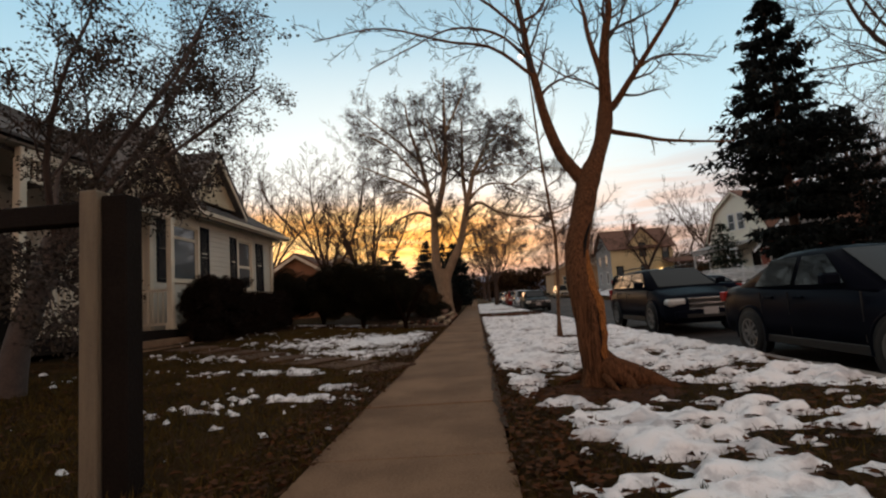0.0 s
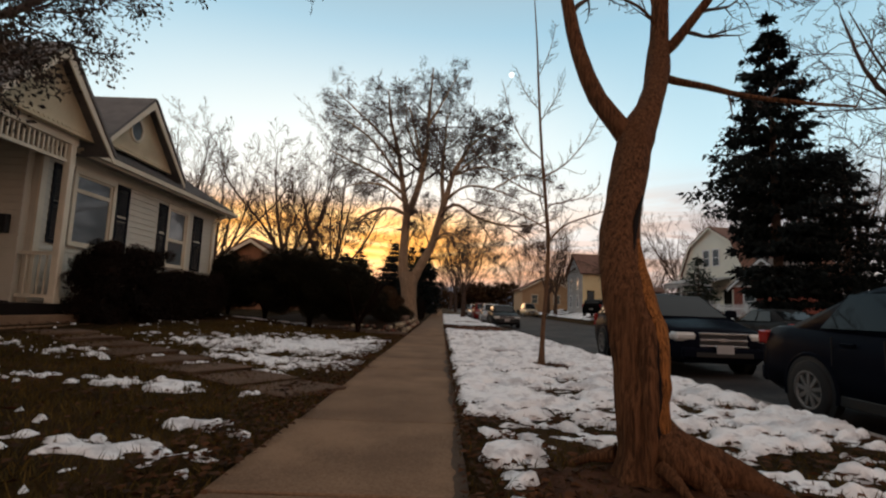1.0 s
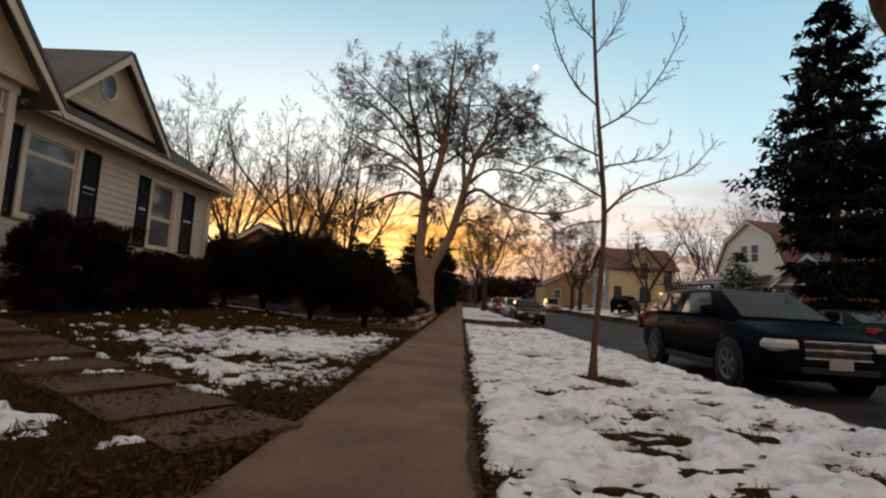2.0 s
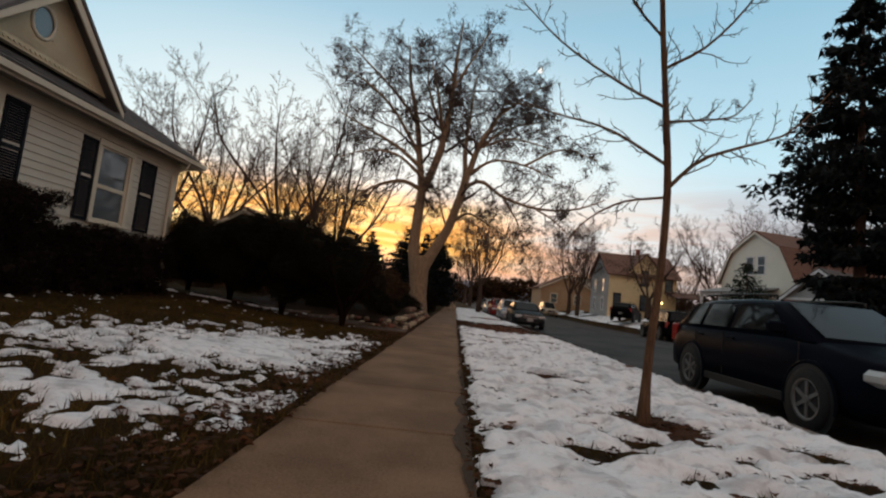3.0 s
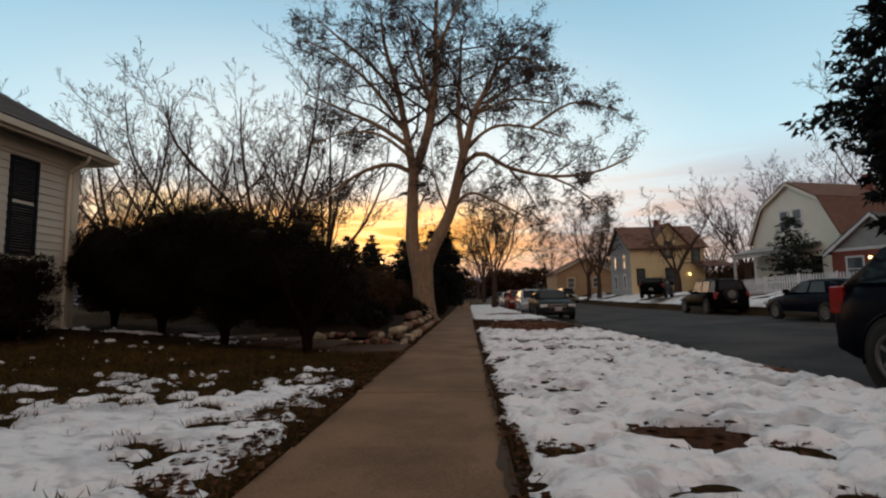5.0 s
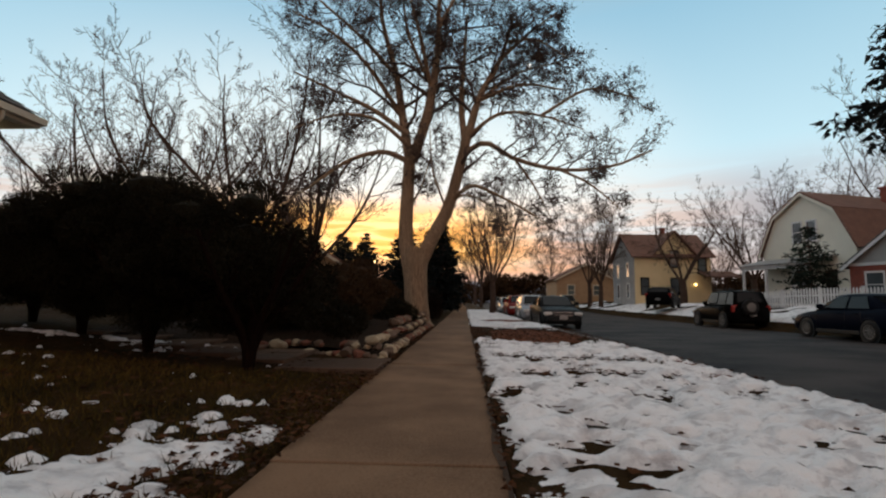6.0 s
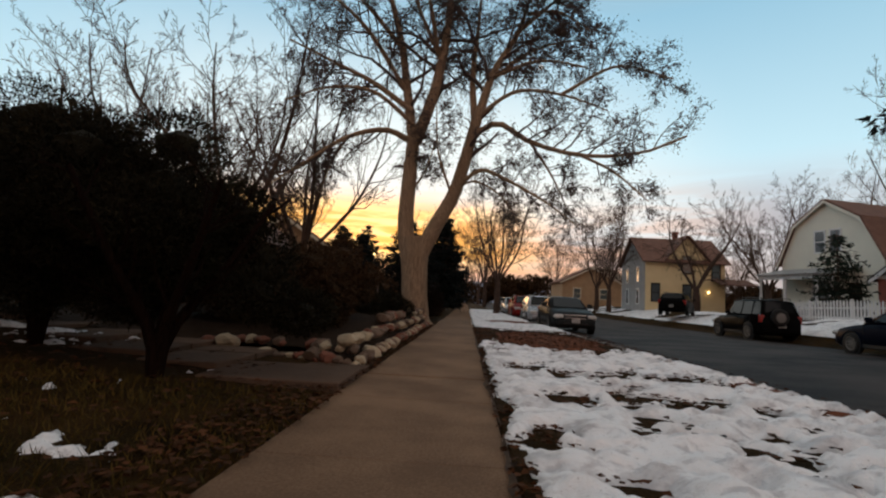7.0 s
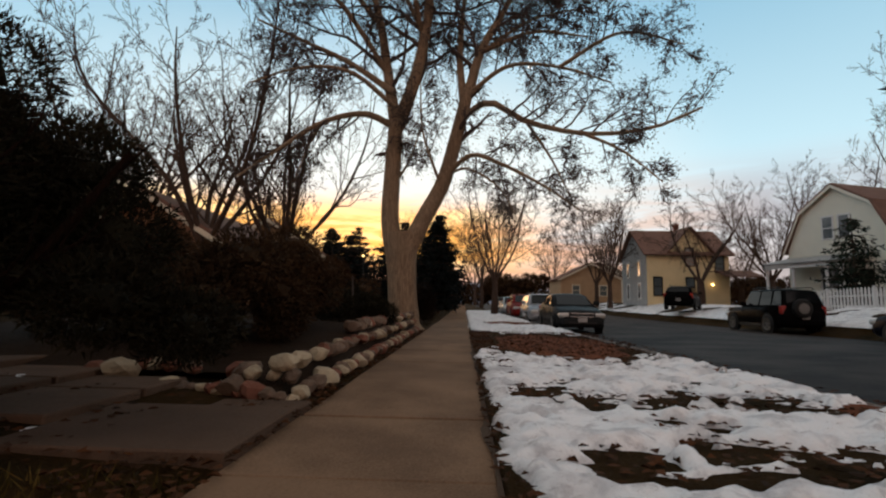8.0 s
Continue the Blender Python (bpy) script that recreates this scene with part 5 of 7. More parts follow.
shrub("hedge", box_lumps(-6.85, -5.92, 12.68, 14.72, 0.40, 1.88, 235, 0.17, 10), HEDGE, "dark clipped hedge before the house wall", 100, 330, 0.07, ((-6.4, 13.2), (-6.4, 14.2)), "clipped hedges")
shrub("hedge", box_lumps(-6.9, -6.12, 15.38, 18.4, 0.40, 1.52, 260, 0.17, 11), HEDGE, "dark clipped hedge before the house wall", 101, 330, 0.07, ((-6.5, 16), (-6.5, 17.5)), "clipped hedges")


# ---- the white cottage ----
HX = -7.6   # street wall
HY0, HY1 = 12.75, 20.45
FLOOR, EAVE = 0.75, 3.98


def window_unit(parent, x, y0, y1, z0, z1, rail=None, curtain=True, casing=0.12, mat=None, depth=0.06):
    """A window in a wall that faces +x: casing, sill, sash rails, panes, a curtain behind."""
    win = thing("window")
    win.parent = parent
    tagged(win, "cream-framed window with drawn blind")
    mat = mat or TRIM
    for nm, a, b, c, d in (("casing", y0 - casing, y0, z0 - 0.02, z1), ("casing", y1, y1 + casing, z0 - 0.02, z1), ("casing", y0 - casing, y1 + casing, z1, z1 + casing * 1.2)):
        part(nm, boxed(x - 0.02, x + 0.045, a, b, c, d, 0.006), mat, win)
    part("sill", boxed(x - 0.02, x + 0.09, y0 - casing - 0.03, y1 + casing + 0.03, z0 - 0.08, z0 - 0.022, 0.008), mat, win)
    rails = [(z0, z1)] if rail is None else [(z0, rail), (rail, z1)]
    for a, b in rails:
        for nm, p, q, r, s in (("stile", y0, y0 + 0.045, a, b), ("stile", y1 - 0.045, y1, a, b), ("rail", y0 + 0.045, y1 - 0.045, a, a + 0.05), ("rail", y0 + 0.045, y1 - 0.045, b - 0.04, b)):
            part(nm, boxed(x - 0.05, x + 0.0, p, q, r, s, 0.004), mat, win)
        part("pane", boxed(x - 0.034, x - 0.028, y0 + 0.04, y1 - 0.04, a + 0.045, b - 0.035), PANE, win)
    return win


def shutter(parent, x, y0, y1, z0, z1):
    sh = thing("shutter")
    sh.parent = parent
    tagged(sh, "dark louvred shutter")
    for a, b, c, d in ((y0, y0 + 0.06, z0, z1), (y1 - 0.06, y1, z0, z1), (y0 + 0.06, y1 - 0.06, z0, z0 + 0.08), (y0 + 0.06, y1 - 0.06, z1 - 0.08, z1), (y0 + 0.06, y1 - 0.06, (z0 + z1) / 2 - 0.035, (z0 + z1) / 2 + 0.035)):
        part("frame", boxed(x + 0.005, x + 0.05, a, b, c, d, 0.004), SHUTTER, sh)
    slat = mesh_of("slat", boxed(-0.014, 0.014, y0 + 0.06, y1 - 0.06, 0, 0.036), SHUTTER)
    z = z0 + 0.1
    while z < z1 - 0.1:
        if abs(z - (z0 + z1) / 2) > 0.06:
            part_mesh("slat", slat, sh, "", pose(x + 0.026, 0, z))
        z += 0.05
    return sh


def wall_with_holes(parent, name, x, thick, y0, y1, z0, z1, holes, mat):
    """A wall that faces +x, pieced together round rectangular holes."""
    ys = sorted({y0, y1, *[h[0] for h in holes], *[h[1] for h in holes]})
    bm = bmesh.new()
    for a, b in zip(ys, ys[1:]):
        cut = [(h[2], h[3]) for h in holes if h[0] <= a + 1e-6 and h[1] >= b - 1e-6]
        z = z0
        for c, d in sorted(cut):
            box(bm, x - thick, x, a, b, z, c)
            z = d
        box(bm, x - thick, x, a, b, z, z1)
    return part(name, bm, mat, parent)


def lap_siding(parent, x, y0, y1, z0, z1, holes, mat, step=0.15):
    """Overlapping boards on a wall that faces +x, cut at the openings."""
    z = z0
    while z < z1:
        top = min(z + step, z1)
        cuts = sorted((h[0], h[1]) for h in holes if h[2] < top - 0.01 and h[3] > z + 0.01)
        a = y0
        for c, d in cuts + [(y1, y1)]:
            if c - a > 0.02:
                bm = bmesh.new()
                v = [bm.verts.new(p) for p in ((x, a, top + 0.01), (x, c, top + 0.01), (x + 0.026, c, z), (x + 0.026, a, z), (x, c, z), (x, a, z))]
                for f in ((0, 1, 2, 3), (3, 2, 4, 5)):
                    bm.faces.new([v[i] for i in f])
                bm.faces.new((v[0], v[3], v[5]))
                bm.faces.new((v[1], v[4], v[2]))
                part("siding_board", bm, mat, parent)
            a = max(a, d)
        z += step


cottage = thing("house", None, "white clapboard cottage with dark shutters and gabled porch", "house")
big_hole = (13.72, 14.92, 2.02, 3.56)
small_hole = (17.5, 18.5, 1.86, 3.52)
holes = (big_hole, small_hole)
street_wall = wall_with_holes(cottage, "wall", HX, 0.16, HY0, HY1, 0.2, EAVE, holes, SIDING)
part("wall", boxed(-14.5, HX - 0.16, HY1 - 0.16, HY1, 0.2, EAVE), SIDING, cottage)
part("wall", boxed(-14.5, HX - 0.16, 7.0, 7.16, 0.2, EAVE), SIDING, cottage)
part("wall", boxed(-14.5, -14.34, 7.16, HY1 - 0.16, 0.2, EAVE), SIDING, cottage)
part("floor", boxed(-14.3, HX - 0.17, 7.2, HY1 - 0.2, 0.5, FLOOR), DARKWOOD, cottage)
lap_siding(cottage, HX, HY0 + 0.12, HY1 - 0.14, 0.3, EAVE - 0.28, [(a - 0.12, b + 0.12, c - 0.08, d + 0.14) for a, b, c, d in holes], SIDING)
part("corner_board", boxed(HX - 0.02, HX + 0.04, HY1 - 0.14, HY1 + 0.03, 0.2, EAVE - 0.1, 0.006), TRIM, cottage)
part("corner_board", boxed(HX - 0.02, HX + 0.04, HY0 - 0.03, HY0 + 0.12, 0.2, EAVE - 0.1, 0.006), TRIM, cottage)
part("frieze_board", boxed(HX, HX + 0.035, HY0 + 0.13, HY1 - 0.15, EAVE - 0.3, EAVE - 0.02), TRIM, cottage)
window_unit(cottage, HX, *big_hole, rail=3.2)
window_unit(cottage, HX, *small_hole, rail=2.62)
for a, b, c, d in holes:
    bm = bmesh.new()
    n = 14
    for k in range(n):
        y = a + (b - a) * k / n
        box(bm, HX - 0.13 - 0.012 * (k % 2), HX - 0.115 - 0.012 * (k % 2), y, y + (b - a) / n, c, d - (0.0 if c > 1.9 else 0.0))
    part("curtain", bm, CURTAIN, cottage, "pale grey drawn curtain")
for a, b, c, d in ((13.02, 13.56, 1.95, 3.62), (15.06, 15.56, 1.95, 3.66), (16.92, 17.36, 1.8, 3.58), (18.9, 19.5, 1.8, 3.58)):
    shutter(cottage, HX, a, b, c, d)
# roof: one slope to the street, ridge along the house, hips at the end
EX, RX, RZ = HX + 0.48, -11.0, 6.6
EY = HY1 + 0.42


def slab_from(quad, thick):
    bm = bmesh.new()
    q = [Vector(p) for p in quad]
    n = (q[1] - q[0]).cross(q[2] - q[0]).normalized()
    if n.z < 0:
        n = -n
    lo = [bm.verts.new(p) for p in q]
    hi = [bm.verts.new(p + n * thick) for p in q]
    bm.faces.new(lo)
    bm.faces.new(list(reversed(hi)))
    for i in range(len(q)):
        j = (i + 1) % len(q)
        bm.faces.new((lo[i], lo[j], hi[j], hi[i]))
    return bm


def course_slabs(parent, p0, p1, r0, r1, count, mat, thick=0.03):
    """Roof courses from eave p0-p1 up to ridge r0-r1, each a thin strip lapped over the last."""
    p0, p1, r0, r1 = (Vector(v) for v in (p0, p1, r0, r1))
    n = (p1 - p0).cross(r0 - p0).normalized()
    n = n if n.z > 0 else -n
    for k in range(count):
        f, g = k / count, min((k + 1.25) / count, 1.0)
        quad = (p0.lerp(r0, f) + n * 0.025, p1.lerp(r1, f) + n * 0.025, p1.lerp(r1, g), p0.lerp(r0, g))
        part("shingle_course", slab_from(quad, 0.014), mat, parent)


roof = part("roof", slab_from(((EX, 12.9, EAVE), (EX, EY, EAVE), (RX, 17.6, RZ), (RX, 8.5, RZ)), 0.06), ROOF, cottage)
course_slabs(roof, (EX, 12.95, EAVE + 0.07), (EX, EY, EAVE + 0.07), (RX, 9.0, RZ + 0.07), (RX, 17.6, RZ + 0.07), 20, ROOF)
part("roof", slab_from(((EX, EY, EAVE), (-14.9, EY, EAVE), (RX, 17.6, RZ)), 0.06), ROOF, cottage)
part("roof", slab_from(((-14.9, EY, EAVE), (-14.9, 6.6, EAVE), (RX, 8.5, RZ), (RX, 17.6, RZ)), 0.06), ROOF, cottage)
part("roof", slab_from(((-14.9, 6.6, EAVE), (EX, 6.6, EAVE), (RX, 8.5, RZ)), 0.06), ROOF, cottage)
part("roof", slab_from(((EX, 6.6, EAVE), (EX, 12.9, EAVE), (RX, 8.5, RZ)), 0.06), ROOF, cottage)
part("fascia", boxed(EX - 0.03, EX + 0.005, 13.0, EY, EAVE - 0.14, EAVE + 0.03), TRIM, cottage)
part("fascia", boxed(-14.8, EX - 0.03, EY - 0.03, EY + 0.005, EAVE - 0.14, EAVE + 0.03), TRIM, cottage)
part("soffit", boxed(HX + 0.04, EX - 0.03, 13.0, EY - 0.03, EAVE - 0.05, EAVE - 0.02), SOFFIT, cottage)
part("gutter", prism([(EX, EAVE + 0.02), (EX + 0.12, EAVE + 0.02), (EX + 0.11, EAVE - 0.09), (EX + 0.01, EAVE - 0.1)], "y", 13.0, EY + 0.02), TRIM, cottage, "cream eaves gutter")
gv, gf = [], []
tube(gv, gf, smooth_line([(EX + 0.05, 20.1, EAVE - 0.08), (EX - 0.02, 20.12, EAVE - 0.24), (HX + 0.12, 20.17, EAVE - 0.42), (HX + 0.075, 20.18, EAVE - 0.62), (HX + 0.075, 20.18, 1.8), (HX + 0.075, 20.18, 0.4)], 24), [0.036] * 24, 8)
part_mesh("downpipe", mesh_from("downpipe", gv, gf, TRIM, True), cottage, "white downpipe with swan neck")


def street_gable(parent, x, yc, half, z0, rise, depth, oval):
    """A small gable facing the street, with scalloped shingles, rake boards and its own roof."""
    g = thing("gable")
    g.parent = parent
    tagged(g, "cream gable with scalloped shingles")
    part("gable_wall", prism([(yc - half, z0), (yc + half, z0), (yc, z0 + rise)], "x", x - 0.12, x), SHINGLE_WALL, g)
    yo = yc - 0.22
    # scallops, row over row
    scallop = mesh_of("shingle", prism([(-0.055, 0.09), (-0.055, -0.01), (-0.035, -0.045), (0, -0.058), (0.035, -0.045), (0.055, -0.01), (0.055, 0.09)], "x", 0.0, 0.016), SHINGLE_WALL)
    row = 0
    z = z0 + 0.1
    while z < z0 + rise - 0.2:
        span = half * (1 - (z + 0.05 - z0) / rise) - 0.08
        n = int(span / 0.055)
        for k in range(-n, n + 1):
            if (k + row) % 2:
                continue
            y = yc + k * 0.055
            if oval and ((y - yo) / 0.30) ** 2 + ((z - (z0 + rise * 0.43)) / 0.36) ** 2 < 1:
                continue
            part_mesh("shingle", scallop, g, "", pose(x + 0.004, y, z))
        z += 0.085
        row += 1
    if oval:
        ring = [(yo + 0.25 * math.sin(a), z0 + rise * 0.43 + 0.30 * math.cos(a)) for a in np.linspace(0, 2 * math.pi, 28, endpoint=False)]
        rv3, rf3 = [], []
        tube(rv3, rf3, [(x + 0.03, p[0], p[1]) for p in ring + ring[:2]], [0.035] * 30, 6)
        part_mesh("oval_frame", mesh_from("oval_frame", rv3, rf3, TRIM, True), g)
        part("pane", prism([(yo + 0.25 * math.sin(a), z0 + rise * 0.43 + 0.30 * math.cos(a)) for a in np.linspace(0, 2 * math.pi, 28, endpoint=False)], "x", x + 0.006, x + 0.02), PANE, g, "dark oval glass")
    ov = 0.30
    ext = 0.22
    sl = rise / half
    for s in (-1, 1):
        lo, hi = (yc + s * (half + ext), z0 - ext * sl), (yc, z0 + rise)
        part("rake_board", prism([(lo[0], lo[1] - 0.02), (hi[0], hi[1] - 0.02), (hi[0], hi[1] - 0.24), (lo[0], lo[1] - 0.24 + 0.1)], "x", x + ov - 0.03, x + ov), TRIM, g)
        part("gable_roof", slab_from(((x + ov + 0.03, lo[0], lo[1]), (x + ov + 0.03, hi[0], hi[1]), (x - depth, hi[0], hi[1]), (x - depth, lo[0], lo[1])), 0.06), ROOF, g)
    return g


street_gable(cottage, HX + 0.10, 15.62, 1.62, 4.50, 1.58, 2.6, True)
# porch with its gable
PX = -6.95
porch_gable = street_gable(cottage, PX + 0.22, 11.60, 1.32, 4.02, 1.42, 3.6, False)
part("porch_beam", boxed(PX - 0.06, PX + 0.06, 8.4, 12.72, 3.86, 4.04, 0.01), TRIM, cottage)
part("porch_beam", boxed(HX - 1.0, PX - 0.06, 12.58, 12.70, 3.86, 4.02), TRIM, cottage)
part("porch_deck", boxed(-8.9, PX + 0.12, 7.2, 12.74, 0.5, 0.72, 0.01), DARKWOOD, cottage)
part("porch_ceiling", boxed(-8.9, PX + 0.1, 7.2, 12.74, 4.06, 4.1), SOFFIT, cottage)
part("wall", boxed(-8.9, -8.74, 7.16, 12.6, 0.5, 4.1), SIDING, cottage)
part("wall", boxed(-8.74, HX - 0.16, 12.6, 12.76, 0.5, 4.1), SIDING, cottage)
for k in range(22):
    part("siding_board", prism([(12.60, 0.72 + k * 0.15), (12.574, 0.72 + k * 0.15), (12.598, 0.88 + k * 0.15), (12.60, 0.88 + k * 0.15)], "x", -8.73, HX - 0.165), SIDING, cottage)
lap_siding(cottage, -8.74, 7.2, 12.58, 0.74, 4.02, [(9.55, 10.6, 0.7, 2.9)], SIDING)
spindle = mesh_of("spindle", boxed(-0.018, 0.018, -0.018, 0.018, 0, 0.30, 0.004), TRIM)
frieze = part("frieze_rail", boxed(PX - 0.03, PX + 0.03, 8.4, 12.5, 3.48, 3.54), TRIM, cottage)
y = 8.5
while y < 12.5:
    part_mesh("spindle", spindle, frieze, "", pose(PX, y, 3.55))
    y += 0.11
for py in (8.45, 10.45, 12.6):
    col = part("porch_post", boxed(PX - 0.07, PX + 0.07, py - 0.07, py + 0.07, 0.72, 3.86, 0.012), TRIM, cottage, "square cream porch post")
    part("post_base", boxed(PX - 0.095, PX + 0.095, py - 0.095, py + 0.095, 0.72, 0.86, 0.01), TRIM, col)


def porch_rail(a, b):
    a, b = Vector(a), Vector(b)
    rail = part("railing", beam(a + Vector((0, 0, 0.95)), b + Vector((0, 0, 0.95)), 0.08, 0.06), TRIM, cottage, "cream baluster railing")
    part("bottom_rail", beam(a + Vector((0, 0, 0.12)), b + Vector((0, 0, 0.12)), 0.05, 0.06), TRIM, rail)
    n = int((b - a).length / 0.12)
    bal = mesh_of("baluster", boxed(-0.017, 0.017, -0.017, 0.017, 0.15, 0.93, 0.004), TRIM)
    for k in range(1, n):
        part_mesh("baluster", bal, rail, "", Matrix.Translation(a.lerp(b, k / n)))


porch_rail((PX - 0.08, 12.62, 0.74), (HX - 0.1, 12.62, 0.74))
porch_rail((PX, 8.52, 0.72), (PX, 10.38, 0.72))
for k, (x1, z1) in enumerate(((PX + 0.42, 0.52), (PX + 0.75, 0.36), (PX + 1.08, 0.24))):
    part("step", boxed(PX + 0.12, x1, 10.2, 12.9, 0.0, z1, 0.012), CONCRETE, cottage, "grey porch step")
part("front_door", boxed(-8.74, -8.69, 9.6, 10.55, 0.74, 2.8, 0.01), DARKWOOD, cottage, "dark panelled front door")
mail = part("mailbox", boxed(-8.12, -7.92, 12.46, 12.572, 2.05, 2.42, 0.01), TRIM_BLACK, cottage, "black wall mailbox")
part("porch_lamp", boxed(-8.74, -8.62, 11.55, 11.67, 2.75, 2.95, 0.02), TRIM_BLACK, cottage)
lampm = thing("wall_lamp", pose(-8.4, 20.9, 3.55), "small lit white lamp on the house corner", "lamp")
bm = bmesh.new()
bmesh.ops.create_icosphere(bm, subdivisions=2, radius=0.085)
part("bulb", bm, GLOW_WHITE, lampm, "glowing white globe", True)
part("bracket", boxed(-0.03, 0.03, -0.46, 0.0, 0.06, 0.1, 0.005), TRIM_BLACK, lampm)

# chimney-less back roof cover over the porch wing
part("roof", slab_from(((PX + 0.2, 7.0, 4.12), (PX + 0.2, 12.95, 4.12), (RX, 12.95, 5.9), (RX, 7.0, 5.9)), 0.05), ROOF, cottage)


# ---- cars ----
def loft(sections):
    """A skin over rings of points, closed at both ends."""
    bm = bmesh.new()
    rings = [[bm.verts.new(p) for p in s] for s in sections]
    n = len(rings[0])
    for a, b in zip(rings, rings[1:]):
        for i in range(n):
            j = (i + 1) % n
            bm.faces.new((a[i], a[j], b[j], b[i]))
    bm.faces.new(rings[0])
    bm.faces.new(list(reversed(rings[-1])))
    return bm


def body_ring(y, zb, zt, w, tuck=0.90):
    half = [(0, zb), (w * 0.80, zb), (w * 0.97, zb + 0.10), (w, zb + (zt - zb) * 0.40), (w * 0.985, zb + (zt - zb) * 0.72), (w * tuck, zt - 0.035), (w * (tuck - 0.14), zt), (0, zt + 0.025)]
    return [(x, y, z) for x, z in half] + [(-x, y, z) for x, z in reversed(half[1:-1])]


def lathe(profile, sides=28):
    """Turns pairs (radius, x) about the x axis."""
    bm = bmesh.new()
    rings = [[bm.verts.new((x, r * math.cos(a), r * math.sin(a))) for a in np.linspace(0, 2 * math.pi, sides, endpoint=False)] for r, x in profile]
    for a, b in zip(rings, rings[1:]):
        for i in range(sides):
            j = (i + 1) % sides
            bm.faces.new((a[i], a[j], b[j], b[i]))
    return bm


def wheel_into(car, x, y, r, width, spokes, rim_mat):
    s = 1 if x > 0 else -1
    wh = thing("wheel", pose(x, y, r))
    wh.parent = car
    w2 = width / 2
    part("tyre", lathe([(r * 0.66, -w2), (r * 0.92, -w2), (r, -w2 * 0.7), (r, w2 * 0.7), (r * 0.92, w2), (r * 0.66, w2)]), TYRE, wh, "black tyre", True)
    rim = part("rim", lathe([(r * 0.67, s * w2 * 0.7), (r * 0.67, s * w2 * 0.98), (r * 0.58, s * w2 * 0.9), (r * 0.56, s * w2 * 0.4)]), rim_mat, wh, "silver alloy rim", True)
    bm = bmesh.new()
    for k in range(spokes):
        a = 2 * math.pi * k / spokes
        m = Matrix.Rotation(a, 4, "X")
        box(bm, s * w2 * 0.55, s * w2 * 0.85, -r * 0.06, r * 0.06, r * 0.08, r * 0.60, 0, m)
    part("spokes", bm, rim_mat, wh, "silver wheel spokes")
    part("hub", lathe([(0.001, s * w2 * 0.95), (r * 0.13, s * w2 * 0.93), (r * 0.15, s * w2 * 0.6)], 16), rim_mat, wh)
    part("disc", lathe([(0.001, s * w2 * 0.35), (r * 0.62, s * w2 * 0.35)], 24), TRIM_BLACK, wh)


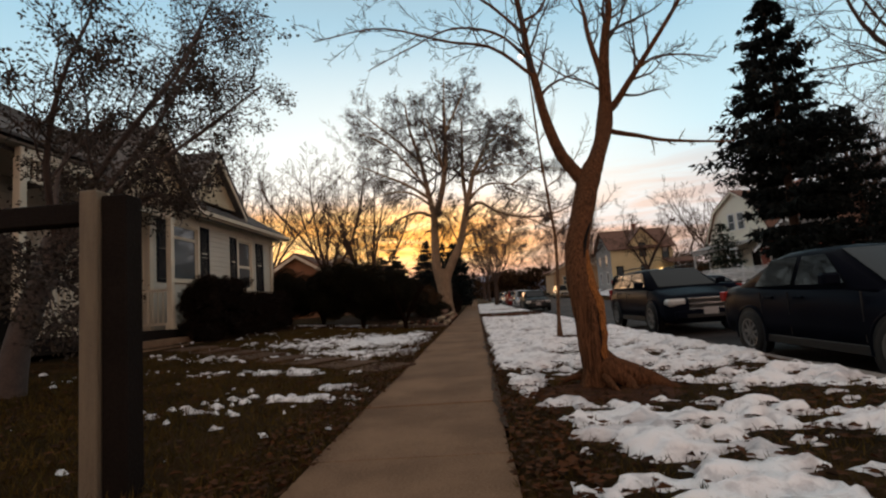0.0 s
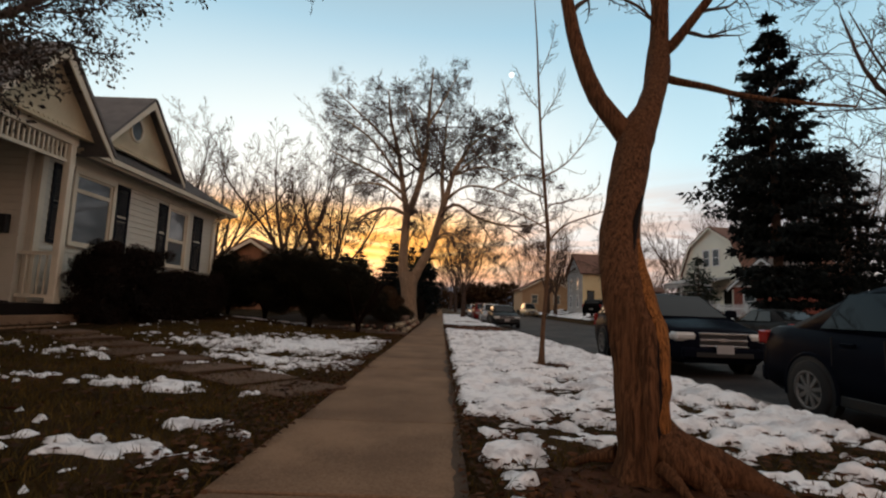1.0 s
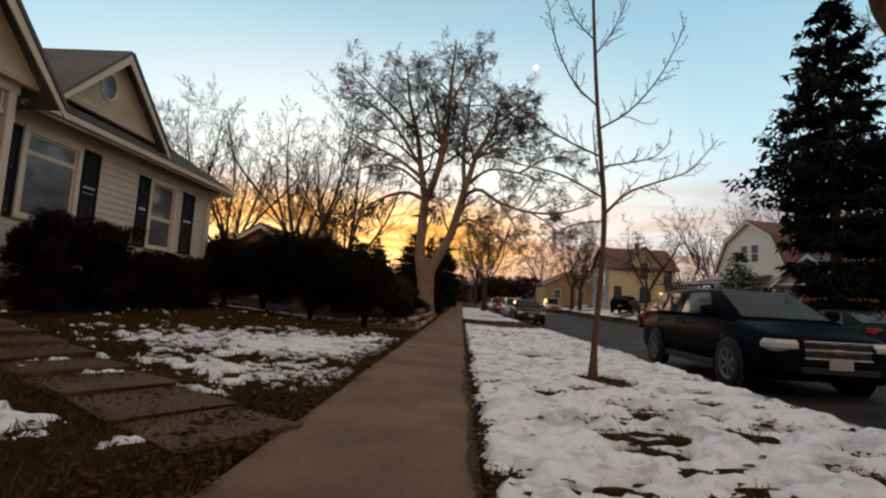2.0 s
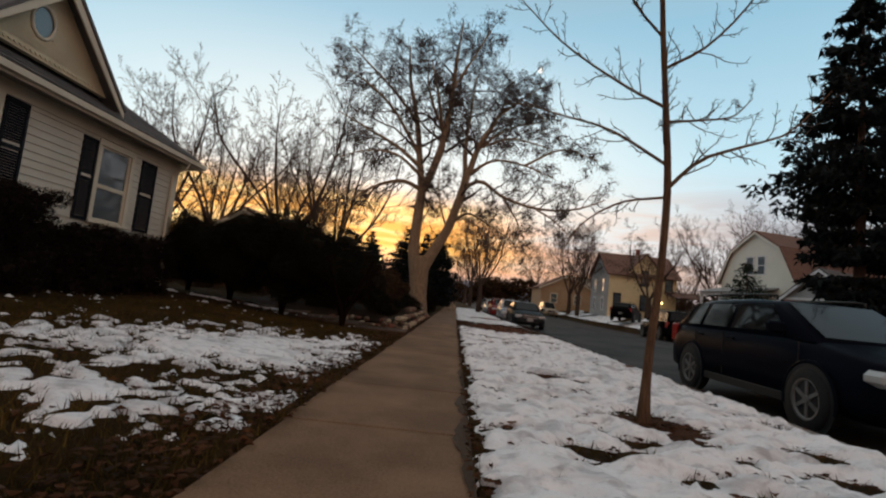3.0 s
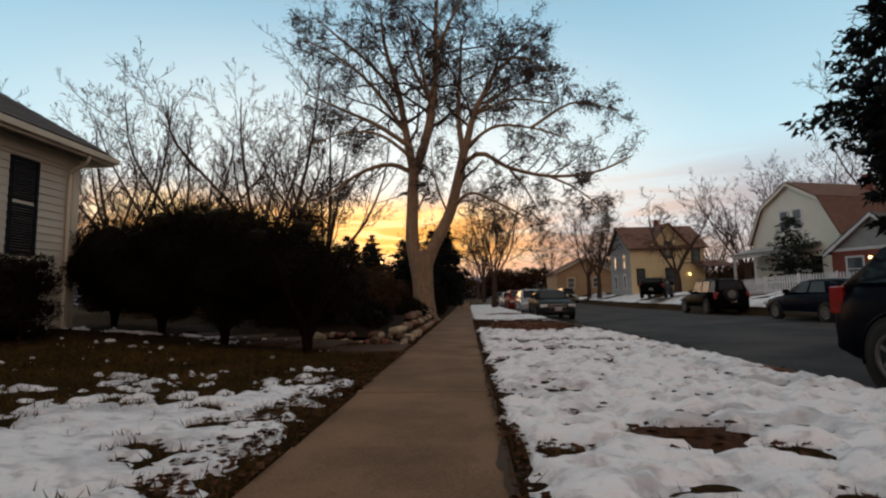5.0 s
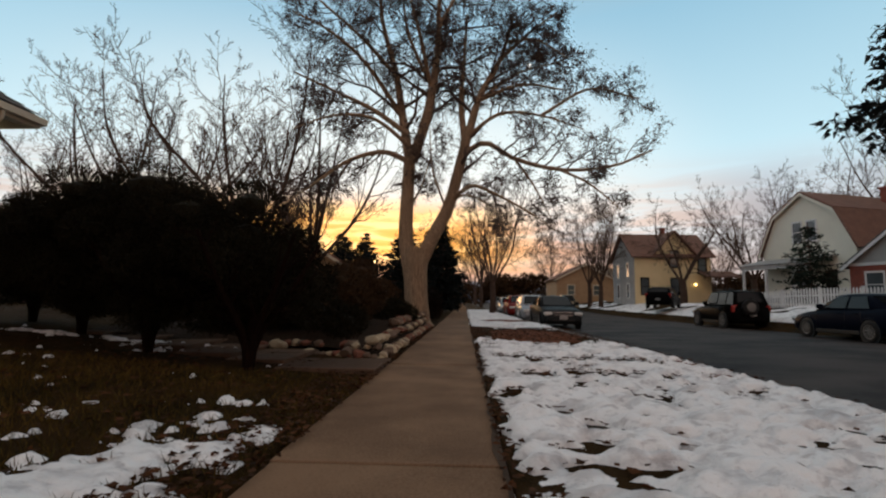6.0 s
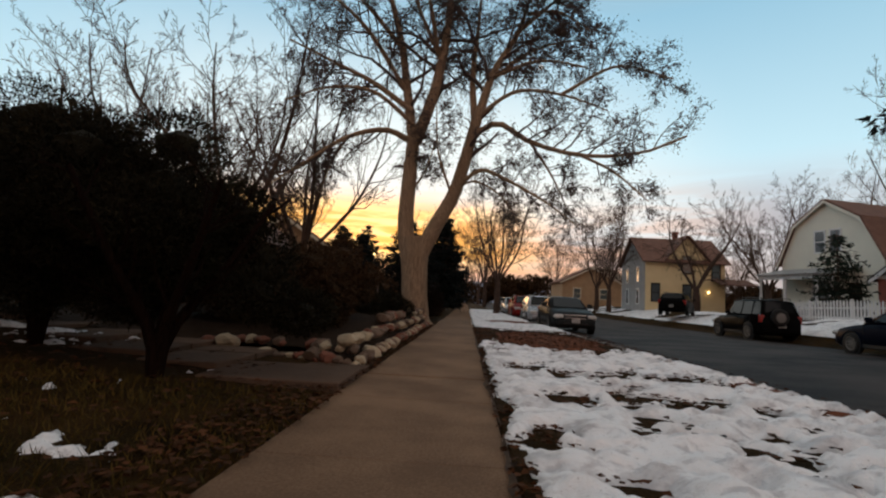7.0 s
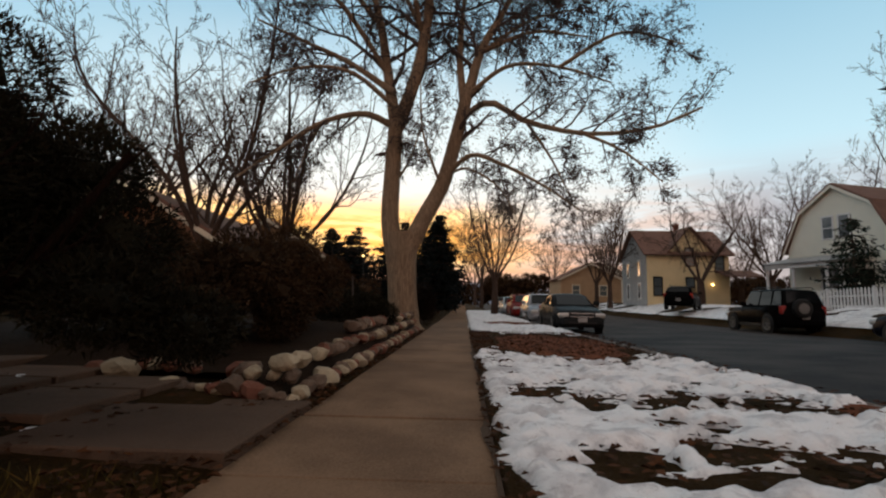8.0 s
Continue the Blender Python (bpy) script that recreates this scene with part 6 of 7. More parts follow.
def car(name, m, paint, label, length, width, height, front, hood, deck, belt, screens, wheels, r, style="sedan", category="car", group="parked cars", rim=None, spokes=10, clearance=0.2):
    """A parked car with its nose at y = 0, looking along -y. screens: where the windscreen starts, the roof starts, the roof ends, the rear glass ends."""
    top = thing(name, m, label, category, group)
    w = width / 2
    y0, y1, y2, y3 = screens
    L = length
    cl = clearance
    rings = [body_ring(0.0, cl + 0.12, front - 0.10, w * 0.72), body_ring(0.07, cl + 0.02, front, w * 0.86), body_ring(0.28, cl, front + 0.06, w * 0.955), body_ring(0.7, cl, hood - 0.06, w * 0.985),
             body_ring(y0 - 0.05, cl, hood, w), body_ring((y0 + y1) / 2 + 0.1, cl, belt, w), body_ring((y1 + y2) / 2, cl, belt + 0.015, w), body_ring(y2, cl, belt + 0.03, w)]
    if style == "sedan":
        rings += [body_ring(y3, cl, deck, w * 0.985), body_ring(L - 0.22, cl + 0.02, deck - 0.01, w * 0.95), body_ring(L - 0.05, cl + 0.05, deck - 0.06, w * 0.88), body_ring(L, cl + 0.14, deck - 0.16, w * 0.80)]
    else:
        rings += [body_ring(L - 0.35, cl, belt + 0.03, w * 0.985), body_ring(L - 0.08, cl + 0.03, belt + 0.02, w * 0.93), body_ring(L, cl + 0.10, belt - 0.05, w * 0.88)]
    part("body", loft(rings), paint, top, smooth=True)
    # cabin: pillars and roof over glass
    wb, wr = w * 0.90, w * 0.70
    zr = height

    def cab_ring(y, z, wt, zl):
        half = [(0, zl), (wb, zl), (wt + (wb - wt) * 0.12, zl + (z - zl) * 0.86), (wt, z - 0.05), (wt * 0.86, z - 0.008), (0, z + 0.012)]
        return [(x, y, q) for x, q in half] + [(-x, y, q) for x, q in reversed(half[1:-1])]
    zl = belt - 0.04
    cab = [cab_ring(y0, hood + 0.03, wb * 0.93, zl - 0.02), cab_ring(y1, zr - 0.04, wr, zl), cab_ring(y1 + (y2 - y1) * 0.35, zr, wr, zl), cab_ring(y1 + (y2 - y1) * 0.75, zr - 0.01, wr, zl), cab_ring(y2, zr - 0.06, wr * 0.97, zl), cab_ring(y3, deck + 0.03 if style == "sedan" else belt + 0.05, wb * 0.9, zl)]
    part("cabin", loft(cab), paint, top, smooth=True)

    def pane(name2, pts, label2):
        bm = bmesh.new()
        q = [Vector(p) for p in pts]
        n = (q[1] - q[0]).cross(q[2] - q[0]).normalized()
        c = sum(q, Vector()) / len(q)
        if n.dot(c - Vector((0, (y1 + y2) / 2, zl))) < 0:
            n = -n
        a = [bm.verts.new(p + n * 0.014) for p in q]
        b = [bm.verts.new(p - n * 0.01) for p in q]
        bm.faces.new(a)
        bm.faces.new(list(reversed(b)))
        for i in range(len(q)):
            j = (i + 1) % len(q)
            bm.faces.new((a[i], b[i], b[j], a[j]))
        return part(name2, bm, CAR_GLASS, top, label2)
    hi = zr - 0.10
    pane("windscreen", [(-wb * 0.80, y0 + 0.03, hood + 0.05), (wb * 0.80, y0 + 0.03, hood + 0.05), (wr * 0.86, y1 - 0.03, zr - 0.06), (-wr * 0.86, y1 - 0.03, zr - 0.06)], "dark windscreen")
    zrear = (deck + 0.06) if style == "sedan" else belt + 0.10
    pane("rear_window", [(-wb * 0.76, y3 - 0.04, zrear), (wb * 0.76, y3 - 0.04, zrear), (wr * 0.84, y2 + 0.04, zr - 0.09), (-wr * 0.84, y2 + 0.04, zr - 0.09)], "dark rear window")
    split = y1 + (y2 - y1) * (0.47 if style == "sedan" else 0.40)
    ends = [(y0 + (y1 - y0) * 0.55, y1 + 0.10, split - 0.05, split - 0.05), (split + 0.05, split + 0.05, y2 - 0.02 if style == "sedan" else y1 + (y2 - y1) * 0.74, y2 + 0.22 if style == "sedan" else y1 + (y2 - y1) * 0.76)]
    if style != "sedan":
        ends.append((y1 + (y2 - y1) * 0.80, y1 + (y2 - y1) * 0.80, y2 - 0.03, y2 + 0.16))
    xh = wr + (wb - wr) * 0.10
    for s in (-1, 1):
        for a_lo, a_hi, b_hi, b_lo in ends:
            pane("side_window", [(s * (wb - 0.012), a_lo, belt + 0.035), (s * xh, a_hi, hi), (s * xh, b_hi, hi), (s * (wb - 0.012), b_lo, belt + 0.035)], "dark side window")
        # door seams, handles, mirror, sill
        for yy in (y0 + 0.12, split, y2 - 0.02 if style == "sedan" else y1 + (y2 - y1) * 0.78):
            part("door_seam", boxed(s * w * 0.985 - 0.008, s * w * 0.985 + 0.008, yy - 0.005, yy + 0.005, cl + 0.16, belt - 0.05), TRIM_BLACK, top)
        for yy in (split - 0.20, (y2 - 0.22) if style == "sedan" else y1 + (y2 - y1) * 0.72):
            part("door_handle", boxed(s * w * 0.985 - 0.01, s * w * 0.985 + 0.025, yy - 0.09, yy + 0.09, belt - 0.13, belt - 0.10, 0.006), paint, top)
        part("mirror", boxed(min(s * w * 0.96, s * (w + 0.17)), max(s * w * 0.96, s * (w + 0.17)), y0 + 0.38, y0 + 0.50, belt + 0.02, belt + 0.17, 0.03), paint, top)
        part("sill_trim", boxed(s * w * 0.97 - 0.02, s * w * 0.97 + 0.02, wheels[0] + r + 0.05, wheels[1] - r - 0.05, cl + 0.02, cl + 0.13, 0.01), TRIM_BLACK, top)
        part("headlamp", boxed(min(s * w * 0.50, s * w * 0.93), max(s * w * 0.50, s * w * 0.93), -0.012, 0.30, front - 0.18, front - 0.02, 0.05, Matrix.Rotation(0, 4, "Z")), HEADLAMP, top, "clear headlamp lens")
        if style == "sedan":
            part("tail_lamp", boxed(min(s * w * 0.55, s * w * 0.93), max(s * w * 0.55, s * w * 0.93), L - 0.18, L - 0.01, deck - 0.25, deck - 0.08, 0.02), TAIL, top, "red tail lamp")
        else:
            part("tail_lamp", boxed(min(s * w * 0.74, s * w * 0.94), max(s * w * 0.74, s * w * 0.94), L - 0.20, L - 0.005, belt - 0.30, belt + 0.02, 0.02), TAIL, top, "red tail lamp")
        for yy in wheels:
            # arch lip round a flat black disc that stands in for the shaded well
            lip = []
            for a in np.linspace(-0.25, math.pi + 0.25, 19):
                lip.append((s * w * 0.99, yy + math.cos(a) * (r + 0.07), r + math.sin(a) * (r + 0.07)))
            av, af = [], []
            tube(av, af, lip, [0.026] * 19, 6)
            part_mesh("wheel_arch", mesh_from("wheel_arch", av, af, paint, True), top)
            bm = lathe([(0.001, 0), (r + 0.07, 0)], 28)
            bmesh.ops.transform(bm, matrix=pose(s * (w + 0.003), yy, r), verts=bm.verts)
            part("well_shade_disc", bm, TRIM_BLACK, top)
            wheel_into(top, s * (w - 0.07), yy, r, 0.21, spokes, rim or RIM)
    # face and back
    grille = part("grille", boxed(-w * 0.46, w * 0.46, -0.018, 0.06, front - 0.26, front - 0.03, 0.02), TRIM_BLACK, top, "black front grille")
    for zz in (front - 0.035, front - 0.145, front - 0.255):
        part("grille_bar", boxed(-w * 0.47, w * 0.47, -0.034, 0.0, zz - 0.016, zz + 0.016, 0.006), CHROME, grille, "chrome bar")
    part("badge", boxed(-0.07, 0.07, -0.032, -0.015, front - 0.17, front - 0.12, 0.01), CHROME, grille, "plain gold badge")
    part("bumper", boxed(-w * 0.80, w * 0.80, -0.05, 0.2, cl + 0.10, cl + 0.30, 0.04), paint, top)
    part("air_intake", boxed(-w * 0.55, w * 0.55, -0.056, 0.0, cl + 0.13, cl + 0.22, 0.01), TRIM_BLACK, top)
    part("number_plate", boxed(-0.15, 0.15, -0.07, -0.052, cl + 0.20, cl + 0.35), PLATE, top, "pale number plate with plain bars")
    part("bumper", boxed(-w * 0.86, w * 0.86, L - 0.22, L + 0.05, cl + 0.10, cl + 0.32, 0.04), paint, top)
    part("number_plate", boxed(-0.15, 0.15, L + 0.052, L + 0.066, cl + 0.34, cl + 0.49), PLATE, top, "pale number plate with plain bars")
    part("plate_bar", boxed(-0.11, 0.11, L + 0.066, L + 0.070, cl + 0.39, cl + 0.44), TRIM_BLACK, top)
    if style == "suv":
        for s in (-1, 1):
            rv4, rf4 = [], []
            tube(rv4, rf4, smooth_line([(s * wr * 0.92, y1 + 0.15, zr - 0.02), (s * wr * 0.92, y1 + 0.3, zr + 0.05), (s * wr * 0.92, y2 - 0.25, zr + 0.05), (s * wr * 0.92, y2 - 0.1, zr - 0.03)], 10), [0.018] * 10, 6)
            part_mesh("roof_rail", mesh_from("roof_rail", rv4, rf4, TRIM_BLACK, True), top)
    return top


def road_z(y, f=0.15):
    return land(0, y) - 0.23 + 0.10 * (1 - (2 * f - 1) ** 2)


SEDAN = dict(length=4.6, width=1.76, height=1.46, front=0.72, hood=0.92, deck=1.02, belt=0.96, screens=(1.25, 2.05, 3.30, 4.02), wheels=(0.92, 3.60), r=0.32)
SUV = dict(length=4.75, width=1.84, height=1.56, front=0.82, hood=1.02, deck=1.05, belt=1.06, screens=(1.02, 1.92, 4.20, 4.66), wheels=(0.95, 3.80), r=0.36, style="suv", clearance=0.24)
car("sedan", pose(5.50, 4.95, road_z(8)), PAINT_NAVY, "dark navy sedan parked at the kerb, nose to viewer", spokes=9, **SEDAN)
car("suv", pose(5.55, 11.9, road_z(12)), PAINT_NAVY, "dark navy crossover with chrome grille parked at kerb", spokes=6, **SUV)
car("sedan", pose(4.50, 33.2, road_z(34)), PAINT_GREY, "dark grey older sedan parked at the kerb", **{**SEDAN, "length": 4.5, "width": 1.68, "height": 1.40})
car("hatchback", pose(4.40, 39.6, road_z(40)), PAINT_SILVER, "silver-blue hatchback parked at the kerb", **{**SUV, "length": 4.2, "width": 1.7, "height": 1.5, "screens": (1.1, 1.8, 3.7, 4.12), "wheels": (0.85, 3.3), "r": 0.31, "clearance": 0.18, "front": 0.74, "hood": 0.95, "belt": 0.98})
car("suv", pose(4.30, 46.0, road_z(47)), PAINT_RED, "dark red sport utility parked at the kerb", **SUV)
car("sedan", pose(4.25, 53.5, road_z(55)), PAINT_SILVER, "silver sedan parked down the street", **SEDAN)
car("sedan", pose(4.1, 61.0, road_z(62)), PAINT_GREY, "grey sedan parked down the street", **SEDAN)
turned = pose(0, 0, 0, 0, 0, 180)
jeep = car("suv", pose(13.3, 39.7, road_z(37, 0.85)) @ turned, PAINT_BLACK, "black boxy sport utility seen from behind", spokes=5, **{**SUV, "length": 4.15, "height": 1.74, "width": 1.76, "screens": (1.35, 1.75, 3.9, 4.12), "wheels": (0.8, 3.3)})
spare = thing("spare_wheel", pose(0.12, 4.24, 0.98, 0, 0, 90))
spare.parent = jeep
part("tyre", lathe([(0.001, 0.10), (0.22, 0.10), (0.33, 0.09), (0.36, 0.03), (0.36, -0.06), (0.30, -0.10), (0.001, -0.10)]), TYRE, spare, "black tyre", True)
part("rim", lathe([(0.001, 0.115), (0.10, 0.125), (0.20, 0.105)], 20), RIM, spare, "grey rim", True)
car("sedan", pose(13.1, 31.3, road_z(30, 0.85)) @ turned, PAINT_BLUE, "dark blue sedan parked on the far side", **SEDAN)
car("sedan", pose(13.2, 24.6, road_z(24, 0.85)) @ turned, PAINT_GREY, "dark grey sedan parked on the far side", **SEDAN)
car("suv", pose(13.2, 18.6, road_z(18, 0.85)) @ turned, PAINT_SILVER, "silver sport utility parked on the far side", **SUV)
car("suv", pose(16.6, 53.0, land(16.6, 53) + 0.05) @ pose(0, 0, 0, 0, 0, 150), PAINT_BLACK, "black sport utility standing in a drive", **SUV)
car("pickup", pose(12.6, 70.0, road_z(70, 0.85)), PAINT_TAN, "tan pickup parked far down the street", **{**SUV, "height": 1.85})


# ---- houses across the street ----
def simple_window(parent, m, w, h, mat):
    """A sash window in a wall, centred at m, facing -y."""
    win = thing("window", m)
    win.parent = parent
    tagged(win, "dark sash window in pale frame")
    for a, b, c, d in ((-w / 2 - 0.1, -w / 2, -h / 2, h / 2), (w / 2, w / 2 + 0.1, -h / 2, h / 2), (-w / 2 - 0.1, w / 2 + 0.1, h / 2, h / 2 + 0.13), (-w / 2 - 0.13, w / 2 + 0.13, -h / 2 - 0.09, -h / 2)):
        part("frame", boxed(a, b, -0.06, 0.02, c, d, 0.008), mat, win)
    part("meeting_rail", boxed(-w / 2, w / 2, -0.035, 0.0, -0.03, 0.03), mat, win)
    part("pane", boxed(-w / 2, w / 2, -0.012, 0.0, 0.03, h / 2), PANE, win)
    part("pane", boxed(-w / 2, w / 2, -0.012, 0.0, -h / 2, -0.03), PANE, win)
    return win


def chimney_on(parent, x, y, z0, z1, w=0.5):
    bm = boxed(x - w / 2, x + w / 2, y - w / 2, y + w / 2, z0, z1, 0.01)
    box(bm, x - w / 2 - 0.06, x + w / 2 + 0.06, y - w / 2 - 0.06, y + w / 2 + 0.06, z1 - 0.18, z1 + 0.02)
    part("chimney", bm, BRICK, parent, "red brick chimney")


def boards(parent, x0, x1, y, z0, z1, mat, width_at=None, step=0.22):
    """Clapboards on a wall that faces -y."""
    bm = bmesh.new()
    z = z0
    while z < z1:
        a, b = (x0, x1) if width_at is None else width_at(z + step)
        if b - a > 0.2:
            v = [bm.verts.new(p) for p in ((a, y, z + step), (b, y, z + step), (b, y - 0.03, z), (a, y - 0.03, z), (a, y, z), (b, y, z))]
            bm.faces.new(v[:4])
            bm.faces.new((v[3], v[2], v[5], v[4]))
        z += step
    p = part("clapboards", bm, mat, parent)
    tagged(p, kind="stuff")


# white gambrel house; its gable end looks at the street
gam = thing("house", pose(28.2, 54.2, 0.85, 0, 0, -74), "white gambrel-roofed house with brown shingles and porch", "house")
GW, GD = 4.0, 12.0
gam_out = [(-GW, 0), (GW, 0), (GW, 4.7), (2.65, 7.6), (0, 9.3), (-2.65, 7.6), (-GW, 4.7)]
part("wall", prism(gam_out, "y", 0, GD), WHITEWALL, gam)


def gam_width(z):
    if z < 4.7:
        return (-GW, GW)
    if z < 7.6:
        q = GW - (z - 4.7) / 2.9 * (GW - 2.65)
    else:
        q = max(0.0, 2.65 * (1 - (z - 7.6) / 1.7))
    return (-q, q)


boards(gam, -GW, GW, 0, 0.2, 9.0, WHITEWALL, gam_width)
for s in (-1, 1):
    for (xa, za), (xb, zb) in (((GW + 0.25, 4.35), (2.65, 7.6)), ((2.65, 7.6), (0, 9.3))):
        part("roof", slab_from(((s * xa, -0.35, za), (s * xb, -0.35, zb), (s * xb, GD + 0.3, zb), (s * xa, GD + 0.3, za)), 0.14), ROOF_BROWN, gam)
        part("rake_board", prism([(s * xa, za), (s * xb, zb), (s * xb, zb - 0.22), (s * xa, za - 0.22)], "y", -0.38, -0.30), WHITEWALL, gam)
for wx in (-0.62, 0.62):
    simple_window(gam, pose(wx, -0.03, 6.1), 0.75, 1.6, PICKET)
simple_window(gam, pose(-0.6, -0.03, 2.3), 1.3, 1.5, PICKET)
simple_window(gam, pose(GW + 0.03, 3.5, 2.6, 0, 0, 90), 0.8, 1.5, PICKET)
part("door", boxed(1.5, 2.45, -0.06, 0.0, 0.75, 2.85, 0.01), DARKWOOD, gam, "dark front door")
part("porch_deck", boxed(-GW + 0.1, GW - 1.8, -2.4, -0.03, 0.3, 0.7), GREYWALL, gam)
part("porch_roof", slab_from(((-GW - 0.1, -2.7, 3.35), (GW - 1.5, -2.7, 3.35), (GW - 1.5, -0.04, 3.95), (-GW - 0.1, -0.04, 3.95)), 0.1), GREYWALL, gam)
part("porch_beam", boxed(-GW, GW - 1.7, -2.5, -2.3, 3.05, 3.35), PICKET, gam)
for px in (-GW + 0.15, -1.6, 1.0, GW - 1.9):
    part("porch_column", lathe([(0.16, 0.7), (0.13, 0.9), (0.11, 2.0), (0.10, 2.9), (0.15, 3.05)], 12), PICKET, gam).matrix_basis = pose(px, -2.4, 0, 0, -90, 0)
chimney_on(gam, 1.0, 7.5, 8.3, 10.1, 0.45)

# small red brick house with a shingled gable
red = thing("house", pose(27.6, 45.0, 0.85, 0, 0, -62), "small red brick house with pale blue-grey gable", "house")
part("wall", boxed(-2.6, 2.6, 0, 7, 0, 2.9), BRICK, red)
part("gable_wall", prism([(-2.6, 2.9), (2.6, 2.9), (0, 5.1)], "y", 0.02, 0.3), GREYWALL, red, "pale blue-grey gable")
for s in (-1, 1):
    part("roof", slab_from(((s * 3.0, -0.3, 2.6), (0, -0.3, 5.15), (0, 7.2, 5.15), (s * 3.0, 7.2, 2.6)), 0.12), ROOF, red)
    part("rake_board", prism([(s * 3.0, 2.62), (0, 5.17), (0, 4.93), (s * 3.0, 2.38)], "y", -0.33, -0.26), PICKET, red)
part("frieze_board", boxed(-2.7, 2.7, -0.05, 0.02, 2.75, 2.95), PICKET, red)
simple_window(red, pose(-1.2, -0.02, 1.5), 0.9, 1.5, PICKET)
simple_window(red, pose(1.2, -0.02, 1.5), 0.9, 1.5, PICKET)

red_lamp = thing("wall_lamp", pose(26.6, 44.2, 3.0), "small lit orange lamp on the brick house", "lamp")
bm = bmesh.new()
bmesh.ops.create_icosphere(bm, subdivisions=2, radius=0.10)
part("globe", bm, GLOW_WARM, red_lamp, "glowing orange globe", True)
part("bracket", beam((0, 0, 0.05), (0.7, 0.5, 0.05), 0.05, 0.05), TRIM_BLACK, red_lamp)

# yellow house at the corner
yel = thing("house", pose(17.4, 63.0, 0.9) @ Matrix.Diagonal((0.78, 0.80, 0.98, 1)), "two-storey yellow house with brown cross-gabled roof", "house")
part("wall", boxed(0, 9.5, 0, 9, 0, 5.0), YELLOW, yel)
# street side coloured grey instead of yellow: its shade is painted in
part("wall", boxed(-0.06, -0.005, 0.1, 8.9, 0, 5.0), GREYWALL, yel, "yellow side wall with its shade painted grey")
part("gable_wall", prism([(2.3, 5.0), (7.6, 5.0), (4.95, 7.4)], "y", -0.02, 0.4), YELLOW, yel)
# side gable in the same painted-in shade
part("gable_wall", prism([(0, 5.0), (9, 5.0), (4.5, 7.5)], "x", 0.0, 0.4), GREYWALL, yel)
part("roof", slab_from(((-0.5, -0.5, 4.7), (10, -0.5, 4.7), (10, 4.5, 7.5), (-0.5, 4.5, 7.5)), 0.14), ROOF_BROWN, yel)
part("roof", slab_from(((-0.5, 9.5, 4.7), (10, 9.5, 4.7), (10, 4.5, 7.5), (-0.5, 4.5, 7.5)), 0.14), ROOF_BROWN, yel)
for s in (-1, 1):
    part("roof", slab_from(((4.95 + s * 3.0, -0.6, 4.65), (4.95, -0.6, 7.4), (4.95, 4.5, 7.5), (4.95 + s * 3.0, 4.5, 4.75)), 0.13), ROOF_BROWN, yel)
for wx, wz in ((4.95, 4.6), (4.95, 1.8), (8.4, 4.0), (1.2, 1.8)):
    simple_window(yel, pose(wx, -0.05, wz), 0.9, 1.6, DARKWOOD)
for wy, wz in ((2.5, 3.6), (6.5, 3.6), (2.5, 1.4), (6.5, 1.4)):
    simple_window(yel, pose(-0.07, wy, wz, 0, 0, -90), 0.8, 1.4, PICKET)
chimney_on(yel, 5.6, 5.0, 7.0, 8.4, 0.55)
part("porch_roof", slab_from(((7.8, -2.4, 2.7), (12, -2.4, 2.7), (12, 0, 3.3), (7.8, 0, 3.3)), 0.1), ROOF_BROWN, yel)
porch_light = thing("wall_lamp", pose(23.2, 62.8, 2.9), "small lit porch lamp on the yellow house", "lamp")
bm = bmesh.new()
bmesh.ops.create_icosphere(bm, subdivisions=2, radius=0.11)
part("globe", bm, GLOW_WARM, porch_light, "glowing warm globe", True)
part("bracket", boxed(-0.04, 0.04, 0.05, 0.2, -0.04, 0.04), TRIM_BLACK, porch_light)


def plain_house(x, y, z, w, d, h, rise, turn, wall, roof_mat, label, windows=((0.25, 0.45), (0.7, 0.45))):
    top = thing("house", pose(x, y, z, 0, 0, turn), label, "house")
    part("wall", boxed(-w / 2, w / 2, 0, d, -0.3, h), wall, top)
    part("gable_wall", prism([(-w / 2, h), (w / 2, h), (0, h + rise)], "y", 0.01, d - 0.01), wall, top)
    for s in (-1, 1):
        part("roof", slab_from(((s * (w / 2 + 0.4), -0.4, h - 0.25), (0, -0.4, h + rise), (0, d + 0.4, h + rise), (s * (w / 2 + 0.4), d + 0.4, h - 0.25)), 0.13), roof_mat, top)
        part("rake_board", prism([(s * (w / 2 + 0.4), h - 0.25), (0, h + rise), (0, h + rise - 0.22), (s * (w / 2 + 0.4), h - 0.47)], "y", -0.43, -0.36), TRIM, top)
    for fx, fz in windows:
        simple_window(top, pose(-w / 2 + w * fx, -0.03, h * fz + 0.3), 0.9, 1.3, TRIM)
    return top


plain_house(-11.6, 34.5, 0.4, 5.6, 8.0, 2.7, 1.7, 0, BROWNWALL, ROOF_BROWN, "low brown shingled house with gabled roof")
plain_house(-12.0, 47.0, 0.4, 7.5, 9.0, 3.2, 2.3, 20, TAN, ROOF_BROWN, "tan house behind the garden thicket")
plain_house(-14.5, 60.0, 0.5, 7.0, 9.0, 3.2, 2.4, 90, TAN, ROOF, "tan house behind the evergreens")
plain_house(17.5, 84.0, 0.9, 8.0, 9.0, 3.6, 2.0, 0, TAN, ROOF_BROWN, "low tan building down the street")
plain_house(24.0, 100.0, 0.9, 9.0, 9.0, 4.5, 2.4, -20, WHITEWALL, ROOF, "pale house far down the street")
plain_house(29.5, 18.0, 0.9, 9.0, 10.0, 4.4, 3.0, -80, BRICK, ROOF_BROWN, "brick house across the street behind spruces")
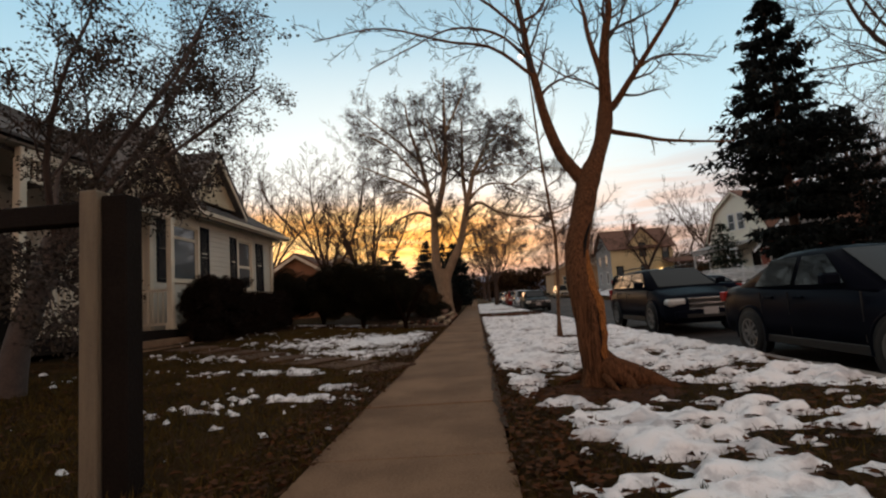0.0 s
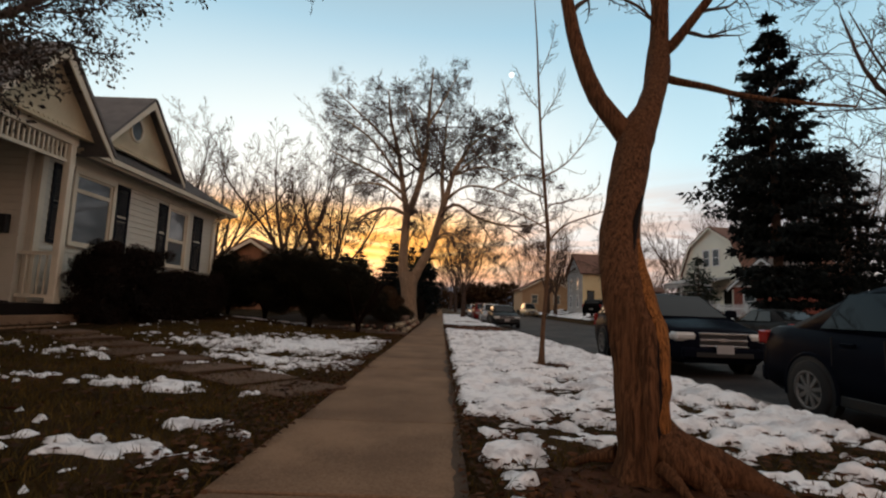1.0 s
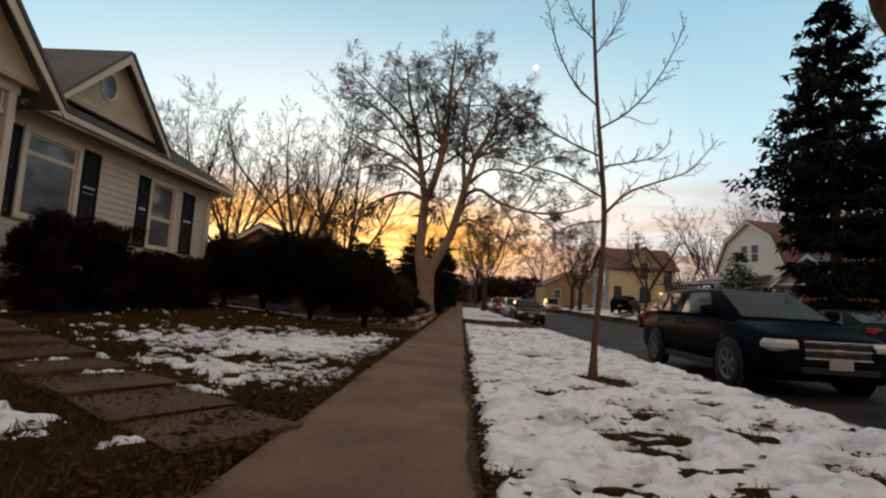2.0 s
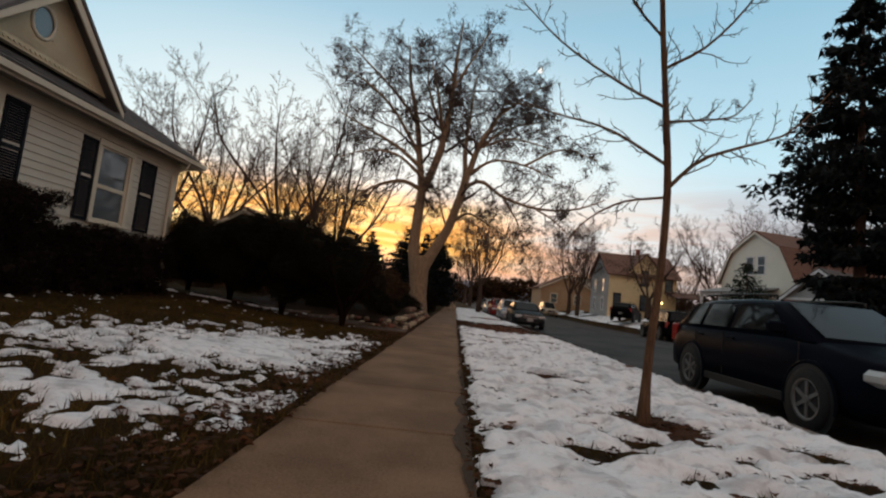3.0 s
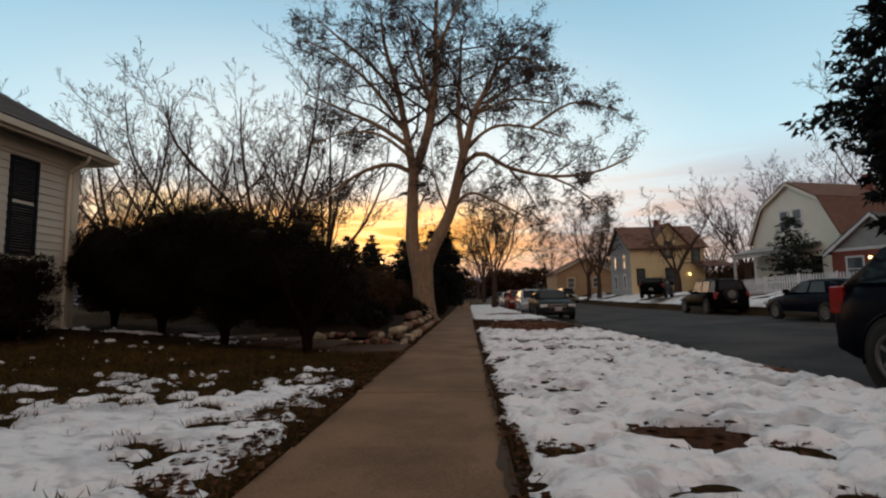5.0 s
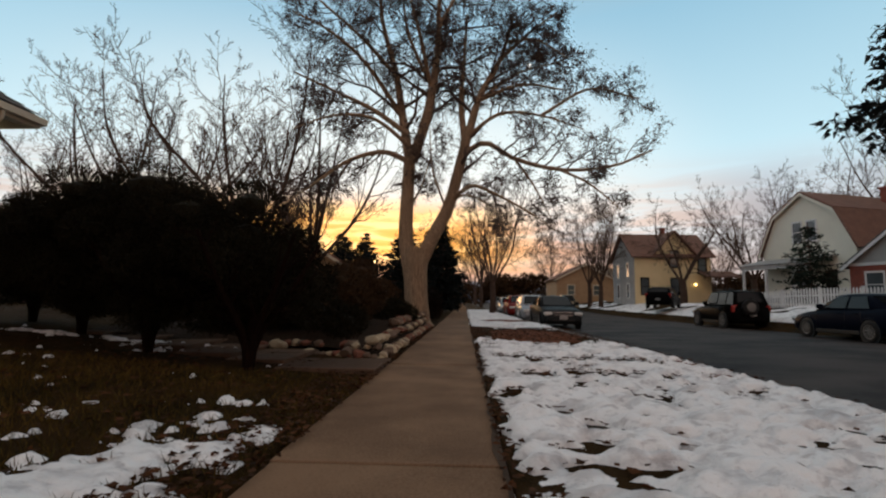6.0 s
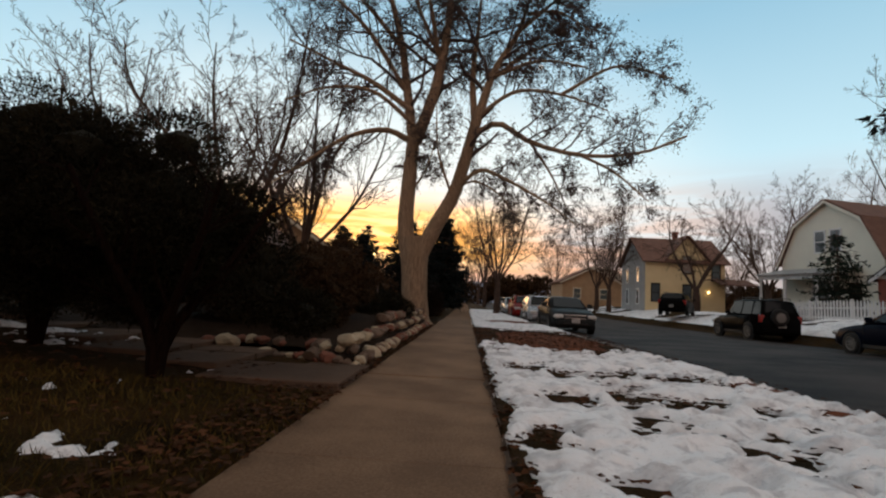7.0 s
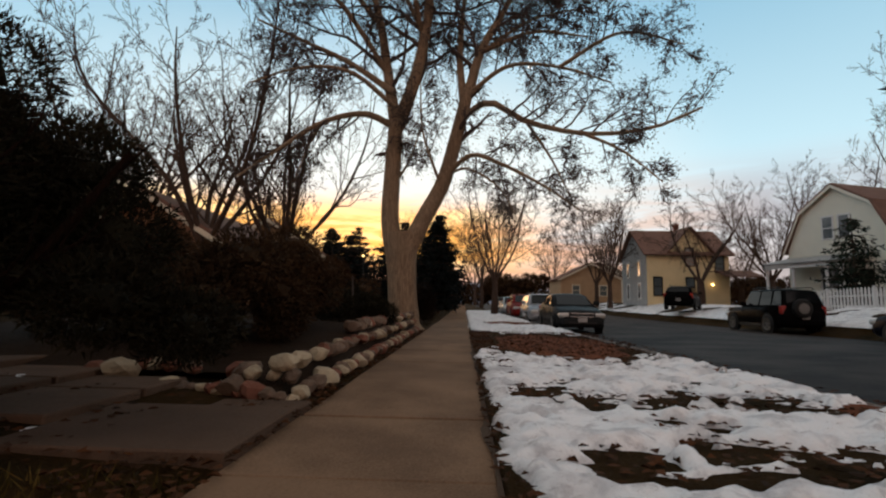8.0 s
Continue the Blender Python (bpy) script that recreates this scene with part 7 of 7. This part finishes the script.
plain_house(-9.5, -4.0, 0.3, 8.0, 9.0, 3.2, 2.4, 90, GREYWALL, ROOF, "grey house behind the start of the walk")
plain_house(27.0, 0.0, 0.9, 9.0, 9.0, 4.2, 2.4, -90, WHITEWALL, ROOF, "white house across the street at the start")

# picket fence before the white house
fence = thing("picket_fence", None, "white painted picket fence on snowy ground", "fence")
picket = mesh_of("picket", prism([(-0.04, 0), (0.04, 0), (0.04, 0.92), (0, 1.0), (-0.04, 0.92)], "y", -0.012, 0.012), PICKET)
fa, fb = Vector((17.4, 43.0, 0)), Vector((21.0, 33.5, 0))
fd = (fb - fa)
turn_f = math.degrees(math.atan2(fd.y, fd.x))
n_f = int(fd.length / 0.15)
for k in range(n_f + 1):
    p = fa.lerp(fb, k / n_f)
    part_mesh("picket", picket, fence, "", pose(p.x, p.y, land(p.x, p.y) - 0.03, 0, 0, turn_f))
for zz in (0.25, 0.72):
    part("fence_rail", beam(fa + Vector((0.02, 0.04, land(fa.x, fa.y) + zz)), fb + Vector((0.02, 0.04, land(fb.x, fb.y) + zz)), 0.04, 0.08), PICKET, fence)
k = 0.0
while k <= 1.0:
    p = fa.lerp(fb, k)
    part("post", boxed(p.x - 0.05, p.x + 0.05, p.y + 0.03, p.y + 0.13, land(p.x, p.y) - 0.1, land(p.x, p.y) + 1.02, 0.01), PICKET, fence)
    k += 0.2

# distant thicket and hills that close the street
r_far = np.random.RandomState(5)
for k in range(9):
    xx = -70 + k * 18
    yy = 128 + 10 * math.sin(k * 1.7)
    lum = [(xx + r_far.uniform(-9, 9), yy + r_far.uniform(-3, 3), r_far.uniform(1.0, 6.5), 2.6, 2.2, 1.8) for _ in range(26)]
    tagged(new("thicket", tufts("thicket", lum, 260, 0.8, SCRUB, 200 + k, 0.22)), "brown winter thicket far down the street", "thicket", kind="stuff")
hv, hf = [], []
for k in range(121):
    a = radians(-60 + k)
    hh = 70 + 60 * max(0, noise.noise((k * 0.09, 3, 1))) + 25 * noise.noise((k * 0.3, 1, 4))
    for rr3, zz in ((1500, -5), (1900, hh * 0.7), (2300, hh)):
        hv.append((rr3 * math.sin(a), rr3 * math.cos(a), zz))
for k in range(120):
    for q in range(2):
        hf.append((3 * k + q, 3 * k + 3 + q, 3 * k + 4 + q, 3 * k + 1 + q))
tagged(new("backdrop", mesh_from("backdrop", hv, hf, HILL, True)), "far blue-grey hills under the sunset", "hills", kind="structure")
moon_at = Vector((0.5, 9, 0.85)) + (Vector((391.7, 3000, 1472.4)) - Vector((0.5, 9, 0.85))).normalized() * 2600
bm = bmesh.new()
bmesh.ops.create_icosphere(bm, subdivisions=3, radius=11.5)
tagged(new("moon", mesh_of("moon", bm, MOON, True)), "small white moon in the evening sky", "moon", kind="structure").matrix_basis = Matrix.Translation(moon_at)


# ---- the left gardens: gate post, flagstones, drive, rocks ----
gate = thing("gate_post", pose(-1.55, 3.3, 0.0), "weathered wooden gate post, shaded side built dark, dark arbour frame", "post")
part("post", boxed(-0.05, 0.05, -0.05, 0.05, -0.05, 1.69, 0.008), POST, gate)
# near-black bar standing in for the post's shaded right side
part("dark_upright", boxed(0.055, 0.20, -0.02, 0.12, -0.05, 1.66, 0.008), DARKWOOD, gate)
part("cross_bar", boxed(-1.3, -0.055, 0.0, 0.12, 1.52, 1.64, 0.008), DARKWOOD, gate)
part("dark_upright", boxed(-1.42, -1.3, 0.0, 0.12, 0.02, 1.66, 0.008), DARKWOOD, gate)

flags = thing("garden_path", None, "path of worn flagstones across the lawn to the porch", "path", kind="structure")
rf5 = random.Random(12)
cx = -0.60
while cx > -5.6:
    wx = rf5.uniform(0.62, 0.85)
    cy = 8.0 + (-0.6 - cx) * 0.62 + rf5.uniform(-0.05, 0.05)
    bm = boxed(-wx / 2 + 0.03, wx / 2 - 0.03, -0.42, 0.40, -0.05, 0.022, 0.012)
    for v in bm.verts:
        v.co.x += rf5.uniform(-0.035, 0.035)
        v.co.y += rf5.uniform(-0.04, 0.04)
    ob = part("flagstone", bm, FLAGSTONE, flags)
    ob.matrix_basis = pose(cx - wx / 2, cy + 0.2, land(cx - wx / 2, cy) + 0.012, rf5.uniform(-1, 1), rf5.uniform(-1, 1), -32)
    cx -= wx * 0.86

drive = thing("drive", None, "sunken paved drive of worn slabs beside rocks", "drive", kind="structure")
for i, (xa, xb, ya, yb) in enumerate(((-1.75, -0.56, 18.42, 19.42), (-2.55, -1.79, 18.85, 19.70), (-2.55, -1.79, 19.74, 20.3), (-3.4, -2.59, 19.1, 19.85), (-3.4, -2.59, 19.89, 20.5), (-4.3, -3.44, 19.5, 20.2), (-4.3, -3.44, 20.24, 20.9), (-1.2, -0.56, 19.46, 19.75), (-5.2, -4.34, 19.9, 20.6), (-5.2, -4.34, 20.64, 21.3), (-6.1, -5.24, 20.3, 21.6))):
    z = max(land(xa, ya), land(xb, yb)) * 0.85
    part("paving_slab", boxed(xa, xb, ya, yb, z - 0.12, z + 0.03, 0.01), FLAGSTONE, drive)

rock_meshes = []
cut = random.Random(58)
for k in range(7):
    bm = bmesh.new()
    bmesh.ops.create_icosphere(bm, subdivisions=2, radius=1.0)
    for v in bm.verts:
        n1 = noise.noise(v.co * 1.1 + Vector((k * 7, 0, 0)))
        v.co *= 1 + 0.38 * n1 + 0.12 * noise.noise(v.co * 2.7 + Vector((0, k * 5, 0)))
        v.co.z *= 0.72
    for _ in range(8):
        d = Vector((cut.uniform(-1, 1), cut.uniform(-1, 1), cut.uniform(-0.8, 1))).normalized()
        reach = cut.uniform(0.52, 0.8)
        for v in bm.verts:
            over = v.co.dot(d) - reach
            if over > 0:
                v.co -= d * over
    rock_meshes.append(bm)
rock_sets = []
for mat in (ROCK, ROCK_PALE, ROCK_RED):
    row = []
    for bm in rock_meshes:
        me = bpy.data.meshes.new("rock")
        bm.to_mesh(me)
        me.materials.append(mat)
        row.append(me)
    rock_sets.append(row)
rk = random.Random(31)
spots = []
# along the drive, then along the walk up to the great tree, two courses
f = 0.0
while f < 1.0:
    spots.append((-0.72 - 1.75 * f, 19.80 + 0.62 * f, 0.02, rk.uniform(0.06, 0.115)))
    if rk.random() < 0.75:
        spots.append((-0.78 - 1.75 * f + rk.uniform(-0.08, 0.08), 20.02 + 0.62 * f, 0.15, rk.uniform(0.055, 0.10)))
    f += rk.uniform(0.045, 0.075)
yy = 19.95
while yy < 29.6:
    spots.append((-0.70 + rk.uniform(-0.03, 0.03), yy, 0.05, rk.uniform(0.07, 0.12)))
    spots.append((-0.84 + rk.uniform(-0.05, 0.05), yy + 0.12, 0.24, rk.uniform(0.07, 0.115)))
    if yy > 22.5:
        spots.append((-0.95 + rk.uniform(-0.05, 0.05), yy + 0.05, 0.40, rk.uniform(0.075, 0.125)))
    yy += rk.uniform(0.14, 0.21)
spots += [(-2.45, 20.42, 0.08, 0.16), (-2.75, 20.5, 0.06, 0.15), (-1.25, 19.98, 0.05, 0.13)]
for x, y, z, s in spots:
    pick = rk.random()
    row = rock_sets[1 if pick < 0.34 else (2 if pick < 0.55 else 0)]
    ob = new("rock", rk.choice(row))
    tagged(ob, "rough garden edging stone of brown and cream", "rock", "rock edging")
    ob.matrix_basis = pose(x, y, z + s * 0.35, rk.uniform(-20, 20), rk.uniform(-20, 20), rk.uniform(0, 360)) @ Matrix.Diagonal((s * rk.uniform(0.9, 1.4), s * rk.uniform(0.9, 1.2), s, 1))
# the soil bank behind the rocks
bv5, bf5 = [], []
nb = 30
for j in range(nb + 1):
    y = 19.9 + (29.9 - 19.9) * j / nb
    rise = 0.12 + 0.34 * min(1, (y - 19.9) / 3.5)
    for i, (x, q) in enumerate(((-0.74, -0.15), (-0.92, 0.85), (-1.6, 1.0), (-3.0, 1.0), (-5.5, 0.35), (-6.6, -0.4))):
        bv5.append((x, y + (0.62 if i > 1 else 0) * max(0, 1 - j / 4), rise * q + 0.02 * noise.noise((x * 2, y * 2, 0)) + (land(x, y) if i > 3 else 0)))
for j in range(nb):
    for i in range(5):
        a = j * 6 + i
        bf5.append((a, a + 1, a + 7, a + 6))
tagged(new("garden_bed", mesh_from("garden_bed", bv5, bf5, EARTH, True)), "dark raised garden soil behind the rocks", "garden bed", kind="structure")

# a crumpled drink can at the road's edge, wrappers on the lawn
can = thing("drink_can", pose(3.42, 21.9, 0.07, 90, 0, 60), "crumpled white and red drink can", "can")
part("can_body", lathe([(0.025, -0.08), (0.036, -0.07), (0.033, 0.0), (0.036, 0.07), (0.026, 0.08)], 14), LITTERWHITE, can, smooth=True)
part("can_band", lathe([(0.0368, -0.03), (0.034, 0.0), (0.0345, 0.02)], 14), PAINT_RED, can, "red printed band", True)

# street lamp glow among the trees
lamp_post = thing("street_lamp", pose(-5.6, 46.0, 0.4), "small lit yellow lamp among garden trees", "lamp")
lv, lf = [], []
tube(lv, lf, [(0, 0, -0.2), (0, 0, 3.0)], [0.05, 0.04], 8)
part_mesh("pole", mesh_from("pole", lv, lf, TRIM_BLACK, True), lamp_post)
bm = bmesh.new()
bmesh.ops.create_icosphere(bm, subdivisions=2, radius=0.06)
bmesh.ops.translate(bm, verts=bm.verts, vec=(0, 0, 3.15))
part("globe", bm, GLOW_WARM, lamp_post, "glowing yellow globe", True)


# ---- grass, fallen leaves ----
def blades(name, n, x0, x1, y0, y1, h, mat, seed, label, keep, flat=False):
    r = np.random.RandomState(seed)
    vs, fs = [], []
    made = 0
    while made < n:
        x, y = r.uniform(x0, x1), r.uniform(y0, y1)
        if not keep(x, y):
            continue
        made += 1
        z = land(x, y)
        a = r.uniform(0, 2 * math.pi)
        c, s = math.cos(a), math.sin(a)
        b = len(vs)
        if flat:
            q = h * r.uniform(0.6, 1.3)
            t = r.uniform(0.0, 0.02)
            vs += [(x - c * q, y - s * q, z + 0.025 + t), (x + s * q * 0.6, y - c * q * 0.6, z + 0.032 + r.uniform(0, 0.02)), (x + c * q, y + s * q, z + 0.026 + t), (x - s * q * 0.6, y + c * q * 0.6, z + 0.03 + r.uniform(0, 0.02))]
            fs.append((b, b + 1, b + 2))
            fs.append((b, b + 2, b + 3))
        else:
            q = h * r.uniform(0.5, 1.5)
            lean = r.normal(0, 0.6, 2) * q
            wd = 0.004 + 0.003 * r.random_sample()
            vs += [(x - c * wd, y - s * wd, z - 0.01), (x + c * wd, y + s * wd, z - 0.01), (x + lean[0], y + lean[1], z + q)]
            fs.append((b, b + 1, b + 2))
    return tagged(new(name, mesh_from(name, vs, fs, mat)), label, "grass" if not flat else "leaves", kind="stuff")


blades("grass", 52000, -5.5, -0.56, 2.4, 18.2, 0.055, BLADE, 61, "short dry brown-green winter grass", lambda x, y: snow_left(x, y) < 0.08)
blades("fallen_leaves", 5200, -1.05, -0.50, 2.4, 30.0, 0.03, LITTER, 62, "dry brown leaves along the walk's edge", lambda x, y: True, True)
blades("fallen_leaves", 2600, 0.66, 1.1, 1.5, 30.0, 0.028, LITTER, 63, "dry brown leaves between snow and walk", lambda x, y: snow_right(x, y) < 0.05, True)
blades("fallen_leaves", 5500, 0.75, 3.9, 2.0, 30.0, 0.035, LITTER, 64, "dry brown leaves on bare verge", lambda x, y: snow_right(x, y) < 0.02, True)
blades("fallen_leaves", 4000, -6.5, -0.9, 3.0, 20.0, 0.035, LITTER, 65, "scattered brown leaves on the lawn", lambda x, y: snow_left(x, y) < 0.0, True)
blades("grass", 7000, 0.68, 3.9, 1.5, 14.0, 0.045, BLADE, 66, "dead grass showing through melted snow", lambda x, y: snow_right(x, y) < 0.05)
